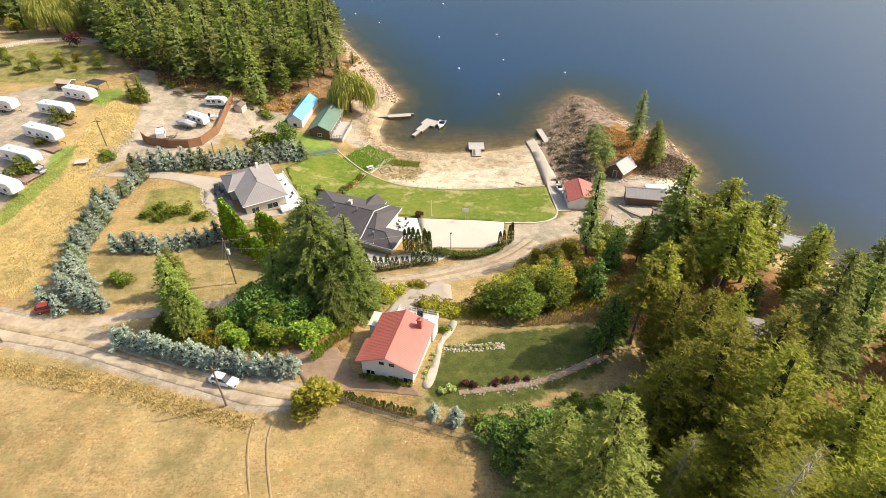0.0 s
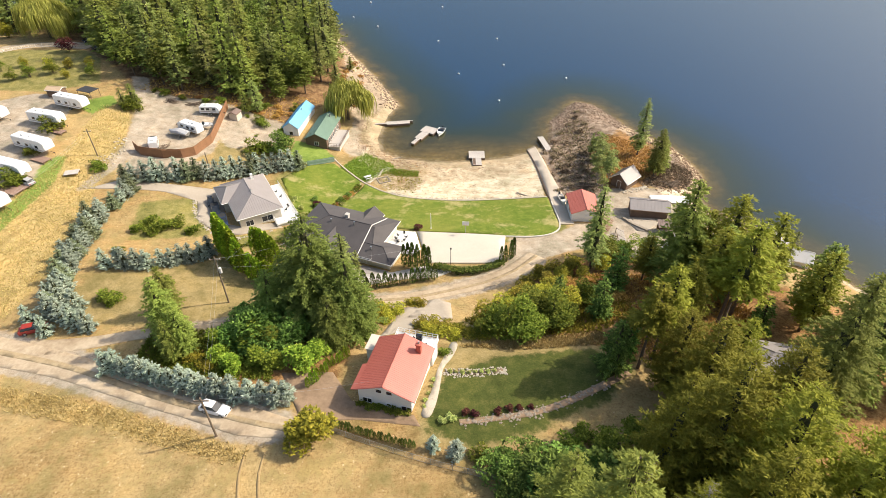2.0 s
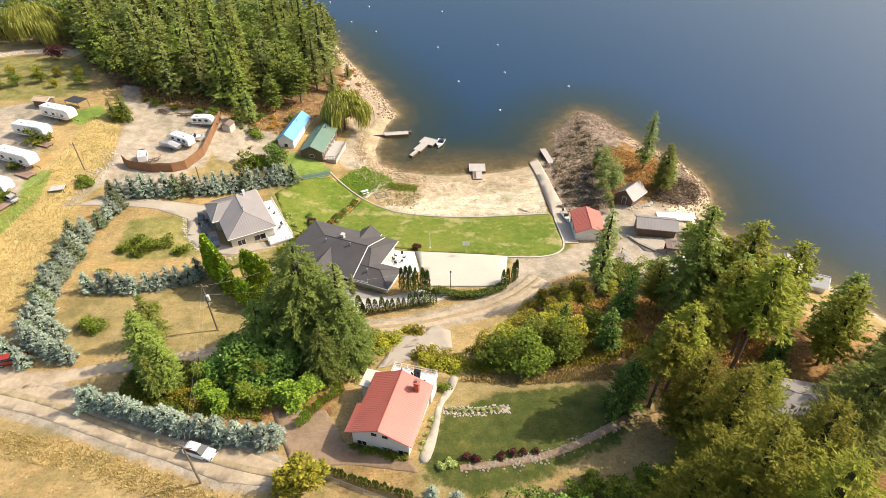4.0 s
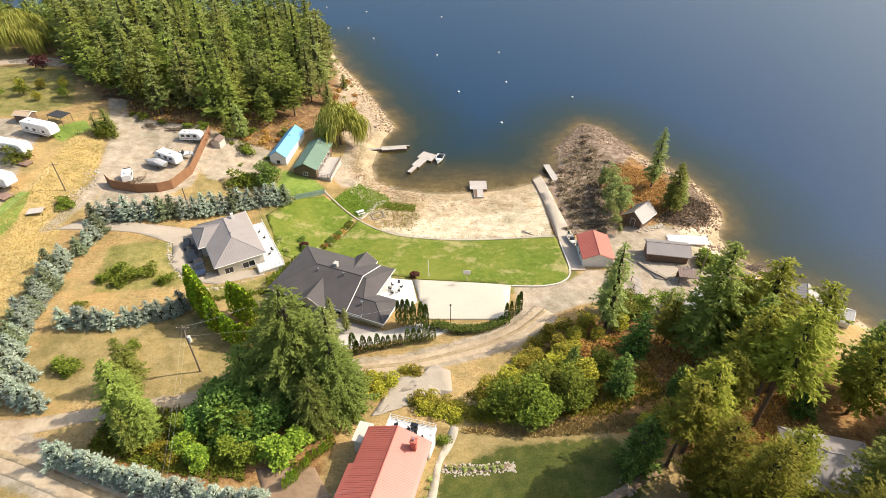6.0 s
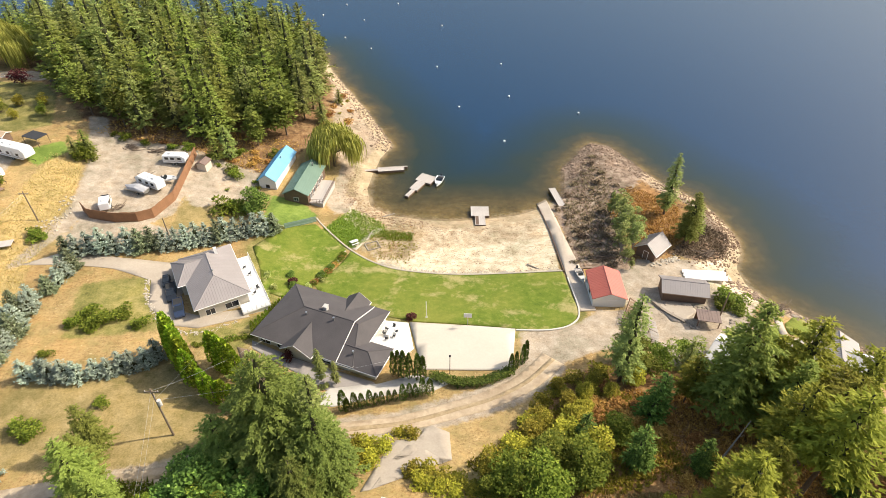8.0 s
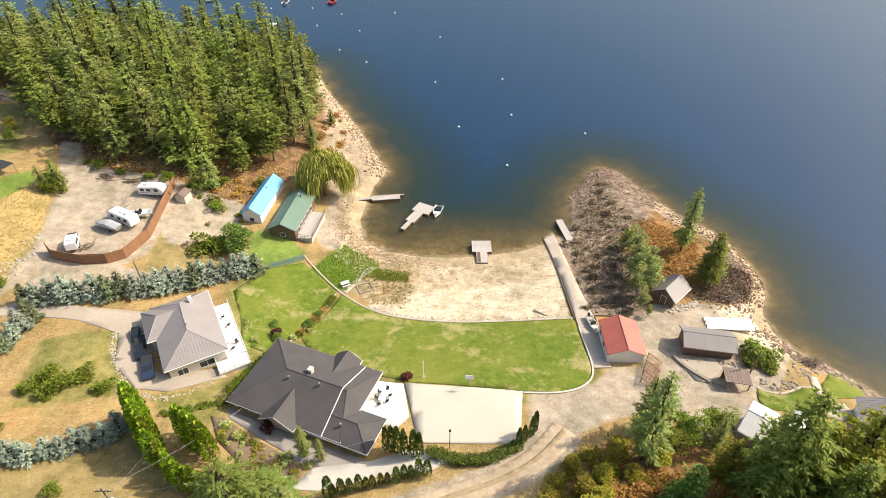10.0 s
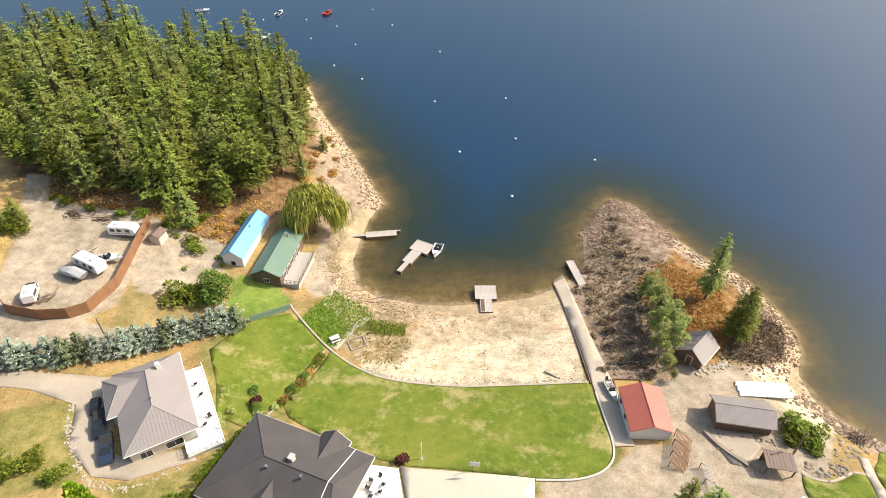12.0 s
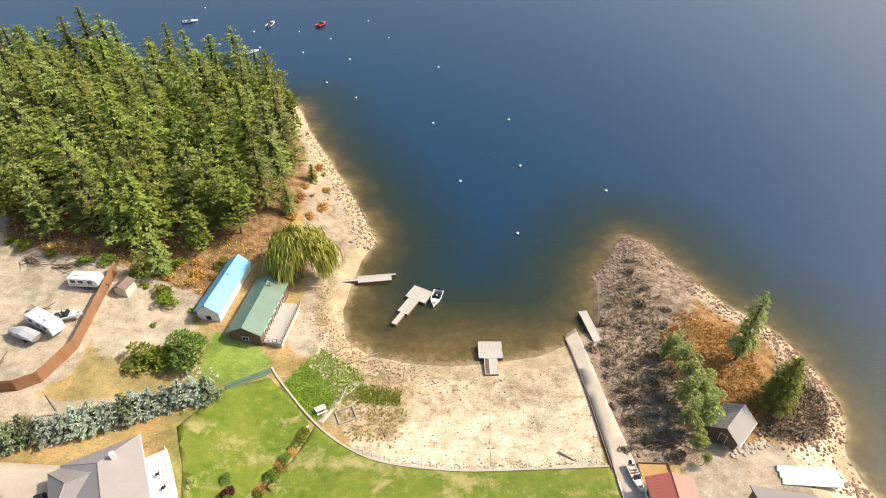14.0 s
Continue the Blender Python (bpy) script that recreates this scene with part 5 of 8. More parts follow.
def hull(bm, L, W, H, n=9, bow=0.55):
    """A boat's hull: rings from the flat stern to a pointed bow, with an inside."""
    outer, inner = [], []
    for k in range(n):
        f = k / (n - 1)
        w = W / 2 * (1 - max(0, (f - (1 - bow)) / bow) ** 2.2)
        y = -L / 2 + L * f
        rise = H * 0.25 * f * f
        outer.append([bm.verts.new(p) for p in ((-w, y, H + rise), (-w * 0.8, y, H * 0.35 + rise * 0.5), (0, y, 0 + rise * 0.7), (w * 0.8, y, H * 0.35 + rise * 0.5), (w, y, H + rise))])
        g = 0.86
        inner.append([bm.verts.new(p) for p in ((-w * g, y * 0.97, H + rise), (-w * 0.7, y * 0.95, H * 0.5 + rise * 0.5), (0, y * 0.95, H * 0.45 + rise * 0.5), (w * 0.7, y * 0.95, H * 0.5 + rise * 0.5), (w * g, y * 0.97, H + rise))])
    for a, c in zip(outer, outer[1:]):
        for i in range(4):
            bm.faces.new((a[i], a[i + 1], c[i + 1], c[i]))
    for a, c in zip(inner, inner[1:]):
        for i in range(4):
            bm.faces.new((c[i], c[i + 1], a[i + 1], a[i]))
    for k in range(n - 1):
        bm.faces.new((outer[k][0], outer[k + 1][0], inner[k + 1][0], inner[k][0]))
        bm.faces.new((outer[k + 1][4], outer[k][4], inner[k][4], inner[k + 1][4]))
    bm.faces.new(outer[0])
    bm.faces.new(list(reversed(inner[0])))


def boat(m, L, W, label, cover=DARK_PLASTIC, paint=WHITE_GLOSS, group="boats"):
    ob = thing("motorboat", m, label, "boat", group)
    bm = bmesh.new()
    hull(bm, L, W, 0.8)
    part("hull", bm, paint, ob)
    part("foredeck", boxes((-W * 0.36, W * 0.36, L * 0.08, L * 0.3, 0.72, 0.86), bevel=0.05), paint, ob)
    bm = boxes((-W * 0.36, W * 0.36, L * 0.02, L * 0.07, 0.8, 1.3))
    for v in bm.verts:
        if v.co.z > 1:
            v.co.y -= 0.25
    part("windscreen", bm, GLASS, ob)
    for x in (-W * 0.22, W * 0.22):
        part("seat", boxes((x - 0.28, x + 0.28, -L * 0.16, -L * 0.04, 0.4, 0.75), (x - 0.28, x + 0.28, -L * 0.2, -L * 0.16, 0.4, 1.15), bevel=0.04), cover, ob)
    part("bench", boxes((-W * 0.34, W * 0.34, -L * 0.42, -L * 0.3, 0.4, 0.8), bevel=0.05), cover, ob)
    part("outboard_motor", boxes((-0.22, 0.22, -L * 0.5 - 0.45, -L * 0.5, 0.55, 1.25), (-0.08, 0.08, -L * 0.5 - 0.35, -L * 0.5 - 0.1, -0.2, 0.55), bevel=0.05), BLACK_PAINT, ob)
    return ob


boat(pose(-0.3, 165.6, 0.05, 0, 0, 166), 5.0, 2.3, "white open motorboat moored beside the timber dock")
boat(pose(-79, 317.3, 0.05, 0, 0, -50), 8.0, 2.8, "white motorboat with a dark canopy moored on the lake")
boat(pose(-118.8, 360.3, 0.05, 0, 0, -60), 7.0, 2.6, "small white motorboat moored far out on the lake")
boat(pose(-79.1, 356.2, 0.05, 0, 0, -8), 8.0, 3.0, "white cabin boat moored on the open lake")
boat(pose(-55.2, 356.5, 0.05, 0, 0, -20), 7.5, 3.2, "white boat with a red cover moored on the lake", RED_PAINT, RED_BUOY)
small = boat(pose(29.9, 122.8, float(T(29.9, 122.8)) + 0.15, 0, 0, -172), 4.4, 1.5, "narrow pale skiff lying at the ramp's edge", GREY_DECK, PALE_ROOF)

bm = bmesh.new()
bmesh.ops.create_icosphere(bm, subdivisions=2, radius=0.42)
for v in bm.verts:
    v.co.z = v.co.z * 0.8 + 0.18
buoy_places = [(19.7, 189.4), (6.4, 214), (24.2, 222.6), (46.2, 209), (-1.4, 250.7), (-84.8, 346), (-64, 346.1), (-47.9, 335.9), (-57, 318.2), (-36.2, 310.2), (-41.9, 285.4), (-29.2, 271.3), (-33.5, 363), (-21.9, 337.7), (-62, 292.1),
               (0.5, 301.5), (23.9, 253.4), (-76.7, 324.4), (-119.6, 384.6), (-95.2, 328.4), (-77.5, 304.6)]
buoy = thing("buoy", pose(*buoy_places[0], 0.02), "small white mooring buoy floating on the lake", "buoy", "mooring buoys")
part("float", bm, WHITE_GLOSS, buoy)
part("ring", tubes(((0, 0, 0.45), (0, 0, 0.62), 0.05, 0.05)), STEEL, buoy)
for x, y in buoy_places[1:]:
    copy_thing(buoy, pose(x, y, 0.02))

# ---- vehicles ----
def wheel(parent, x, y, r=0.34, w=0.22):
    t = part("tyre", tubes(((x - w / 2, y, r), (x + w / 2, y, r), r, r), sides=14), TYRE, parent)
    part("rim", tubes(((x - w / 2 - 0.01, y, r), (x + w / 2 + 0.01, y, r), r * 0.6, r * 0.6), sides=10), STEEL, t)


def loft(bm, sections):
    """Skin over cross-sections, each a list of points of one length; ends closed."""
    rings = [[bm.verts.new(p) for p in s] for s in sections]
    n = len(rings[0])
    for a, c in zip(rings, rings[1:]):
        for i in range(n):
            bm.faces.new((a[i], a[(i + 1) % n], c[(i + 1) % n], c[i]))
    bm.faces.new(list(reversed(rings[0])))
    bm.faces.new(rings[-1])
    bmesh.ops.recalc_face_normals(bm, faces=bm.faces[:])


def ring(y, w, z0, z1, t=0.8):
    """A rounded car cross-section, narrower at the top."""
    return [(-w, y, z0), (-w, y, z0 + (z1 - z0) * 0.6), (-w * t, y, z1), (w * t, y, z1), (w, y, z0 + (z1 - z0) * 0.6), (w, y, z0)]


def car(m, label, paint, L=4.6, W=1.8, pickup=False, category="car"):
    ob = thing("pickup_truck" if pickup else "car", m, label, category)
    w, h = W / 2, L / 2
    bm = bmesh.new()
    if pickup:
        loft(bm, [ring(-h, w * 0.96, 0.45, 1.0, 0.98), ring(-h * 0.1, w, 0.4, 1.02, 0.98), ring(h * 0.55, w, 0.4, 1.05, 0.95), ring(h * 0.93, w * 0.97, 0.45, 0.98, 0.9), ring(h, w * 0.85, 0.5, 0.8, 0.9)])
    else:
        loft(bm, [ring(-h, w * 0.85, 0.5, 0.85, 0.9), ring(-h * 0.93, w * 0.97, 0.35, 0.98, 0.88), ring(-h * 0.3, w, 0.3, 0.96, 0.9), ring(h * 0.45, w, 0.3, 0.93, 0.9), ring(h * 0.9, w * 0.95, 0.35, 0.74, 0.88), ring(h, w * 0.8, 0.42, 0.6, 0.9)])
    body = part("body", bm, paint, ob)
    bm = bmesh.new()
    y0, y1 = (-h * 0.08, h * 0.5) if pickup else (-h * 0.8, h * 0.38)
    loft(bm, [ring(y0, w * 0.86, 0.9, 1.0, 0.95), ring(y0 + 0.25, w * 0.86, 0.92, 1.66 if pickup else 1.42, 0.82), ring(y1 - 0.75, w * 0.86, 0.92, 1.7 if pickup else 1.46, 0.82), ring(y1, w * 0.86, 0.9, 0.98, 0.95)])
    part("glasshouse", bm, GLASS, ob)
    part("cabin_roof", boxes((-w * 0.68, w * 0.68, y0 + 0.24, y1 - 0.78, 1.68 if pickup else 1.44, 1.76 if pickup else 1.52), bevel=0.03), paint, ob)
    if pickup:
        part("load_bed", boxes((-w * 0.82, w * 0.82, -h * 0.94, -h * 0.16, 1.0, 1.045)), TYRE, ob)
        part("tailgate", boxes((-w * 0.9, w * 0.9, -h - 0.03, -h + 0.05, 0.6, 1.06)), paint, ob)
    for x in (-w + 0.1, w - 0.1):
        for y in (-h * 0.58, h * 0.62):
            wheel(ob, x, y)
    for x in (-w * 0.62, w * 0.62):
        part("headlight", boxes((x - 0.18, x + 0.18, h - 0.12, h + 0.01, 0.58, 0.72)), GLASS, ob)
        part("tail_light", boxes((x - 0.15, x + 0.15, -h - 0.04, -h + 0.1, 0.7, 0.84)), RED_PAINT, ob)
    return ob


car(at(-32.9, 54.9, -107, 0.08), "white sedan parked on the dirt road by the field", WHITE_GLOSS)
car(at(-70.7, 73.4, -70, 0.06), "red car half hidden behind a blue spruce", RED_PAINT)
car(at(-54.8, 117.2, 200, 0.1), "black quad-sized hatchback parked in the house's shade", BLACK_PAINT, 3.2, 1.5)
car(at(-52.7, 114.0, 205, 0.1), "black pickup truck parked on the gravel drive", BLACK_PAINT, 5.4, 1.95, True, "truck")
car(at(-49.6, 109.6, 205, 0.1), "dark blue pickup truck with a ladder rack", BLUE_PAINT, 5.4, 1.95, True, "truck")


def camper(m, L, label, W=2.5, H=2.6, fifth=False, group="caravans"):
    """A travel trailer: rounded box, windows, door, awning rail, wheels and drawbar."""
    ob = thing("caravan", m, label, "caravan", group)
    h = L / 2
    prof = [(-h, 0.7), (-h + 0.1, H + 0.25), (h - 1.0, H + 0.4), (h - 0.1, H - 0.1), (h, 1.5), (h - (1.5 if fifth else 0.3), 0.75)]
    bm = bmesh.new()
    a = [bm.verts.new((-W / 2, y, z)) for y, z in prof]
    c = [bm.verts.new((W / 2, y, z)) for y, z in prof]
    n = len(prof)
    for k in range(n):
        bm.faces.new((a[k], a[(k + 1) % n], c[(k + 1) % n], c[k]))
    bm.faces.new(a)
    bm.faces.new(list(reversed(c)))
    bmesh.ops.recalc_face_normals(bm, faces=bm.faces[:])
    bmesh.ops.bevel(bm, geom=bm.edges[:], offset=0.1, segments=2, affect="EDGES")
    part("body", bm, WHITE_GLOSS, ob)
    for s in (-1, 1):
        x = s * W / 2
        for y in (-h * 0.6, -h * 0.1, h * 0.5):
            part("window", boxes((x - 0.02, x + 0.02, y - 0.5, y + 0.5, 1.6, 2.3)), GLASS, ob)
        part("stripe", boxes((x - 0.012, x + 0.012, -h + 0.3, h - 0.9, 1.15, 1.35)), GREY_ROOF, ob)
        for y in (-0.45, 0.4):
            wheel(ob, s * (W / 2 - 0.2), y, 0.36)
    part("front_window", boxes((-0.8, 0.8, h - 0.25, h - 0.12, 1.7, 2.3)), GLASS, ob)
    part("door", boxes((W / 2 - 0.01, W / 2 + 0.025, h * 0.12, h * 0.12 + 0.7, 0.85, 2.6)), PALE_ROOF, ob)
    part("roof_vent", boxes((-0.3, 0.3, -0.3, 0.3, H + 0.3, H + 0.55), bevel=0.04), WHITE, ob)
    part("air_conditioner", boxes((-0.4, 0.4, -h * 0.55, -h * 0.55 + 0.9, H + 0.25, H + 0.62), bevel=0.08), WHITE, ob)
    part("drawbar", tubes(((0, h - 0.4, 0.6), (0, h + 1.1, 0.55), 0.07, 0.07), ((0, h + 0.9, 0), (0, h + 0.9, 0.6), 0.05, 0.05)), TYRE, ob)
    return ob


for x, y, r, L, lab in ((-103.8, 155.6, -112, 10.6, "white fifth-wheel caravan on the campground terrace"), (-105.7, 146.0, -108, 10.4, "white caravan behind a small tree on a campground pitch"),
                        (-102.5, 133.2, -113, 11.6, "long white caravan with a grey stripe and timber porch"), (-102.3, 122.4, -112, 11.0, "white caravan beside a timber deck and a tree"),
                        (-99.8, 110.4, -115, 10.0, "white caravan at the end of the row by green grass"), (-122, 149, -105, 8.4, "white caravan farther up the campground")):
    camper(at(x, y, r), L, lab, W=2.8, H=3.3, fifth=True)
camper(at(-67.0, 159.2, -95), 6.0, "small white travel trailer parked in the fenced gravel yard", 2.4, 2.4, group="yard trailers")
camper(at(-69.2, 148.4, 62), 7.4, "white trailer parked between two boats in the yard", 2.5, 2.5, group="yard trailers")
camper(at(-76.0, 139.6, 20), 4.2, "white box trailer at the corner of the yard fence", 2.2, 2.1, group="yard trailers")
boat(at(-66.6, 150.6, -80, 0.6), 5.2, 2.2, "white motorboat on a trailer in the yard", group="yard boats")


def covered_boat(m, label):
    ob = thing("covered_boat", m, label, "boat", "yard boats")
    bm = bmesh.new()
    hull(bm, 6.0, 2.2, 0.9)
    bmesh.ops.translate(bm, verts=bm.verts[:], vec=(0, 0, 0.5))
    part("hull", bm, STEEL, ob)
    bm = bmesh.new()
    loft(bm, [[(-w, y, 1.38), (-w * 0.8, y, z - 0.25), (0, y, z), (w * 0.8, y, z - 0.25), (w, y, 1.38)] for y, w, z in ((-3.05, 1.1, 1.7), (-1.8, 1.18, 1.95), (-0.4, 1.18, 2.3), (0.9, 1.1, 2.1), (2.1, 0.7, 1.9), (3.05, 0.12, 1.72))])
    part("tarpaulin", bm, TARP, ob)
    for x in (-0.8, 0.8):
        wheel(ob, x, -0.8, 0.3)
    part("trailer_frame", tubes(((-0.7, -2.4, 0.45), (0, 3.8, 0.45), 0.06, 0.06), ((0.7, -2.4, 0.45), (0, 3.8, 0.45), 0.06, 0.06)), STEEL, ob)
    return ob


covered_boat(at(-71.6, 145.8, 72), "boat on a trailer under a grey tarpaulin")

# ---- fences, poles and walls ----
def board_fence(name, pts, h, label, mat=FENCE_WOOD, boards=0.16, post=2.4):
    """Upright boards between posts along a line on the ground; each panel is a part."""
    line = list(pts)
    ob = thing(name, at(*line[0]), label, "fence")
    inv = ob.matrix_world.inverted()
    for (ax, ay), (bx, by) in zip(line, line[1:]):
        d = math.hypot(bx - ax, by - ay)
        n = max(1, round(d / post))
        for k in range(n):
            p = [(ax + (bx - ax) * q, ay + (by - ay) * q) for q in (k / n, (k + 1) / n)]
            (x0, y0), (x1, y1) = p
            ln = math.hypot(x1 - x0, y1 - y0)
            u = Vector((x1 - x0, y1 - y0, 0)) / ln
            bm = bmesh.new()
            m = max(1, round(ln / boards))
            zg0, zg1 = float(T(x0, y0)), float(T(x1, y1))
            v = Vector((-u.y, u.x, 0))
            cols = []
            for i in range(m):
                for q, dep in ((i + 0.03, 0.0), (i + 0.1, 0.035), (i + 0.9, 0.035), (i + 0.97, 0.0)):
                    f = q / m
                    p0 = Vector((x0, y0, zg0 + (zg1 - zg0) * f)) + u * ln * f + v * dep
                    cols.append([bm.verts.new(inv @ (p0 + Vector((0, 0, z)) + w)) for z, w in ((-0.05, v * 0), (h + 0.04 * math.sin(i * 7), v * 0), (h + 0.04 * math.sin(i * 7), -v * (0.06 + dep)), (-0.05, -v * (0.06 + dep)))])
            for c0, c1 in zip(cols, cols[1:]):
                for i in range(4):
                    bm.faces.new((c0[i], c1[i], c1[(i + 1) % 4], c0[(i + 1) % 4]))
            bmesh.ops.recalc_face_normals(bm, faces=bm.faces[:])
            part("panel", bm, mat, ob)
            for z in (0.35, h - 0.3):
                part("rail", tubes((inv @ (Vector((x0, y0, zg0 + z)) - v * 0.08), inv @ (Vector((x1, y1, zg1 + z)) - v * 0.08), 0.05, 0.05), sides=4), mat, ob)
            part("post", tubes((inv @ Vector((x0, y0, zg0 - 0.3)), inv @ Vector((x0, y0, zg0 + h + 0.08)), 0.08, 0.08), sides=4), mat, ob)
    return ob


board_fence("board_fence", [(-80.2, 137.6), (-78.0, 135.6), (-71.8, 134.5), (-67.2, 135.2), (-64.6, 137.2), (-62.6, 144.4), (-63.8, 164)], 2.5, "rust-brown board fence curving round the gravel yard")


def wire_fence(pts, h, label, mat=STEEL, gap=2.6, bars=7):
    """Posts with many thin wires, as chain-link seen from afar."""
    line = smooth_outline(pts, 3, False)
    ob = thing("wire_fence", at(*line[0]), label, "fence")
    inv = ob.matrix_world.inverted()
    for (ax, ay), (bx, by) in zip(line, line[1:]):
        n = max(1, round(math.hypot(bx - ax, by - ay) / gap))
        for k in range(n):
            a = [ax + (bx - ax) * k / n, ay + (by - ay) * k / n]
            c = [ax + (bx - ax) * (k + 1) / n, ay + (by - ay) * (k + 1) / n]
            A, C = Vector((*a, float(T(*a)))), Vector((*c, float(T(*c))))
            part("post", tubes((inv @ (A - Vector((0, 0, 0.2))), inv @ (A + Vector((0, 0, h))), 0.05, 0.05), sides=6), mat, ob)
            bm = bmesh.new()
            for i in range(bars):
                z = Vector((0, 0, 0.08 + (h - 0.12) * i / (bars - 1)))
                tube(bm, inv @ (A + z), inv @ (C + z), 0.03 if i in (0, bars - 1) else 0.012, None, 3)
            m = 12
            for i in range(m):
                for s in (0, 1):
                    p, q = A.lerp(C, i / m), A.lerp(C, (i + 1) / m)
                    z0, z1 = (0.08, h - 0.04) if s else (h - 0.04, 0.08)
                    tube(bm, inv @ (p + Vector((0, 0, z0))), inv @ (q + Vector((0, 0, z1))), 0.008, None, 3)
            part("mesh_panel", bm, mat, ob)
    return ob


wire_fence([(-53.5, 64.0), (-43.6, 59.6), (-35.6, 57.2), (-28, 55.9), (-22.0, 55.0)], 1.5, "grey chain-link fence below the blue spruce hedge")
wire_fence([(-15.5, 50.6), (-6.5, 46.9), (1.3, 44.2), (12.4, 41.2)], 1.3, "grey wire fence between the field and the garden")
board_fence("screen_fence", [(-36.2, 139.0), (-33, 141.4), (-29.9, 143.8)], 1.5, "dark green screen fence across the lawn's corner", GREEN_ROOF, 0.3, 1.6)


def wooden_pole(x, y, h, label, arm=True, drum=False):
    ob = thing("utility_pole", at(x, y), label, "utility pole", "utility poles")
    part("shaft", tubes(((0, 0, -1), (0, 0, h), 0.17, 0.11), sides=10), POLE_WOOD, ob)
    if arm:
        part("crossarm", boxes((-1.0, 1.0, -0.06, 0.06, h - 0.7, h - 0.55)), POLE_WOOD, ob)
        for xx in (-0.9, 0.0, 0.9):
            part("insulator", tubes(((xx, 0, h - 0.55), (xx, 0, h - 0.35), 0.05, 0.04), sides=6), PALE_ROOF, ob)
    if drum:
        part("transformer", tubes(((0.35, 0, h - 3.6), (0.35, 0, h - 2.5), 0.28, 0.28), ((0.35, 0, h - 2.5), (0.35, 0, h - 2.42), 0.2, 0.1), sides=12), PALE_ROOF, ob)
    return Vector((x, y, float(T(x, y)) + h))


p_low = wooden_pole(-31.3, 50.4, 8.6, "wooden utility pole at the field's edge")
p_mid = wooden_pole(-39.4, 80.9, 10.9, "wooden utility pole with a grey transformer in the orchard", True, True)
p_west = wooden_pole(-74.5, 65.6, 8.0, "wooden utility pole beside the dirt road")
p_gold = wooden_pole(-87.6, 133.0, 7.5, "wooden utility pole in tall golden grass")
p_hedge = wooden_pole(-59.5, 131.6, 5.0, "short wooden pole beside the spruce hedge", False)
p_far = Vector((-91, 84, 19.0))


def wire(a, c, sag=1.0, r=0.011):
    ob = thing("overhead_wire", Matrix.Translation(a), "thin overhead power line between poles", "wire", "overhead wires")
    bm = bmesh.new()
    pts = [(Vector(c) - Vector(a)) * (k / 8) - Vector((0, 0, 4 * sag * (k / 8) * (1 - k / 8))) for k in range(9)]
    q = pts[-1].to_track_quat("Z", "Y").to_matrix()
    rings = [[bm.verts.new(p + q @ Vector((r * math.cos(k * math.pi / 2), r * math.sin(k * math.pi / 2), 0))) for k in range(4)] for p in pts]
    for u, v in zip(rings, rings[1:]):
        for k in range(4):
            bm.faces.new((u[k], u[(k + 1) % 4], v[(k + 1) % 4], v[k]))
    part("cable", bm, STEEL, ob)


up = Vector((0, 0, -0.4))
for a, c in ((p_low + up, p_mid + up), (p_low + up + Vector((0.6, 0, 0)), p_mid + up + Vector((0.6, 0, 0))), (p_mid + up, Vector((-30, 99, 10.2))), (p_mid + Vector((0, 0, -2.4)), Vector((-8, 93.5, 11.0))),
             (p_mid + Vector((0, 0, -2.2)), Vector((-38, 108, 9.4))), (p_gold + up, p_far), (p_gold + up + Vector((0.9, 0, 0)), p_far + Vector((0.9, 0, 0))),
             (p_low + up, Vector((-7, 57, 17.2)))):
    wire(a, c, 0.8)

lamp = thing("street_lamp", at(1.8, 94.8), "thin black lamp post behind the clipped hedge", "lamp")
part("post", tubes(((0, 0, -0.3), (0, 0, 4.4), 0.07, 0.06)), BLACK_PAINT, lamp)
part("lantern", boxes((-0.16, 0.16, -0.16, 0.16, 4.4, 4.65), bevel=0.03), BLACK_PAINT, lamp)
vb = thing("volleyball_post", at(-2.5, 109.2), "tall white volleyball post on the lawn", "post")
part("shaft", tubes(((0, 0, -0.3), (0, 0, 4.2), 0.07, 0.07)), WHITE, vb)
part("footing", boxes((-0.2, 0.2, -0.2, 0.2, -0.1, 0.12)), CONCRETE, vb)
hoop = thing("basketball_hoop", at(5.3, 106.9, 176), "white basketball hoop standing at the court's edge", "hoop")
part("pole", tubes(((0, 0, -0.3), (0, 0, 2.9), 0.06, 0.06), ((0, 0, 2.9), (0, 0.7, 3.1), 0.05, 0.05)), STEEL, hoop)
bd = part("backboard", boxes((-0.75, 0.75, 0.7, 0.75, 2.7, 3.7)), WHITE, hoop)
part("rim", tubes(((-0.2, 0.8, 3.0), (-0.2, 1.2, 3.0), 0.02, 0.02), ((0.2, 0.8, 3.0), (0.2, 1.2, 3.0), 0.02, 0.02), ((-0.2, 1.2, 3.0), (0.2, 1.2, 3.0), 0.02, 0.02), sides=5), RED_PAINT, bd)


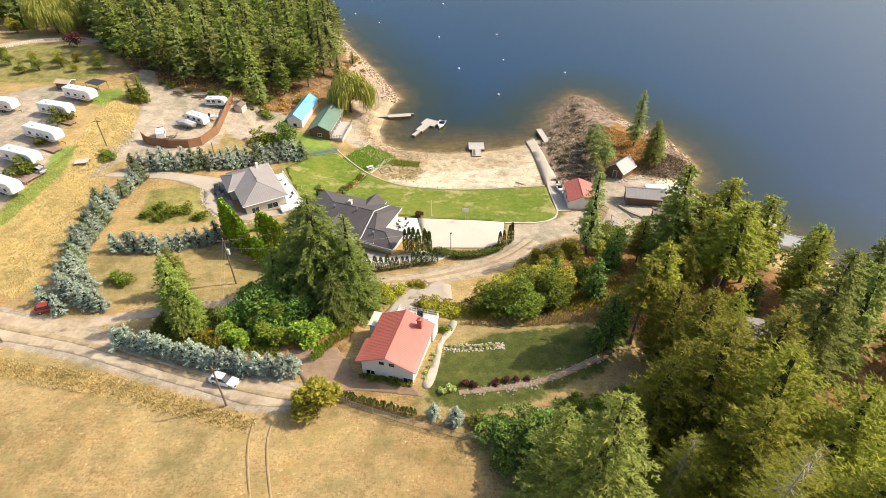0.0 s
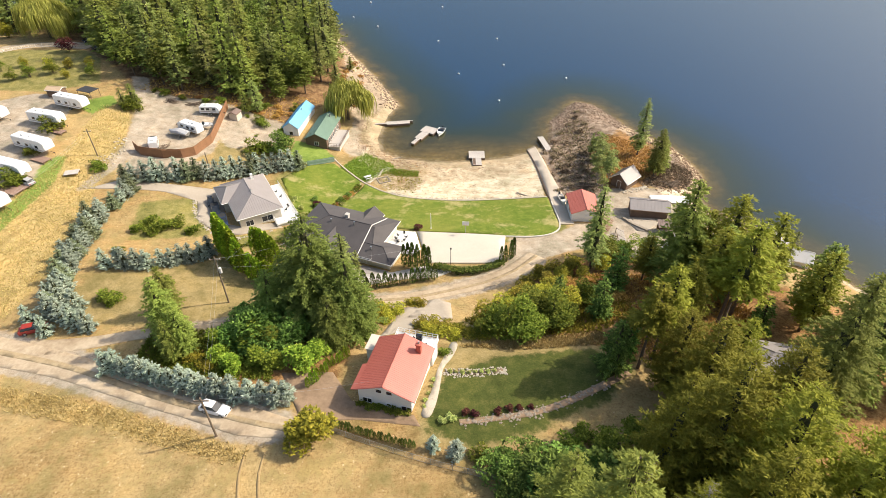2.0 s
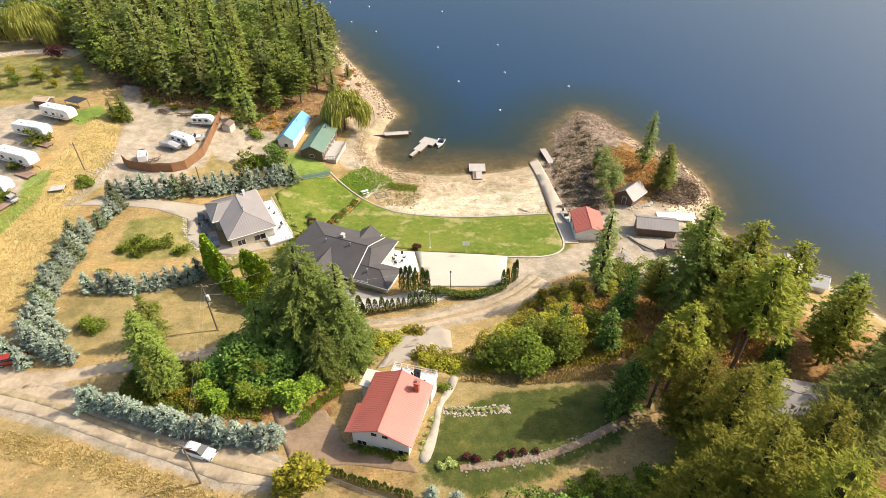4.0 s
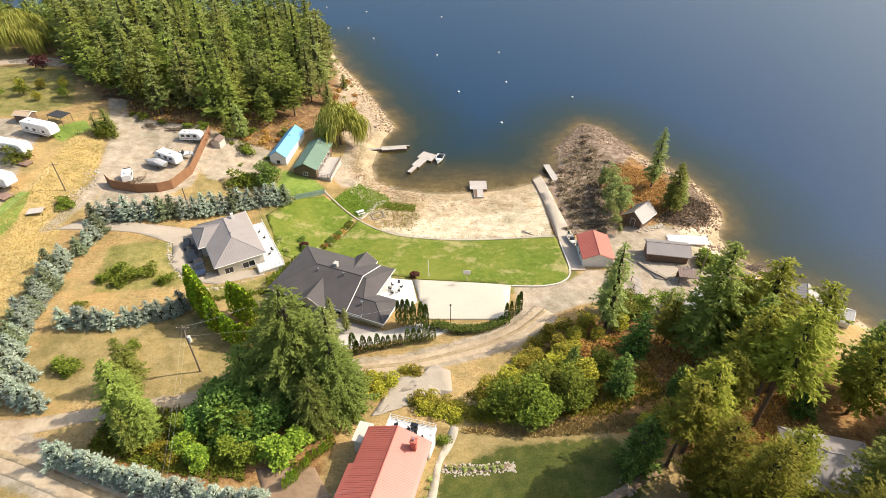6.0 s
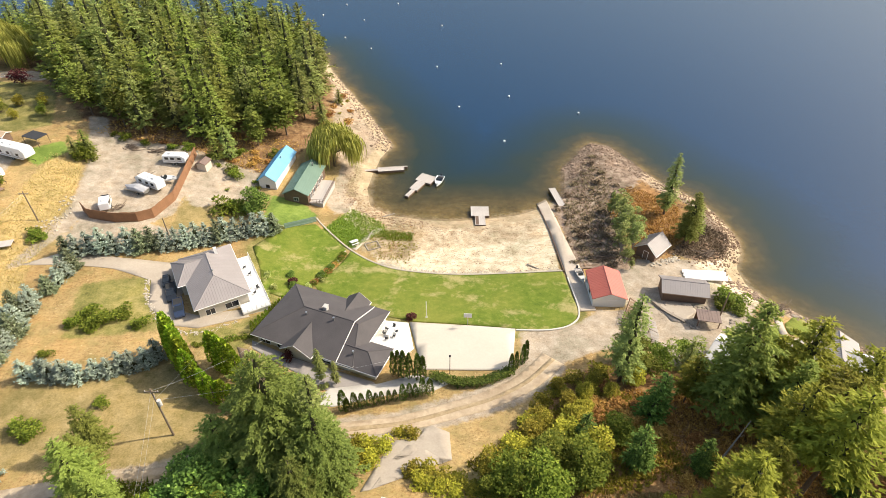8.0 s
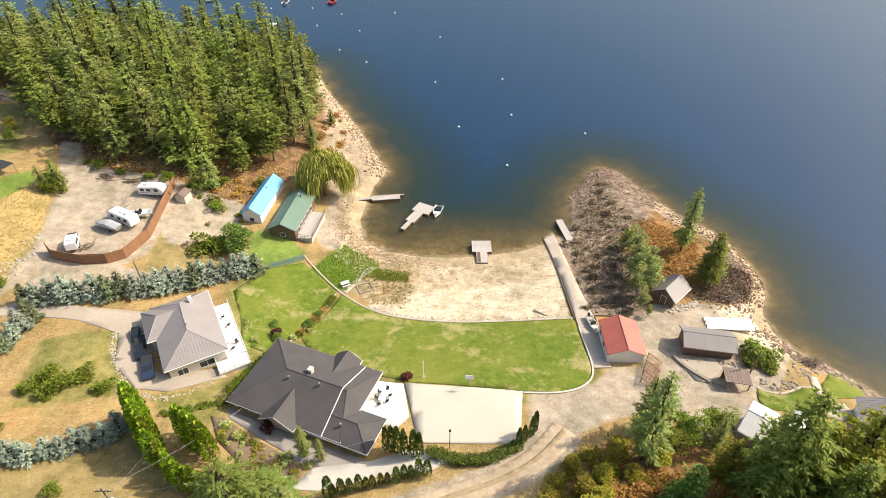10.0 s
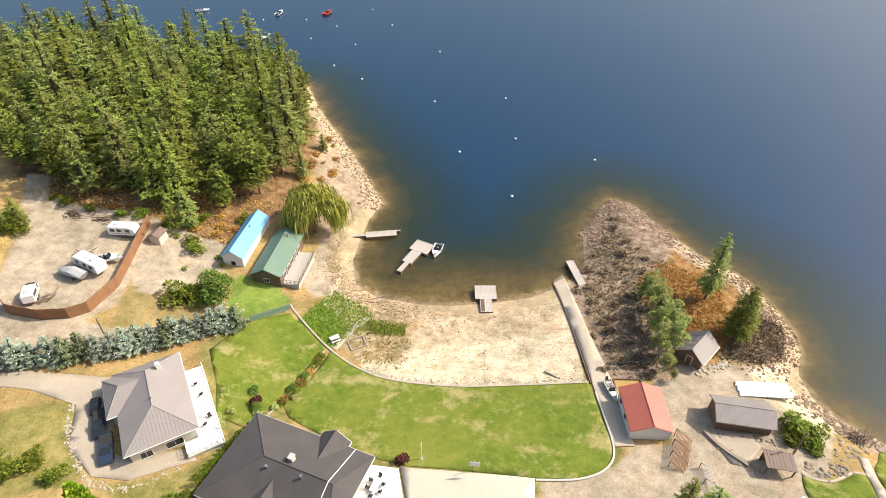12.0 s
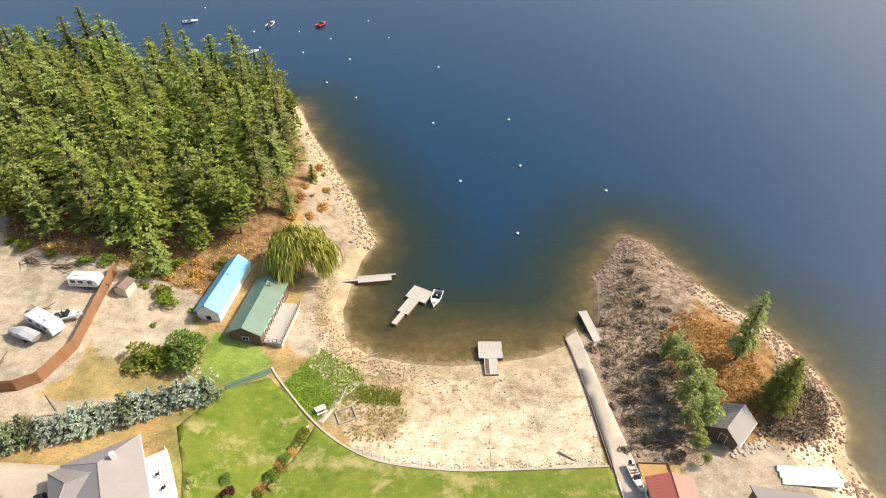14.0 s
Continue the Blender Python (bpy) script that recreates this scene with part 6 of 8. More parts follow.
def kerb(name, pts, w, h, label, mat, closed=False):
    """A low edging along a line on the ground."""
    line = smooth_outline(pts, 5, closed)
    bm = bmesh.new()
    arr = np.array(line)
    d = np.gradient(arr, axis=0)
    d /= np.linalg.norm(d, axis=1)[:, None]
    n = np.stack([-d[:, 1], d[:, 0]], 1) * w / 2
    z = T(arr[:, 0], arr[:, 1])
    rings = [[bm.verts.new((*(arr[k] + s * n[k]), z[k] + zz)) for s, zz in ((-1, -0.3), (-1, h), (1, h), (1, -0.3))] for k in range(len(arr))]
    for a, c in zip(rings, rings[1:]):
        for i in range(3):
            bm.faces.new((a[i], c[i], c[i + 1], a[i + 1]))
    bm.faces.new(rings[0])
    bm.faces.new(list(reversed(rings[-1])))
    bmesh.ops.recalc_face_normals(bm, faces=bm.faces[:])
    return tagged(part(name, bm, mat), label, "edging", kind="structure")


kerb("edging_beach", [(-30.0, 145)] + wall_line, 0.35, 0.22, "low pale stone edge between lawn and beach", STONE_PALE)
kerb("edging_ramp", [(26.9, 125), (26.2, 140), (25.4, 154)], 0.18, 0.3, "dark edging along the boat ramp", BROWN_WOOD)
kerb("edging_lawn", [(27.3, 123), (27.5, 112), (25.4, 107.7), (20.9, 105.7), (14.3, 105.4)], 0.3, 0.25, "pale curved kerb round the lawn's corner", CONCRETE)
kerb("edging_bed", [(-21.6, 133.5), (-23.2, 128.5), (-26.2, 121.5), (-28.4, 117.4)], 0.25, 0.25, "stone edging of the planted bed", STONE_PALE)

# furniture on the patio, the terraces and decks
drape("patio_dining", [(-11.2, 108.2), (-5.9, 107.4), (-4.6, 100.5), (-6.6, 98.2), (-12.6, 100.4)], WHITE, 0.14, "white paved dining patio beside the dark house", "patio", thick=0.4)


def chair(m, label="dark metal patio chair with arms", group="patio chairs", mat=DARK_PLASTIC):
    ob = thing("patio_chair", m, label, "chair", group)
    part("seat", boxes((-0.25, 0.25, -0.25, 0.25, 0.4, 0.47), bevel=0.02), mat, ob)
    part("backrest", boxes((-0.25, 0.25, -0.28, -0.22, 0.47, 0.95), bevel=0.02), mat, ob)
    for x in (-0.22, 0.22):
        for y in (-0.22, 0.22):
            part("leg", tubes(((x, y, 0), (x, y, 0.42), 0.022, 0.022), sides=5), mat, ob)
    return ob


tz = float(T(-9.0, 104.2)) + 0.16
table = thing("patio_table", pose(-9.0, 104.2, tz, 0, 0, -20), "pale oblong patio table with dark legs", "table")
part("tabletop", boxes((-0.5, 0.5, -1.1, 1.1, 0.7, 0.75), bevel=0.02), WHITE, table)
for x in (-0.4, 0.4):
    for y in (-0.95, 0.95):
        part("leg", tubes(((x, y, 0), (x, y, 0.7), 0.035, 0.035), sides=6), DARK_PLASTIC, table)
first = None
for x, y, r in ((-0.95, -0.6, -90), (-0.95, 0.6, -90), (0.95, -0.6, 90), (0.95, 0.6, 90), (0, -1.6, 0), (0, 1.6, 180)):
    m = table.matrix_world @ pose(x, y, 0, 0, 0, r)
    first = chair(m) if first is None else (copy_thing(first, m) and first)
for x, y, r in ((0.8, 6.4, 150), (2.0, 6.2, 200), (-1.0, 6.8, 120), (3.2, 5.6, 230)):
    copy_thing(first, red_house.matrix_world @ pose(x, y, 2.56, 0, 0, r))
for x, y, r in ((6.0, -6.8, 40), (7.0, -5.6, 200), (6.2, 2.0, 90), (6.6, -0.6, 60)):
    copy_thing(first, grey_house.matrix_world @ pose(x, y, 1.12, 0, 0, r))
grill = thing("barbecue_grill", red_house.matrix_world @ pose(1.6, 7.0, 2.56), "black barbecue grill on the white deck", "grill")
part("firebox", boxes((-0.5, 0.5, -0.3, 0.3, 0.7, 1.15), bevel=0.06), BLACK_PAINT, grill)
part("stand", boxes((-0.45, 0.45, -0.25, 0.25, 0.0, 0.7)), DARK_PLASTIC, grill)
sofa = thing("garden_sofa", grey_house.matrix_world @ pose(5.6, -4.0, 1.12, 0, 0, 0), "pale cushioned garden sofa on the white terrace", "sofa")
part("seat", boxes((-0.4, 0.4, -1.0, 1.0, 0.1, 0.45), bevel=0.05), PALE_ROOF, sofa)
part("backrest", boxes((-0.5, -0.3, -1.0, 1.0, 0.1, 0.85), bevel=0.05), PALE_ROOF, sofa)

TAN_ROOF = two_scale("tan_roof", (0.42, 0.3, 0.19), (0.6, 0.45, 0.3), 0.4, 5, 0.8, 0.2)
RED_DECK = two_scale("red_brown_deck", (0.2, 0.12, 0.09), (0.38, 0.26, 0.2), 0.5, 6, 0.85, 0.3)
# small hut, pallets, log piles and stones
hut = house("shed", -60.3, 159.2, -12.0, float(T(-60.3, 159.2)), "small pale hut with a brown roof by the fence", "shed")
walls_part(hut, 3.2, 2.8, 1.9, 2.5, BEIGE_WALL, over=0.2, foot=-0.6)
roof_part(hut, 3.2, 2.8, 1.9, 2.5, BROWN_ROOF, fascia=BROWN_WOOD)
camp_hut = house("shed", -112.3, 163.4, 80.0, float(T(-112.3, 163.4)), "small campground shelter with a pale orange roof", "shed")
walls_part(camp_hut, 5, 3.2, 2.2, 2.8, BROWN_WOOD, over=0.3, foot=-0.6)
roof_part(camp_hut, 5, 3.2, 2.2, 2.8, TAN_ROOF)
canopy = thing("carport", at(-102.6, 162.6, -22), "dark flat-roofed shelter behind a caravan", "shelter")
part("roof", boxes((-2.6, 2.6, -1.7, 1.7, 2.2, 2.32)), DARK_PLASTIC, canopy)
for x in (-2.5, 2.4):
    for y in (-1.6, 1.5):
        part("post", boxes((x, x + 0.1, y, y + 0.1, -0.4, 2.2)), BROWN_WOOD, canopy)
for x, y, r, w, d, lab in ((-99.2, 116.4, -22, 6.4, 4.2, "red-brown timber deck beside a caravan"), (-99.0, 128.6, -22, 4.6, 2.4, "weathered timber porch beside a caravan"), (-101.0, 141.6, -18, 3.4, 2.0, "small timber deck below a caravan")):
    deck = thing("timber_deck", at(x, y, r, 0.35), lab, "deck", "campground decks")
    planks(deck, -w / 2, w / 2, -d / 2, d / 2, 0.0, RED_DECK)
    for px in (-w / 2 + 0.1, w / 2 - 0.25):
        for py in (-d / 2 + 0.1, d / 2 - 0.25):
            part("leg", boxes((px, px + 0.15, py, py + 0.15, -1.3, -0.04)), BROWN_WOOD, deck)
car(at(-128.2, 214.6, 80, 0.05), "dark pickup parked in the forest's shade", BLACK_PAINT, 5.2, 1.9, True, "truck")
car(at(-119.4, 202.8, 60, 0.05), "black car parked under the forest's edge", BLACK_PAINT)
car(at(-97.0, 118.8, 60, 0.05), "grey car parked on the campground grass", TARP)
wire_fence([(-152, 199), (-148, 206), (-142.4, 208.8), (-133.6, 208.4)], 1.0, "low pale rail fence beside the dirt road", WHITE, 2.6, 2)
platform = thing("timber_platform", at(-89.5, 124.0, 15), "small weathered timber platform in the golden grass", "platform")
part("deck", boxes((-1.6, 1.6, -1.1, 1.1, 0.6, 0.72)), GREY_DECK, platform)
for x in (-1.5, 1.4):
    for y in (-1.0, 0.9):
        part("leg", boxes((x, x + 0.12, y, y + 0.12, -0.6, 0.6)), BROWN_WOOD, platform)
rack = thing("slatted_fence", at(37.6, 110.4, 63), "leaning slatted timber fence beside the garage", "fence")
for k in range(14):
    part("slat", boxes((-3.6, 3.4, -1.2 + 0.19 * k, -1.12 + 0.19 * k, 0.25 + 0.09 * k, 0.3 + 0.09 * k)), FENCE_WOOD, rack)
for x in (-3.2, -1.2, 1.0, 3.0):
    part("post", tubes(((x, -1.25, 0), (x, 1.5, 1.6), 0.06, 0.06), ((x, 1.45, -0.3), (x, 1.45, 1.7), 0.07, 0.07), sides=5), BROWN_WOOD, rack)
pen = thing("raised_bed", at(33.6, 123.9, -2), "timber-edged rusty soil bed behind the garage", "bed")
part("soil", boxes((-2.6, 2.0, -1.6, 1.6, -0.3, 0.12)), RUST_SOIL, pen)
for s in ((-2.75, -2.6, -1.7, 1.7, -0.3, 0.4), (-2.6, 2.0, 1.6, 1.75, -0.3, 0.4), (2.0, 2.15, -1.7, 1.75, -0.3, 0.4)):
    part("board", boxes(s), BROWN_WOOD, pen)


def stone_mesh(seed, mat_name="stone"):
    rng = np.random.default_rng(seed)
    bm = bmesh.new()
    bmesh.ops.create_icosphere(bm, subdivisions=1, radius=0.5)
    for v in bm.verts:
        v.co *= rng.uniform(0.7, 1.15)
        v.co.z *= 0.65
    me = bpy.data.meshes.new(mat_name)
    bm.to_mesh(me)
    bm.free()
    return me


STONES = [stone_mesh(s) for s in range(5)]
for me in STONES:
    me.materials.append(STONE)
PALE_STONES = [stone_mesh(20 + s) for s in range(4)]
for me in PALE_STONES:
    me.materials.append(STONE_PALE)


def stone_group(name, places, size, label, category, seed, meshes=STONES):
    """Loose stones, each an object of its own under one heap."""
    rng = np.random.default_rng(seed)
    x0, y0 = places[0][:2]
    ob = thing(name, at(x0, y0), label, category)
    inv = ob.matrix_world.inverted()
    for x, y in places:
        s = size * rng.uniform(0.5, 1.6)
        o = new("stone", meshes[int(rng.integers(len(meshes)))])
        o.parent = ob
        o.matrix_basis = inv @ pose(x, y, float(T(x, y)) + 0.1 * s, 0, 0, rng.uniform(0, 360)) @ Matrix.Diagonal((s * rng.uniform(0.7, 1.4), s, s * rng.uniform(0.6, 1.0), 1))
    return ob


def scatter_stuff(name, places, sizes, mat, label, category, seed, lift=0.1, flat=0.7):
    """Stones past counting, joined into one mesh."""
    rng = np.random.default_rng(seed)
    bm = bmesh.new()
    bmesh.ops.create_icosphere(bm, subdivisions=1, radius=0.5)
    base = np.array([v.co[:] for v in bm.verts])
    tri = [[v.index for v in f.verts] for f in bm.faces]
    bm.free()
    verts, faces = [], []
    xy = np.array(places)
    z = T(xy[:, 0], xy[:, 1])
    for k, (x, y) in enumerate(places):
        s = rng.uniform(*sizes) * (1 if rng.random() > 0.12 else 1.9)
        a = rng.uniform(0, math.tau)
        R = np.array(((math.cos(a), -math.sin(a), 0), (math.sin(a), math.cos(a), 0), (0, 0, 1)))
        p = (base * rng.uniform(0.7, 1.2, (len(base), 1)) * (s * rng.uniform(0.8, 1.6), s, s * flat)) @ R.T + (x, y, z[k] + lift * s)
        o = len(verts)
        verts += p.tolist()
        faces += [[i + o for i in f] for f in tri]
    ob = raw(name, verts, faces, mat)
    return tagged(ob, label, category, kind="stuff")


def along(pts, n, width, seed):
    rng = np.random.default_rng(seed)
    line = np.array(smooth_outline(pts, 6, False))
    q = rng.uniform(0, len(line) - 1, n)
    return [tuple(np.array((np.interp(v, range(len(line)), line[:, 0]), np.interp(v, range(len(line)), line[:, 1]))) + rng.normal(0, width, 2)) for v in q]


ISLAND_STONE = two_scale("mixed_rock", (0.12, 0.075, 0.05), (0.38, 0.28, 0.2), 0.3, 2.0, 0.9, 0.6, distance=0.1)
DARK_STONE = two_scale("brown_rock", (0.13, 0.075, 0.045), (0.34, 0.23, 0.145), 0.3, 2.0, 0.9, 0.6, distance=0.1)
scatter_stuff("shore_rocks", [p for p in along([(-16, 186), (-19, 196), (-26, 210), (-33, 226), (-40, 242)], 1300, 2.4, 1) if T(*p) > -0.08], (0.18, 0.55), ISLAND_STONE, "pale broken rocks along the wooded shore", "rocks", 1)
scatter_stuff("point_rocks", [p for p in along([(37, 168), (39, 176), (44, 184), (49, 184), (54, 175), (60, 164)], 1900, 3.0, 2) if T(*p) > -0.08], (0.12, 0.5), ISLAND_STONE, "broken rock piled round the rocky point", "rocks", 2)
scatter_stuff("bank_rocks", [p for p in along([(60, 163), (66, 155), (69, 146), (69, 138), (64, 132), (57, 131)], 1700, 2.6, 3) if T(*p) > -0.08], (0.12, 0.5), DARK_STONE, "brown boulders on the point's steep bank", "rocks", 3)
scatter_stuff("east_shore_rocks", [p for p in along([(63, 124), (67, 118), (71, 114), (77, 108), (82, 101)], 700, 1.5, 4) if T(*p) > -0.08], (0.15, 0.6), ISLAND_STONE, "pale rocks along the eastern shore", "rocks", 4)
scatter_stuff("bay_pebbles", along([(-24, 168), (-23, 158), (-19, 151), (-12, 147), (0, 144), (12, 144.5)], 1100, 2.2, 5), (0.06, 0.24), DARK_STONE, "dark pebbles and driftwood scraps along the bay", "pebbles", 5)
scatter_stuff("beach_debris", along([(-6, 127), (4, 126.3), (14, 126.6), (25, 127)], 420, 0.6, 6) + along([(-8, 140), (4, 136), (24, 134)], 300, 4.0, 7), (0.05, 0.16), DARK_STONE, "dark weed and debris strewn over the sand", "debris", 6)
scatter_stuff("rubble", [p for p in along([(36, 130), (35.5, 145), (38, 158), (42, 170), (46, 180)], 900, 3.6, 20) if T(*p) > 0.1], (0.1, 0.42), DARK_STONE, "loose brown rubble covering the rocky point", "rocks", 21)
scatter_stuff("wrack", along([(-25, 160), (-21, 153), (-15, 149), (-9, 147), (-3, 145)], 700, 1.7, 22) + along([(-14, 141), (-9, 137), (-7, 131)], 120, 2.2, 23), (0.06, 0.3), DARK_STONE, "brown wrack and driftwood scraps in the beach corner", "debris", 24, 0.1, 0.35)
scatter_stuff("beach_scraps", along([(-2, 142), (8, 140), (24, 143)], 500, 2.6, 25) + along([(-4, 133), (8, 132), (25, 131)], 380, 2.2, 26), (0.05, 0.2), DARK_STONE, "dark twigs and weed lying in lines on the sand", "debris", 27, 0.1, 0.3)
stone_group("garden_stones", along([(0.2, 60.9), (4.8, 60.6), (9.6, 61.1)], 110, 0.25, 8) + along([(9.6, 61.1), (9.2, 62.0), (4.8, 61.6), (0.4, 61.8)], 90, 0.2, 9), 0.28, "pale stones edging the garden bed", "stones", 8, PALE_STONES)
stone_group("path_stones", along([(2.6, 51.7), (9.0, 52.4), (13, 53.1), (18, 54.8), (24, 57.8)], 290, 0.5, 10), 0.3, "grey-brown flat stones laid in a curving garden path", "stones", 10)
stone_group("drive_stones", along([(-58.6, 118.4), (-57.4, 113.5), (-54, 108.6), (-50, 104.6), (-44, 103.6), (-38, 106.8)], 170, 0.25, 11), 0.36, "pale stones edging the gravel drive", "stones", 11, PALE_STONES)
stone_group("terrace_stones", along([(43.2, 113.6), (46.5, 108.5), (49, 106)], 90, 0.35, 12) + along([(43.2, 113.8), (48, 113.4), (53, 112)], 50, 0.3, 13), 0.42, "dark stones of a small retaining wall", "stones", 12)
stone_group("yard_stones", along([(-85.5, 143), (-84, 136), (-86, 130)], 60, 1.0, 14) + along([(-46, 143), (-42, 142), (-39, 141)], 40, 0.6, 15), 0.5, "pale boulders beside the dirt track", "stones", 13, PALE_STONES)
stone_group("bank_boulders", along([(53, 129.5), (50, 128.5), (46, 127)], 50, 0.6, 17), 0.55, "pale boulders on the bank by the sheds", "stones", 14, PALE_STONES)
stone_group("rock_garden", along([(55.6, 107.2), (57.4, 106.2), (59.6, 106.8), (60.6, 107)], 60, 0.6, 16) + along([(61, 109), (64, 110), (66, 112)], 40, 1.0, 18), 0.5, "grey and brown boulders of a rock garden above the lawn", "stones", 15)
kerb("lawn_edging", [(54, 106.5), (55.3, 105.4), (57.2, 104.9), (59.4, 105.5), (61.7, 106.4), (63.2, 106.0)], 0.35, 0.14, "pale concrete edging round the small lawn", RAMP)
stone_group("lawn_wall", along([(70.4, 112.2), (72.2, 112.9), (74, 111.4), (75.4, 109.6), (74.4, 106.6)], 150, 0.16, 19), 0.55, "dark dry-stone edging round the lakeside lawn", "stones", 16)


def log_pile(x, y, rot, n, L, label, seed):
    rng = np.random.default_rng(seed)
    ob = thing("brush_pile", at(x, y, rot), label, "brush pile")
    for k in range(n):
        a = rng.uniform(-0.6, 0.6)
        c = Vector((rng.normal(0, 0.9), rng.normal(0, 0.6), 0.1 + 0.06 * k * 0.5))
        d = Vector((math.cos(a), math.sin(a), rng.normal(0, 0.12))) * L * rng.uniform(0.3, 0.6)
        part("log", tubes((c - d, c + d, 0.09, 0.05), sides=6), BARK, ob)


log_pile(36.5, 129.5, 20, 26, 3.4, "heap of brown cut brush and logs", 1)
log_pile(60.5, 131.5, 15, 30, 3.6, "heap of brown roots and brush on the bank", 7)
log_pile(68.2, 114.0, 25, 34, 4.2, "ring of brown driftwood and roots by the water", 6)
log_pile(-80.0, 164.5, -15, 22, 3.6, "heap of brown branches at the forest's edge", 2)
log_pile(-73.0, 163.8, 10, 18, 3.0, "heap of rusty branches beside the yard", 3)
log_pile(-73.5, 139.8, 60, 12, 2.6, "tangle of scrap timber behind the fence", 4)
log_pile(-72.5, 152.5, 5, 12, 2.6, "dark scrap timber beside the trailer", 5)
for x, y, r, L in ((-13.2, 149.6, 25, 4.0), (20.5, 127.2, -40, 3.2), (-16.5, 140, 70, 3.0)):
    ob = thing("driftwood_log", at(x, y, r, 0.12), "pale bleached driftwood log on the beach", "log", "driftwood")
    part("stem", tubes(((-L / 2, 0, 0), (L / 2, 0.2, 0.05), 0.16, 0.09), sides=7), BARK_PALE, ob)
    part("stub", tubes(((L * 0.1, 0.05, 0.02), (L * 0.2, 0.5, 0.2), 0.05, 0.02), sides=5), BARK_PALE, ob)

# beach corner: sandy path, second edge of stones, timber frame, white bench, hose
drape("path_beach", band([(-19.8, 134.2), (-18.0, 137.4), (-16.2, 140.4), (-14.4, 143.0)], [1.3, 1.1, 1.4]), RAMP, 0.06, "pale trodden sand path between the weeds", "path", cell=1.2)
stone_group("beach_edge_stones", along([(-13.0, 129.4), (-7.4, 127.0), (2.4, 125.9), (12.1, 125.9), (25.8, 126.0)], 230, 0.3, 71), 0.34, "pale rounded stones along the lawn's edge", "stones", 71, PALE_STONES)
frame_bed = thing("planter_box", at(-15.6, 135.6, 24, 0.05), "low square planter box of grey timbers on the sand", "planter")
for spec in ((-1.6, 1.6, -1.4, -1.22, 0, 0.18), (-1.6, 1.6, 1.22, 1.4, 0, 0.18), (-1.6, -1.42, -1.22, 1.22, 0, 0.18), (1.42, 1.6, -1.22, 1.22, 0, 0.18)):
    part("timber", boxes(spec, bevel=0.02), BARK_PALE, frame_bed)
seat = thing("picnic_table", at(-19.9, 136.4, 30), "white picnic table at the end of the beach path", "table")
part("tabletop", boxes((-0.9, 0.9, -0.4, 0.4, 0.72, 0.78), bevel=0.01), WHITE, seat)
for y in (-0.85, 0.6):
    part("bench", boxes((-0.9, 0.9, y, y + 0.25, 0.42, 0.47)), WHITE, seat)
for x in (-0.65, 0.65):
    part("leg", tubes(((x, -0.75, 0), (x, 0.3, 0.74), 0.05, 0.05), ((x, 0.75, 0), (x, -0.3, 0.74), 0.05, 0.05), sides=4), WHITE, seat)
hose = thing("water_hose", at(9.4, 143.0), "thin dark hose lying across the sand to the dock", "hose")
pts = [Vector((9.4 - 0.0646 * k * 1.0 + 0.08 * math.sin(k * 1.3), 143.0 - k * 0.98, 0)) for k in range(18)]
for q in pts:
    q.z = float(T(q.x, q.y)) + 0.05
part("pipe", tubes(*[(hose.matrix_world.inverted() @ u, hose.matrix_world.inverted() @ v, 0.02, 0.02) for u, v in zip(pts, pts[1:])], sides=5), STONE, hose)
wooden_pole(54.0, 109.4, 6.5, "grey wooden pole beside the lean-to shed", False)
kerb("wall_patio", [(42.8, 114.6), (44.2, 111.4), (46.8, 107.9)], 0.55, 0.45, "dark rough stone wall of the raised patio", STONE)
lattice = thing("slatted_fence", at(40.0, 105.2, 84), "long leaning slatted fence along the dirt yard", "fence")
for k in range(9):
    part("slat", boxes((-2.8, 2.8, -0.8 + 0.2 * k, -0.72 + 0.2 * k, 0.2 + 0.08 * k, 0.25 + 0.08 * k)), GREY_DECK, lattice)
for x in (-2.6, 0.0, 2.5):
    part("post", tubes(((x, -0.85, 0), (x, 1.0, 1.0), 0.06, 0.06), ((x, 0.95, -0.3), (x, 0.95, 1.1), 0.07, 0.07), sides=5), BROWN_WOOD, lattice)

# ---- planting ----
def row(pts, gap, jitter, seed):
    """Places along a line at even steps, a little uneven."""
    rng = np.random.default_rng(seed)
    out = []
    for (ax, ay), (bx, by) in zip(pts, pts[1:]):
        n = max(1, round(math.hypot(bx - ax, by - ay) / gap))
        out += [(ax + (bx - ax) * k / n + rng.normal(0, jitter), ay + (by - ay) * k / n + rng.normal(0, jitter)) for k in range(n)]
    return out


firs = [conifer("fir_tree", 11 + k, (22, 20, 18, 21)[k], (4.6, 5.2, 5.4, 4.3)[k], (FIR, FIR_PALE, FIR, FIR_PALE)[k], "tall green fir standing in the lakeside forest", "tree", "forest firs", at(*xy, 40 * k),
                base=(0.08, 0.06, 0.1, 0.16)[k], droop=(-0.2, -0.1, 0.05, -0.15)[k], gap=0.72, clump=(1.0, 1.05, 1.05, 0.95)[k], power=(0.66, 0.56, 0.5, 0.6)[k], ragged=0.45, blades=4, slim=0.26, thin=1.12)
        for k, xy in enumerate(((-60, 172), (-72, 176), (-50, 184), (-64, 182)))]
grove = broadleaf("cottonwood_tree", 21, 17, 4.4, LEAF_OLIVE, "tall rounded olive-green tree in the lakeside forest", "tree", "forest broadleaves", at(-44, 180), 30, 800, 1.0, 0.18)
dead = conifer("dead_fir", 23, 19, 2.6, LEAF_RUST, "dead brown fir standing among green trees", "tree", "", at(-44, 226), base=0.3, gap=0.9, clump=0.6, power=0.6, ragged=0.5, blades=4, slim=0.1)
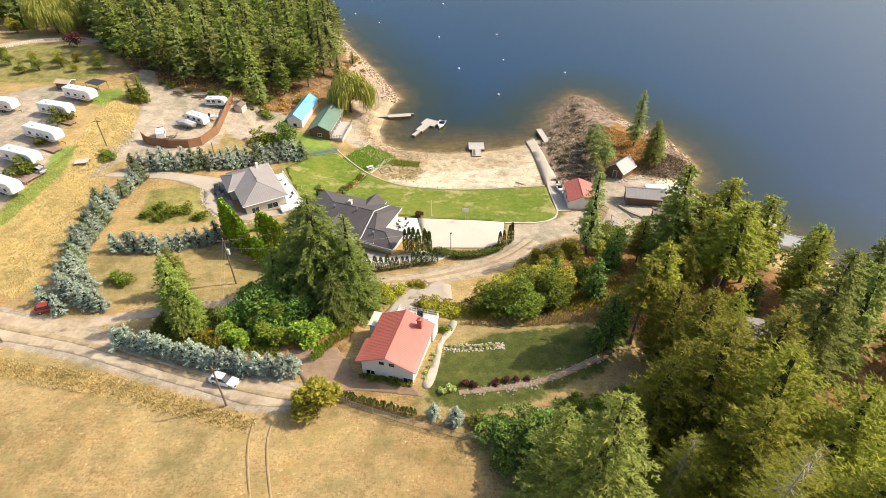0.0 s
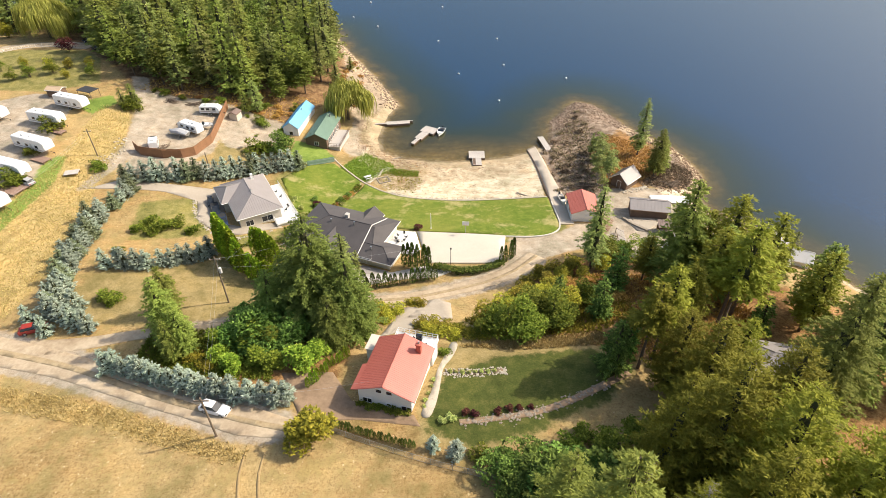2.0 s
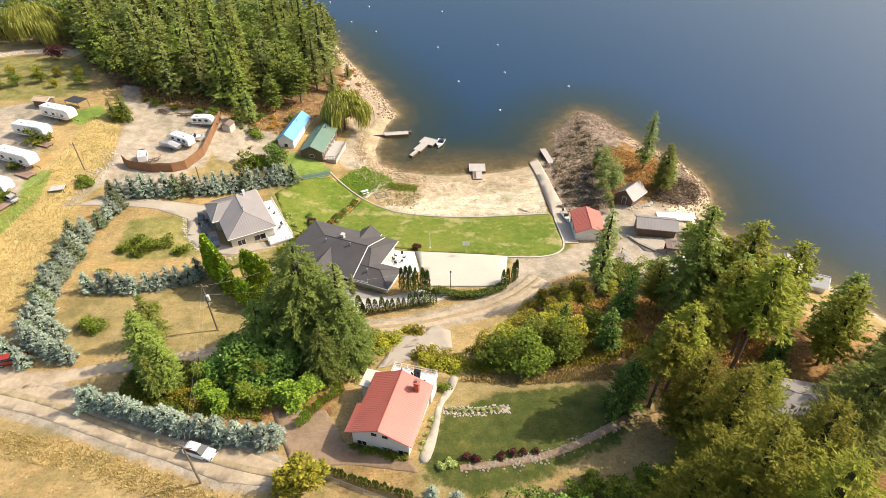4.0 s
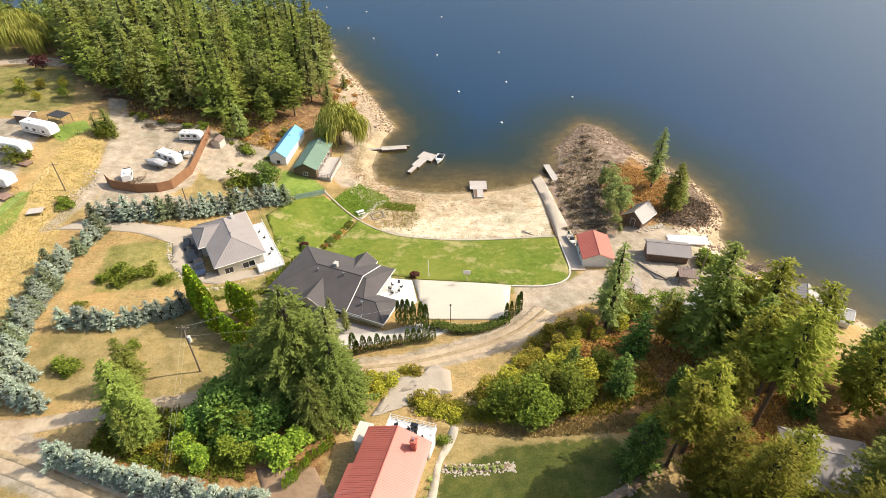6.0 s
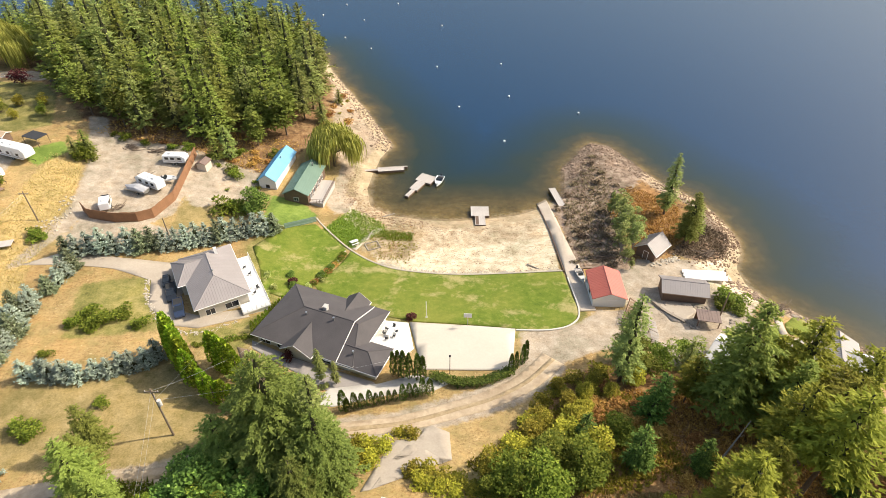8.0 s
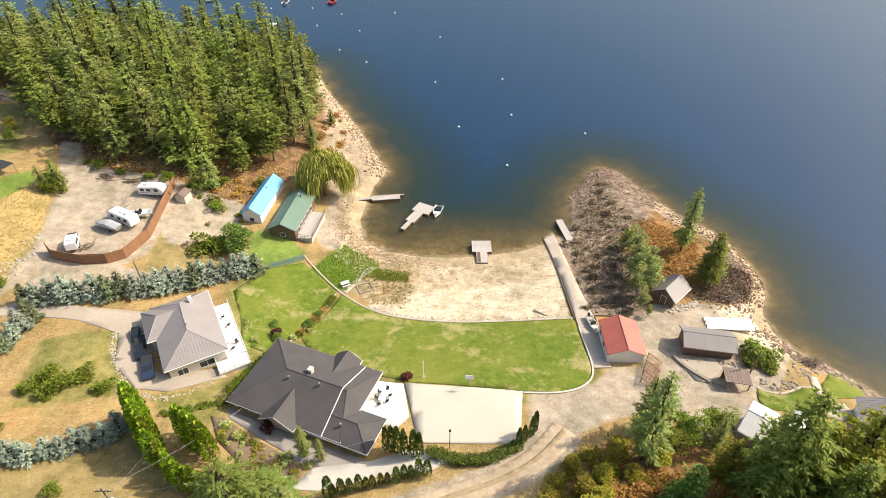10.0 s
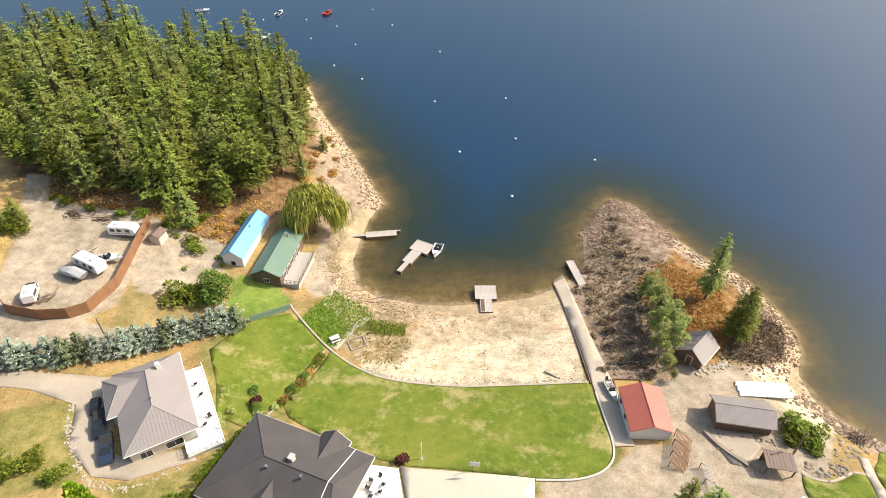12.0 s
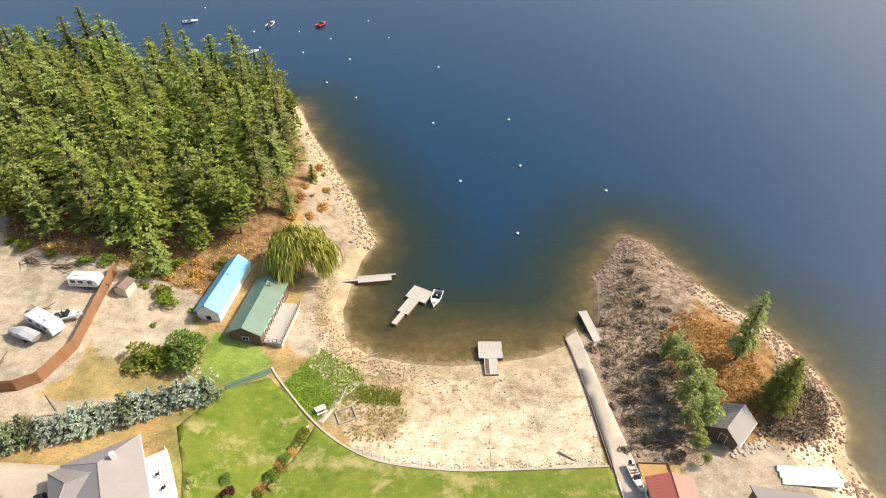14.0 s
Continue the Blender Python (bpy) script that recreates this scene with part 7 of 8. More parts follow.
forest = [(-112, 196), (-98, 180), (-90, 173), (-80, 172.5), (-74, 171.5), (-64, 168.5), (-56, 171), (-46, 175), (-39, 184), (-36.5, 200), (-38.5, 216), (-46, 238), (-56, 258), (-80, 264), (-120, 266), (-150, 258), (-132, 224)]
spots = [p for p in scattered(forest, 5.5, 3, 230) if min((p[0] - a) ** 2 + (p[1] - b) ** 2 for a, b in ((-60, 172), (-72, 176), (-50, 184), (-64, 182), (-44, 180), (-44, 226))) > 10]
plant(firs, [p for k, p in enumerate(spots) if k % 6], "forest firs", 5, 0.7, 1.22)
plant([grove], spots[::6], "forest broadleaves", 8, 0.7, 1.1)
far_wood = scattered([(-140, 232), (-152, 262), (-250, 266), (-260, 234), (-200, 228), (-170, 230)], 7.0, 13, 70)
plant(firs, far_wood[::2], "forest firs", 14, 0.6, 0.95)
plant([grove], far_wood[1::2], "forest broadleaves", 15, 0.6, 0.95)
plant(firs, [(-35.5, 190, 0.45), (-33, 207, 0.3), (-89.3, 160.5, 0.36), (-91, 158, 0.3), (-87.5, 159, 0.26), (-58.5, 163.5, 0.4), (-55.6, 165, 0.5)], "forest firs", 6)

# firs and pines of the eastern wood: place and height of each
def rise(ob, h0, places, group):
    """Copies of a tree of height h0, each at its place with its own height."""
    rng = np.random.default_rng(len(places) + int(h0))
    for x, y, h in places:
        tagged(copy_thing(ob, at(x, y, rng.uniform(0, 360), 0, h / h0)), group=group)


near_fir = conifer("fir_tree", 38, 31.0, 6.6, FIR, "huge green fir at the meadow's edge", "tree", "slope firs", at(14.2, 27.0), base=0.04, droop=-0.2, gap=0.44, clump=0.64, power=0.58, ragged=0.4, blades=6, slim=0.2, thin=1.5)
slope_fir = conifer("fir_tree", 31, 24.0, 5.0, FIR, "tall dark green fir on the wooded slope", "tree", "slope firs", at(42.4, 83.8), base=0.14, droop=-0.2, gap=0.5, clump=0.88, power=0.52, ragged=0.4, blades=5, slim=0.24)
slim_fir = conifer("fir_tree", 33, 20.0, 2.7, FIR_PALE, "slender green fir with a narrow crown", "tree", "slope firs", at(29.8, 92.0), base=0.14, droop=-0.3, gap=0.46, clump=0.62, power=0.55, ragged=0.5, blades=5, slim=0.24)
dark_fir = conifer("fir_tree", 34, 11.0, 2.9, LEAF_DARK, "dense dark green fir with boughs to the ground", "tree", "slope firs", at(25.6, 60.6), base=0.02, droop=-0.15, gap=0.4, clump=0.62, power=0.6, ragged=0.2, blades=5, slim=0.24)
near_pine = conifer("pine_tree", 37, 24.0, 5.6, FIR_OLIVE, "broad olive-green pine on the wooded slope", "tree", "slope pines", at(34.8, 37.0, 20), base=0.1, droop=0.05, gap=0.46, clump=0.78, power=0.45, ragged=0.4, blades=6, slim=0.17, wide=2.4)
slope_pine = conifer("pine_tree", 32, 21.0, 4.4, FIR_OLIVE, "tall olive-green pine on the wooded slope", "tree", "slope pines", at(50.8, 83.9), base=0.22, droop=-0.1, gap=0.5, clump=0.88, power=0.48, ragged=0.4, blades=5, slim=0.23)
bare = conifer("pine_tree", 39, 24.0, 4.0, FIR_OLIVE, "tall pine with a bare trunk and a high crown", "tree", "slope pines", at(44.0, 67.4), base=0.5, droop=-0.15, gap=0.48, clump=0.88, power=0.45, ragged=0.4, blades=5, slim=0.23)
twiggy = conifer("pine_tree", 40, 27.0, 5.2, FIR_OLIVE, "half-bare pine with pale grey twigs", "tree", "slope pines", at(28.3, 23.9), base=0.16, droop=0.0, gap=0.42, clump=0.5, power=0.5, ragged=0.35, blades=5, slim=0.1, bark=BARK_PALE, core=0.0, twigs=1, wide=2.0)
rise(near_fir, 31, [(12.4, 33.4, 21), (47.5, 50.4, 27), (45.0, 21.0, 27), (66.0, 44.0, 24), (60.0, 30.0, 26)], "slope firs")
rise(slope_fir, 24, [(57.6, 56.0, 21), (47.6, 79.4, 17), (62.3, 74.9, 16), (66.0, 66.0, 19), (70.0, 57.0, 20), (72.0, 70.0, 15), (61.5, 62.0, 17), (79, 62, 14), (75, 48, 19)], "slope firs")
rise(slim_fir, 20, [(31.4, 97.6, 13), (57.5, 87.4, 11), (62.5, 84.0, 13), (40.4, 92.8, 9), (68.5, 80.0, 13), (44.6, 89.8, 9)], "slope firs")
rise(dark_fir, 11, [(32.4, 83.6, 10.5), (28.6, 64.2, 8), (27.0, 74.6, 9), (35.2, 73.6, 7), (52.4, 70.4, 8), (20.6, 78.6, 8)], "slope firs")
rise(near_pine, 24, [(31.0, 31.9, 22), (30.6, 41.2, 24), (25.6, 41.0, 18), (34.0, 51.4, 19), (32.4, 56.4, 16), (39.4, 45.2, 21), (40.5, 33.0, 23), (52.0, 37.0, 23), (37.0, 24.0, 25), (40.2, 55.8, 15), (30.0, 47.4, 14)], "slope pines")
rise(slope_pine, 21, [(55.5, 79.1, 19.5), (46.4, 83.6, 18), (51.4, 77.6, 17), (38.6, 87.0, 11), (47.0, 87.6, 11), (59.4, 70.2, 17), (56.0, 85.4, 11)], "slope pines")
rise(bare, 24, [(42.0, 71.2, 20.5), (46.6, 72.2, 19), (49.8, 74.4, 19), (29.6, 60.8, 17.5), (32.4, 62.8, 19), (36.6, 66.0, 17)], "slope pines")
rise(twiggy, 27, [(24.7, 31.7, 18), (21.6, 36.2, 14), (33.0, 27.6, 22)], "slope pines")
for x, y, r, ln in ((34.4, 68.8, 62, 10.0), (38.6, 74.8, 50, 8.0)):
    log = thing("leaning_trunk", at(x, y), "bare pale dead trunk leaning on the slope", "tree trunk", "dead trunks")
    part("stem", tubes(((0, 0, -0.3), (ln * 0.42, ln * 0.3, ln * 0.75), 0.17, 0.05), sides=6), BARK_PALE, log)
    part("snag", tubes(((ln * 0.25, ln * 0.18, ln * 0.45), (ln * 0.25 + 0.7, ln * 0.18, ln * 0.45 + 0.5), 0.05, 0.02), sides=4), BARK_PALE, log)

# firs beside the red-roofed house and in the orchard
big_fir = conifer("fir_tree", 19, 23.5, 8.2, FIR_DEEP, "broad old fir towering over the garden", "tree", "garden firs", at(-21.7, 76.2), base=0.02, gap=0.42, clump=0.72, power=0.52, ragged=0.25, blades=5, slim=0.24)
rise(big_fir, 23.5, [(-15.4, 73.4, 16), (-26.0, 79.4, 15), (-20.6, 81.6, 14.5), (-18.2, 69.6, 11), (-29.0, 75.0, 13)], "garden firs")
rise(slim_fir, 20, [(-16.2, 76.4, 20), (-19.8, 93.2, 8), (-17.2, 92.4, 6)], "garden firs")
rise(slope_fir, 24, [(-44.6, 69.4, 15), (-46.6, 73.2, 11), (-41.6, 67.4, 11), (-48.4, 77.8, 11), (-43.2, 66.0, 9)], "garden firs")
# trees of the rocky point
rise(slim_fir, 20, [(55.2, 146.8, 17.2), (42.2, 147.6, 7)], "trees of the point")
rise(slope_fir, 24, [(56.4, 135.4, 14), (58.2, 137.2, 11)], "trees of the point")
birch = broadleaf("birch_tree", 61, 9.6, 1.9, BIRCH, "slender grey-green birch on the rocky point", "tree", "trees of the point", at(41.4, 135.5, 0, 0, 1.15), 14, 1300, 0.3, 0.18, BARK_PALE)
plant([birch], [(42.8, 139.8, 1.0), (43.2, 143.8, 0.85), (40.4, 131.0, 0.85), (43.4, 132.0, 0.95), (40.6, 127.6, 0.6), (43.8, 147.4, 0.7), (41.2, 125.4, 0.35), (44.6, 136.4, 0.9)], "trees of the point", 15)

# blue spruce hedges
blues = [conifer("blue_spruce", 41 + k, 5.0, 1.75 + 0.1 * k, (SPRUCE, SPRUCE, SPRUCE_GREEN)[k], "silvery blue spruce in a planted row", "tree", "spruce rows", at(*xy, 50 * k), base=0.02, droop=-0.08, gap=0.32, clump=0.42, power=0.7, blades=6, ragged=0.08, slim=0.26, wide=1.9, lay=0.45, core=0.45, thin=1.7)
         for k, xy in enumerate(((-53, 63.6), (-73.6, 93.5), (-76.6, 123.2)))]
low_row = row([(-51.5, 63.6), (-43, 60.6), (-35, 58.4), (-28, 56.8), (-21, 55.8)], 2.0, 0.25, 1)
plant(blues[:2], low_row, "spruce rows", 21, 0.8, 1.05)
plant(blues, row([(-70.5, 79), (-73.4, 92), (-75.4, 107), (-73, 121)], 2.3, 0.4, 2) + row([(-72.6, 84), (-75.8, 100), (-77, 110)], 3.0, 0.5, 3), "spruce rows", 22, 0.85, 1.15)
plant(blues[:2], [(-72.4, 75.2, 0.9), (-69.5, 77, 1.2), (-66.8, 75.8, 1.15), (-64, 74.3, 1.1), (-61.3, 73.5, 1.0), (-68.2, 72.6, 0.9), (-70, 81, 1.2), (-66, 79, 1.0)], "spruce rows", 23)
plant(blues[:2], row([(-66.5, 91.2), (-58, 91.2), (-50.5, 93.8), (-46.6, 98.5)], 2.1, 0.3, 4), "spruce rows", 24, 0.85, 1.05)
plant(blues, row([(-74.5, 123.6), (-65, 125.2), (-56.5, 128.7), (-47.5, 133.1), (-36, 138.3)], 2.15, 0.2, 5), "spruce rows", 25, 1.05, 1.28)
plant(blues[:2], [(1.8, 46.2, 0.75), (-1.2, 47.4, 0.6)], "spruce rows", 26)

# columnar cedars
ced = [column_cedar("cedar", 51 + k, 5.0, 0.85, (CEDAR, CEDAR_DARK)[k], "bright green columnar cedar in a row" if k == 0 else "dark green columnar cedar in a row", "tree", "cedar rows", at(*xy)) for k, xy in enumerate(((-46.6, 99.6), (-15.2, 87.0)))]
plant([ced[0]], row([(-46, 98.7), (-42.7, 94.6), (-39.2, 90.6)], 1.05, 0.12, 7), "cedar rows", 31, 1.65, 1.95)
plant([ced[0]], row([(-39.2, 90.6), (-35.3, 87.7), (-31.5, 86.7), (-28.9, 86.7)], 1.0, 0.12, 57), "cedar rows", 37, 1.05, 1.35)
plant([ced[0]], row([(-37.8, 96.2), (-34.8, 93.8), (-32.3, 91.8)], 1.15, 0.12, 8), "cedar rows", 38, 1.45, 1.75)
plant([ced[0]], row([(-29.3, 115.2), (-34.6, 103.6)], 1.0, 0.08, 9), "cedar rows", 32, 0.46, 0.58)
plant([ced[1]], row([(-14.4, 86.9), (-7, 89.2), (-0.4, 90.8)], 1.15, 0.15, 10), "cedar rows", 33, 0.55, 0.85)
slim_cedar = column_cedar("cedar", 55, 6.4, 0.62, CEDAR_DARK, "tall slim dark green cedar by the court", "tree", "court cedars", at(-6.9, 94.3), 420, 0.34)
plant([slim_cedar], [(-7.8, 94.6, 0.9), (-6.0, 94.0, 1.05), (-5.0, 93.7, 1.0), (-3.6, 93.4, 1.05), (-2.7, 93.4, 0.95), (12.2, 95.0, 0.75), (13.1, 95.6, 0.72), (14.4, 96.8, 0.8), (15.0, 97.6, 0.82)], "court cedars", 34)
plant([ced[1]], row([(-15.6, 51.6), (-9.5, 49.4), (-3.4, 47.4)], 0.5, 0.06, 11), "garden cedars", 35, 0.28, 0.42)
plant([ced[0]], row([(-20.2, 58.8), (-17.6, 62.8), (-14.6, 66.8)], 0.8, 0.12, 12), "cedar rows", 36, 0.42, 0.58)

# clipped hedge by the court
hedge = thing("hedge", at(5, 93.4), "clipped dark green hedge curving along the road", "hedge")
rng = np.random.default_rng(77)
line = np.array(smooth_outline([(-1.2, 93.9), (3.5, 92.4), (8, 92.8), (12.2, 94.8)], 10, False))
chunks = []
for k in range(1500):
    q = rng.uniform(0, len(line) - 1)
    c = np.array((np.interp(q, range(len(line)), line[:, 0]), np.interp(q, range(len(line)), line[:, 1]))) + rng.uniform(-0.8, 0.8, 2)
    z = float(T(*c)) + rng.uniform(0.75, 1.1) if rng.random() < 0.7 else float(T(*c)) + rng.uniform(0.1, 1.0)
    a = rng.uniform(0, math.tau)
    chunks.append(clump_fan(rng, np.array((c[0] - 5, c[1] - 93.4, z - float(T(5, 93.4)))), np.array((math.cos(a), math.sin(a), 0)), 0.36, 0.35, 2))
raw("foliage", *crown_mesh(chunks), CEDAR_DARK, hedge)
part("stems", tubes(*[((float(p[0]) - 5, float(p[1]) - 93.4, -0.5 + float(T(*p)) - float(T(5, 93.4))), (float(p[0]) - 5, float(p[1]) - 93.4, 0.7 + float(T(*p)) - float(T(5, 93.4))), 0.05, 0.03) for p in line[::3]], sides=5), BARK, hedge)

# broad trees, bushes and shrubs
tree_low = broadleaf("maple_tree", 71, 7.0, 3.3, LEAF_YELLOW, "round yellow-green tree at the field's corner", "tree", "", at(-17.6, 49.0), 14, 1500, 0.5, 0.12)
bush = broadleaf("bush", 72, 3.2, 2.2, LEAF, "rounded green bush in dry grass", "bush", "garden bushes", at(-62.2, 103.6), 10, 440, 0.42, 0.05, stems=4)
shrub = broadleaf("bush", 70, 1.3, 0.95, LEAF, "small green shrub on dry ground", "bush", "small shrubs", at(-22, 131), 7, 110, 0.34, 0.02, stems=2)
shrub_y = broadleaf("bush", 69, 1.1, 0.95, LEAF_YELLOW, "small yellowing shrub on dry ground", "bush", "small shrubs", at(-33, 178), 7, 100, 0.34, 0.02, stems=2)
shrub_o = broadleaf("bush", 68, 1.1, 1.1, LEAF_DRY, "small grey-brown dry shrub on stony ground", "bush", "small shrubs", at(33, 140), 7, 100, 0.34, 0.02, stems=2)
bush_y = broadleaf("bush", 73, 2.2, 1.9, LEAF_YELLOW, "low yellowing shrub beside the road", "bush", "yellow shrubs", at(-10.3, 79.6), 10, 460, 0.34, 0.02, stems=4)
bush_r = broadleaf("bush", 74, 1.8, 1.0, LEAF_RED, "small dark red shrub by the house", "bush", "red shrubs", at(-5.4, 108.8), 8, 300, 0.28, 0.1, stems=3)
bush_b = broadleaf("bush", 75, 4.6, 2.4, LEAF_BRIGHT, "bright lime-green tree beside the firs", "bush", "bright trees", at(-22.5, 63.4), 12, 800, 0.5, 0.08, stems=3)
bush_f = broadleaf("bush", 76, 1.2, 0.9, FLOWER, "small shrub with pale yellow blossom", "bush", "blossom shrubs", at(-36.2, 121.8), 8, 260, 0.24, 0.02, stems=3)
bush_o = broadleaf("bush", 77, 1.6, 1.8, LEAF_RUST, "rust-brown dried shrub on the slope", "bush", "rust shrubs", at(24, 84), 9, 360, 0.34, 0.02, stems=4)
wild = broadleaf("wild_tree", 78, 9.0, 3.6, LEAF, "tangled green deciduous tree on the slope", "tree", "slope thicket", at(10.4, 72.4), 16, 1500, 0.42, 0.1, stems=3)
wild_y = broadleaf("wild_tree", 79, 6.5, 3.0, LEAF_YELLOW, "yellow-green wild tree on the slope", "tree", "slope thicket", at(17.6, 79), 15, 1350, 0.4, 0.1, stems=3)
plant([bush], [(-64, 106, 1.0), (-60.2, 105.4, 1.05), (-58.5, 107.2, 0.85), (-65.5, 103.6, 0.8), (-54.4, 104.8, 0.85), (-51.0, 143.6, 1.5), (-48.0, 144.0, 1.3), (-52.4, 157.7, 1.0), (-54, 160, 0.8),
               (-52.7, 86.4, 0.6), (-61.7, 81.4, 0.95), (-60, 80.4, 0.75), (-84.5, 127, 0.9), (-86, 128.5, 0.7), 
               (57.6, 114.6, 1.25), (59.2, 113.0, 1.1), (56, 112.8, 0.9), (58, 110.6, 0.7), (0.4, 66, 0.5), (5.0, 46, 0.7), (16.5, 47, 0.9), (19, 48.6, 0.8),
               (-66.5, 96, 0.6), (-55, 92.8, 0.4)], "garden bushes", 41)
plant([bush_y], [(-8.2, 79.2, 0.95), (-11.8, 77.6, 1.05), (-9.8, 76.6, 0.95), (-12.5, 80, 0.9), (-5.8, 82.3, 0.7), (-4, 82, 0.75), (-3.6, 74.8, 0.9), (-1.6, 74.6, 0.95), (0.6, 73.6, 0.95), (2.6, 73, 0.9), (4.6, 71.6, 0.9), (-2.4, 72.8, 0.9), (-0.2, 71.8, 0.9), (2.2, 70.6, 0.8), (6.6, 71, 0.9),
                 (15.5, 86, 1.1), (13.8, 83.6, 1.1), (17, 88.5, 0.9), (19.5, 90.5, 1.0), (22.5, 92.5, 1.0), (24.5, 90, 1.1), (27, 94, 1.2), (30, 66, 0.8), (33, 60, 0.9), (36.5, 60, 0.9), (-40, 66, 0.9), (-37.5, 64, 0.8), (-44, 66.4, 0.8)], "yellow shrubs", 42)
plant([bush_r], [(-26.4, 98.0, 1.1), (-30.6, 120.4, 1.0), (3.3, 53.2, 0.6), (4.6, 52.8, 0.62), (7.9, 53.2, 0.6), (9.5, 53.7, 0.6), (11.0, 53.8, 0.5), (12.6, 53.9, 0.45)], "red shrubs", 43)
plant([bush_b], [(-26.5, 63.2, 0.75), (-20, 65.4, 0.85), (-29, 64.4, 0.8), (-33.2, 63.2, 0.75), (-36, 65.4, 0.7)], "bright trees", 44)
plant([bush_f], [(-33.8, 118.2, 1.0), (-34.6, 115.4, 1.1), (-29.6, 118.0, 0.9), (-33, 98.4, 1.0), (-30.5, 96.4, 1.1), (-22.5, 93.4, 1.0), (-19, 91.8, 0.9), (-27.2, 119.6, 0.9), (-24.6, 121.8, 0.7), (0.2, 51.8, 0.8), (1.4, 52.2, 0.9)], "blossom shrubs", 45)
plant([shrub], row([(-34.6, 102.9), (-39.4, 101.2), (-44.0, 99.9)], 0.9, 0.08, 93), "low hedge shrubs", 94, 0.65, 0.85)
plant([bush_f], row([(1.2, 61.2), (9, 61.3)], 0.95, 0.1, 46) + row([(-2.6, 54.5), (-0.9, 61)], 1.3, 0.1, 47), "blossom shrubs", 46, 0.35, 0.5)
plant([shrub], row([(-11.8, 55.2), (-4.4, 52.9)], 0.9, 0.15, 48) + row([(-22, 132), (-27, 119)], 1.6, 0.25, 49), "garden bushes", 47, 0.6, 0.9)
plant([bush_o], [(-26.2, 121.4, 0.55), (-24.4, 125.6, 0.6), (-23.2, 128.4, 0.55), (-22.2, 131.4, 0.45), (25, 87, 1.1), (27.5, 86, 1.1), (29, 83, 1.1), (31, 85.5, 1.0), (32, 80, 1.0), (22, 80.5, 1.0), (34.5, 83, 0.9), (37, 78, 0.9), (27, 90.5, 0.9), (33, 71.5, 0.7), (37.5, 68, 0.8), (46, 140, 0.5), (50.5, 141, 0.5), (48, 149, 0.55), (46.5, 155, 0.45), (44, 66, 0.7), (41, 63, 0.6), (-50, 164, 0.8), (-46, 166, 0.7)], "rust shrubs", 48)
plant([wild], [(13.4, 70.8, 1.0), (15.6, 74.4, 1.05), (19.2, 73.4, 0.95), (6.8, 70.8, 0.55), (34, 93, 0.75), (38.6, 96.5, 0.75), (35.6, 98.8, 0.6), (43.5, 97.5, 0.7), (25.5, 79.5, 0.7),
               (-31, 68.8, 0.75), (-27.5, 68.2, 0.7), (-36.5, 68, 0.62), (-20.4, 69, 0.55), (18.5, 38, 0.8), (22, 46, 0.7), (16, 42, 0.6), (26, 48, 0.65)], "slope thicket", 49)
plant([wild_y], [(7.6, 74.8, 0.95), (10.8, 77.2, 0.95), (22.4, 76.4, 0.95), (13.4, 80.6, 0.8), (20.4, 82, 0.85), (16.2, 82.8, 0.65), (20, 87, 0.6), (23.6, 88.6, 0.55), (25.6, 91.4, 0.5), (22.2, 84.6, 0.6), (19, 91, 0.45), (27.6, 88.4, 0.5), (32, 91, 0.65), (42, 94.5, 0.6), (36, 74.5, 0.55), (28.5, 67.5, 0.5), (40, 52, 0.6), (34, 46, 0.6)], "slope thicket", 50)

shade_tree = broadleaf("shade_tree", 85, 7.5, 3.6, LEAF_DARK, "dense dark green tree at the garden's lower edge", "tree", "lower garden trees", at(10.6, 44.0), 18, 1700, 0.4, 0.04, stems=3)
plant([shade_tree], [(-25.4, 123.6, 0.26), (-23.8, 127, 0.24), (-30.0, 119.0, 0.28), (-31.4, 122.6, 0.26), (-28.8, 117.2, 0.24), (7.2, 43.4, 0.8), (16.4, 39.8, 1.6), (13.6, 41.4, 1.2), (9.4, 39.4, 0.8), (16.8, 43.6, 0.75), (14.6, 36.6, 0.95), (20.4, 44.2, 0.7), (19.4, 39.4, 0.85), (-28.4, 70.6, 1.5), (-31.6, 73.2, 1.2), (-25.6, 68.4, 1.1), (-34.4, 70.4, 0.95)], "lower garden trees", 90)

# trees round the campground
plant([wild, wild_y], [(-164, 223, 1.0), (-172, 222, 1.0), (-168, 232, 1.1), (-139.5, 181, 0.6), (-134, 185, 0.55), (-127.8, 176.6, 0.6), (-122.2, 179.6, 0.65), (-132, 174.5, 0.55), (-118.5, 183.2, 0.6), (-146, 187, 0.65), (-126, 184, 0.55), (-116, 176, 0.5), (-152, 182, 0.6), (-140, 173, 0.5),
                       (-112, 184, 0.6), (-109, 178, 0.5)], "campground trees", 7)
plant([bush], [(-103.2, 143.0, 1.5), (-102.4, 130.6, 0.9), (-100.4, 118.2, 1.5), (-99.2, 119.4, 1.2), (-89.4, 158.4, 1.3), (-87.6, 157.6, 1.1), (-90.6, 160, 1.2)], "campground bushes", 18)
broadleaf("plum_tree", 83, 6.4, 3.4, LEAF_RED, "dark red-leaved plum tree beside the dirt road", "tree", "", at(-128.3, 201), 14, 700, 0.5, 0.15)
willow("willow_tree", 81, 11.5, 6.2, at(-29.2, 169.8), "weeping willow with hanging yellow-green branches by the beach")
willow("willow_tree", 82, 13.5, 9.0, at(-147, 222), "broad weeping willow at the campground's far end")

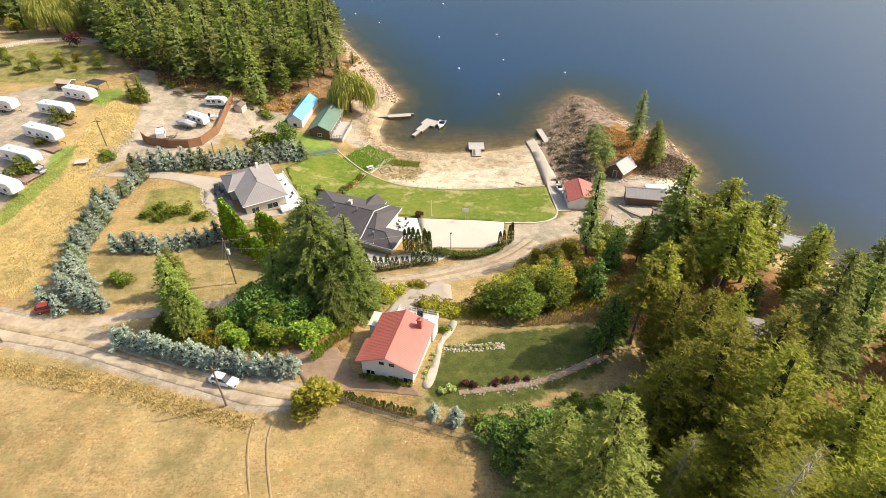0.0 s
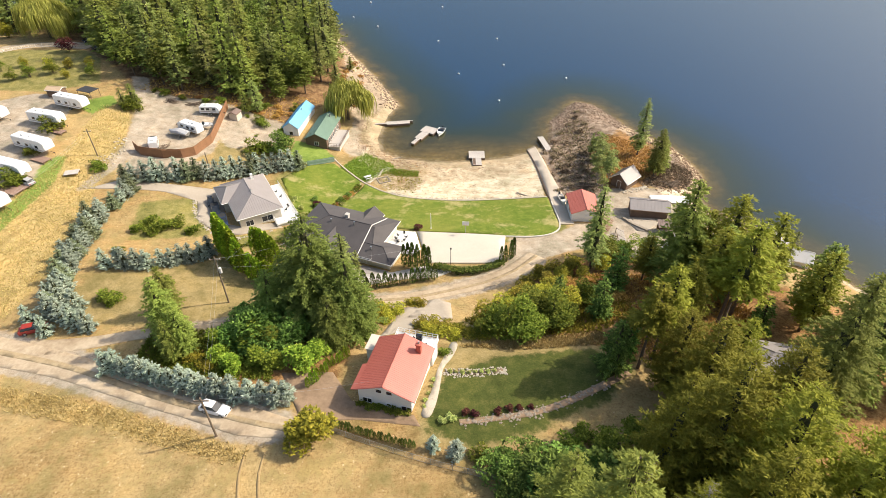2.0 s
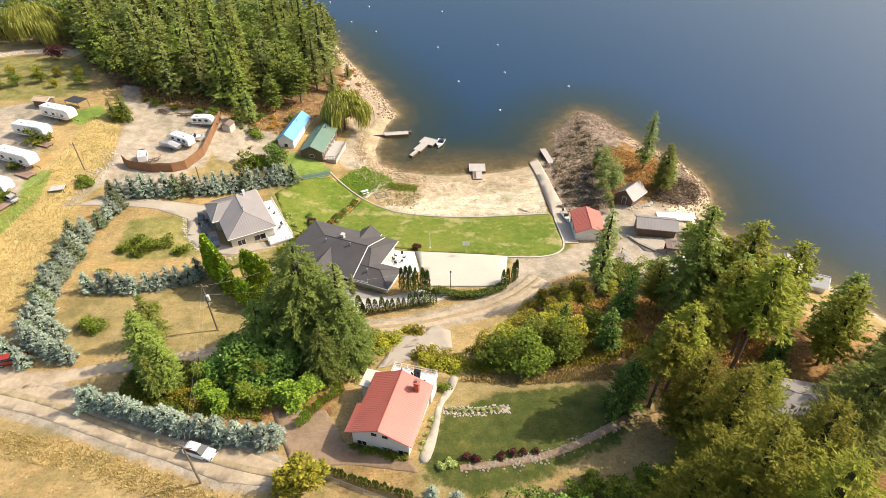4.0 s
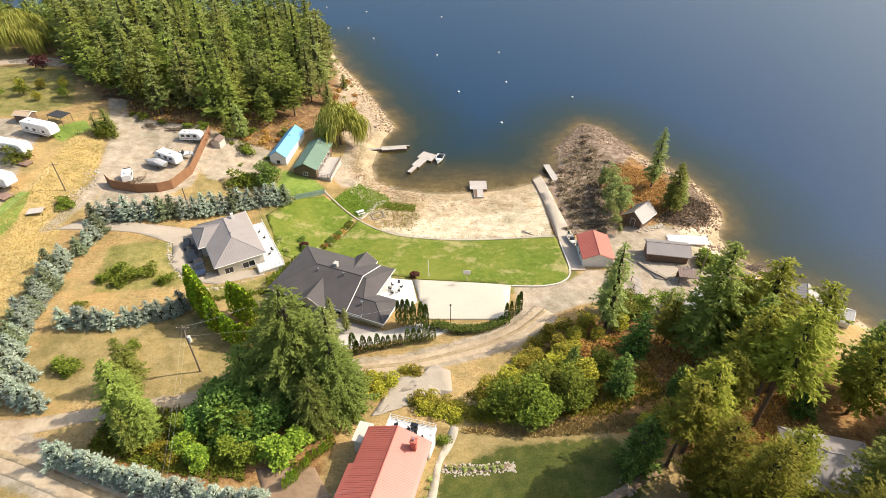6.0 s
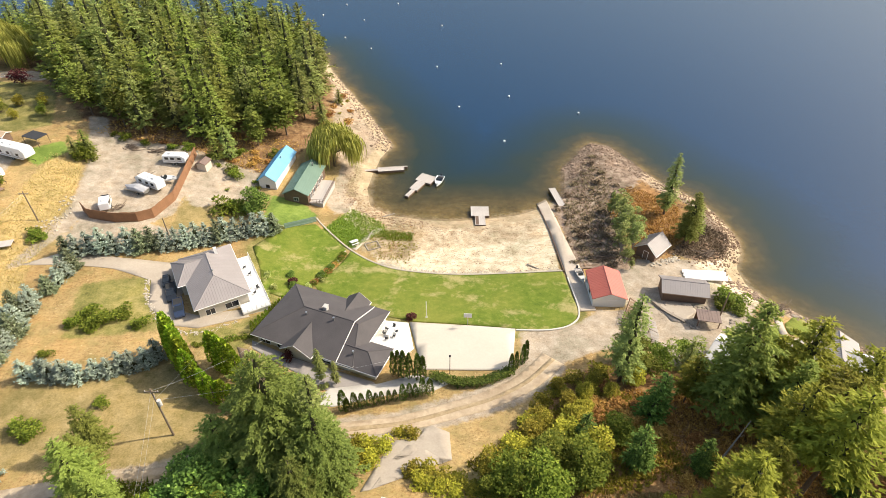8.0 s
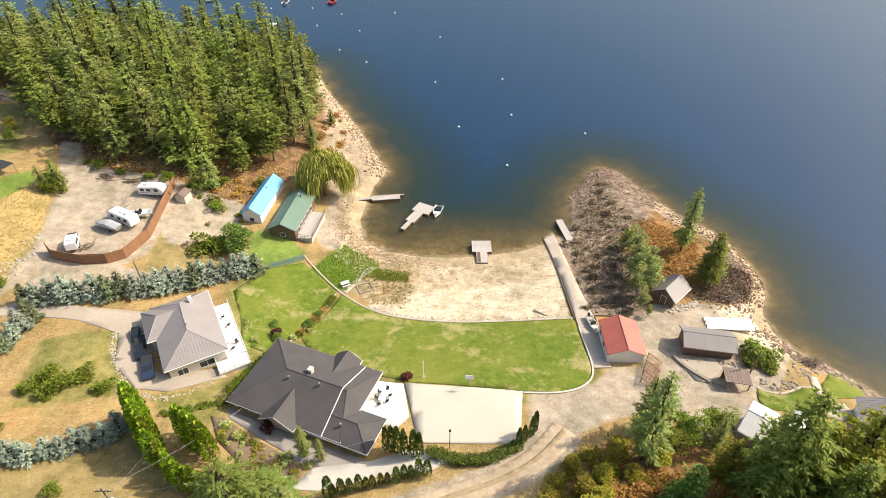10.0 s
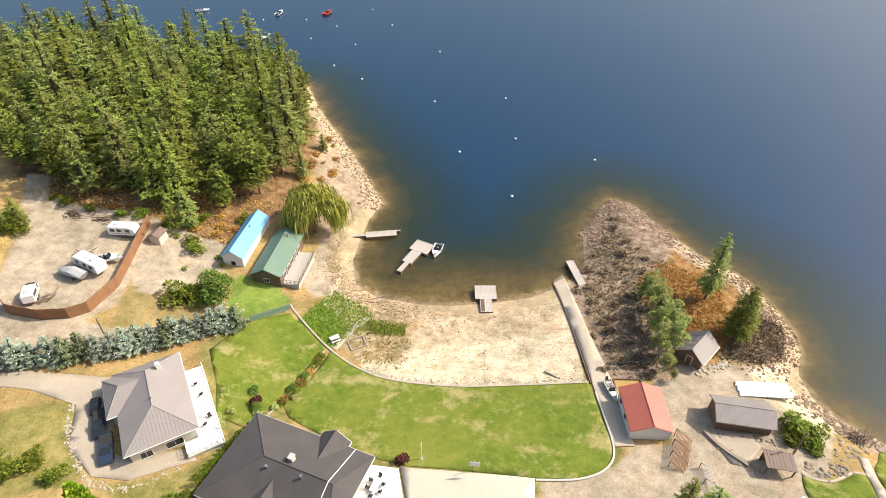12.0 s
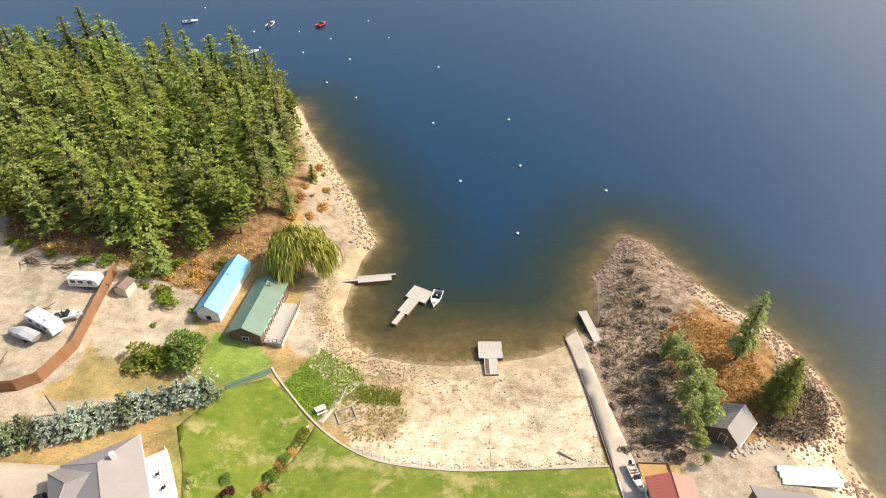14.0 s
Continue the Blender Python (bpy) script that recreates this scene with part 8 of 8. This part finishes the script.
# shrub weeds of the beach corner and tall grass, past counting
def tufts(name, outline, n, size, mat, label, category, seed, up=1.4, blades=3, slim=0.2):
    rng = np.random.default_rng(seed)
    xs, ys = [p[0] for p in outline], [p[1] for p in outline]
    x, y = rng.uniform(min(xs), max(xs), n * 3), rng.uniform(min(ys), max(ys), n * 3)
    keep = polygon_mask(x, y, outline, 1.5) > rng.random(n * 3)
    x, y = x[keep][:n], y[keep][:n]
    z = T(x, y)
    chunks = []
    for a, b, c in zip(x, y, z):
        t = rng.uniform(0, math.tau)
        chunks.append(clump_fan(rng, np.array((a, b, c)), np.array((math.cos(t), math.sin(t), 0)), size * rng.uniform(0.6, 1.4), up, blades))
    return tagged(raw(name, *crown_mesh(chunks, slim, seed, True), mat), label, category, kind="stuff")


plant([shrub, bush_f, shrub_y], scattered([(-21, 88.5), (-19.5, 90.4), (-27.4, 95.2), (-34.5, 99.4), (-33, 96), (-27, 90.6)], 1.3, 60, 40), "bed shrubs", 51, 0.4, 0.9)
plant([shrub_o], scattered([(29.5, 127), (29.5, 150), (36, 166), (44, 178), (47, 160), (40, 140), (38, 126)], 3.2, 61, 34), "point scrub", 52, 0.5, 1.4)
plant([bush, bush_o], scattered([(-88, 170), (-74, 168.5), (-64, 166), (-56, 167.5), (-46, 172), (-43, 170), (-55, 162), (-64, 163.5), (-76, 166)], 3.4, 65, 26), "forest edge bushes", 56, 0.5, 1.0)
plant([shrub_y, shrub], [(-47, 156.5, 1.2), (-46, 154, 0.9), (-57.5, 161, 1.0), (-53, 152, 0.7)], "yard scrub", 53)
broadleaf("round_tree", 84, 5.4, 2.9, LEAF_DARK, "dense dark green round tree by the sheds", "tree", "", at(-43.6, 145.1, 0, 0, 1.35), 12, 1100, 0.42, 0.08)
plant([bush_o, shrub_y], scattered([(-33, 178), (-36, 196), (-34, 216), (-30, 214), (-27, 196), (-28, 178)], 3.4, 63, 14), "shore scrub", 54, 0.5, 1.1)
tufts("weed_patch", GREEN_AREAS[0], 4600, 0.3, LEAF_BRIGHT, "dense bright green weeds behind the beach", "weeds", 1, 1.0)
tufts("weed_strip", [(-15, 139), (-13, 142.4), (-6.5, 141), (-6.2, 138.6), (-11, 137.8)], 1500, 0.28, LEAF_BRIGHT, "patchy green weeds along the sandy path", "weeds", 14, 1.0)
tufts("beach_grass", [(-17, 139), (-10, 142), (-5, 136), (-8, 129), (-15, 131)], 420, 0.32, LEAF_YELLOW, "sparse yellow-green grass on the sand", "grass", 2, 0.9)
tufts("golden_grass", GOLD_AREAS[0], 15000, 0.34, STRAW, "tall golden dry grass on the western bank", "grass", 3, slim=0.09)
tufts("roadside_grass", GOLD_AREAS[1], 8000, 0.42, STRAW, "tall dry straw along the field's edge", "grass", 4, slim=0.1)
tufts("slope_grass", [(8, 69), (3, 68.4), (16, 66.6), (28, 67.4), (30, 70), (16, 69.4)], 2600, 0.42, STRAW, "dry reddish straw along the garden's edge", "grass", 5)
tufts("garden_weeds", [(-50, 72), (-40, 73), (-26, 68), (-26, 60), (-40, 62.5), (-50, 66)], 4200, 0.6, LEAF, "green undergrowth below the garden firs", "weeds", 6, 0.9)
tufts("thicket_weeds", [(4, 76), (14, 84), (24, 90), (32, 88), (34, 74), (24, 70), (10, 70)], 6000, 0.55, LEAF_YELLOW, "yellowing undergrowth of the slope thicket", "weeds", 7, 0.9)
tufts("rust_bracken", [(22, 82), (30, 90), (44, 88), (56, 74), (48, 60), (34, 60), (30, 72)], 6000, 0.5, LEAF_RUST, "rust-red bracken under the pines", "weeds", 8, 0.9)
tufts("point_bracken", [(44, 134), (42, 152), (50, 160), (60, 152), (58, 138), (52, 133)], 3600, 0.42, LEAF_RUST, "rust-brown bracken on the rocky point", "weeds", 9, 0.9)
tufts("shore_weeds", [(-24, 158), (-18, 156), (-10, 150), (-4, 146), (-6, 138), (-9, 130), (-14, 131), (-13, 142), (-22, 152)], 350, 0.28, LEAF_RUST, "dry brown weeds in the beach corner", "weeds", 10, 0.8)
tufts("point_scrub", [(31, 128), (31, 150), (36, 164), (42, 176), (46, 162), (43, 146), (41, 128)], 1900, 0.5, LEAF_DRY, "grey-brown dry scrub over the rocky point", "weeds", 11, 0.7)
tufts("point_bank", [(52, 131), (57, 129.5), (65, 132), (69, 140), (64, 143), (58, 136)], 1800, 0.5, LEAF_DRY, "tangled brown roots and bracken on the bank", "weeds", 12, 0.7)
tufts("forest_litter", [(-92, 170), (-74, 168), (-58, 164), (-45, 160), (-38, 176), (-50, 178), (-90, 178)], 1700, 0.45, LEAF_RUST, "rusty undergrowth at the forest's edge", "weeds", 13, 0.8)
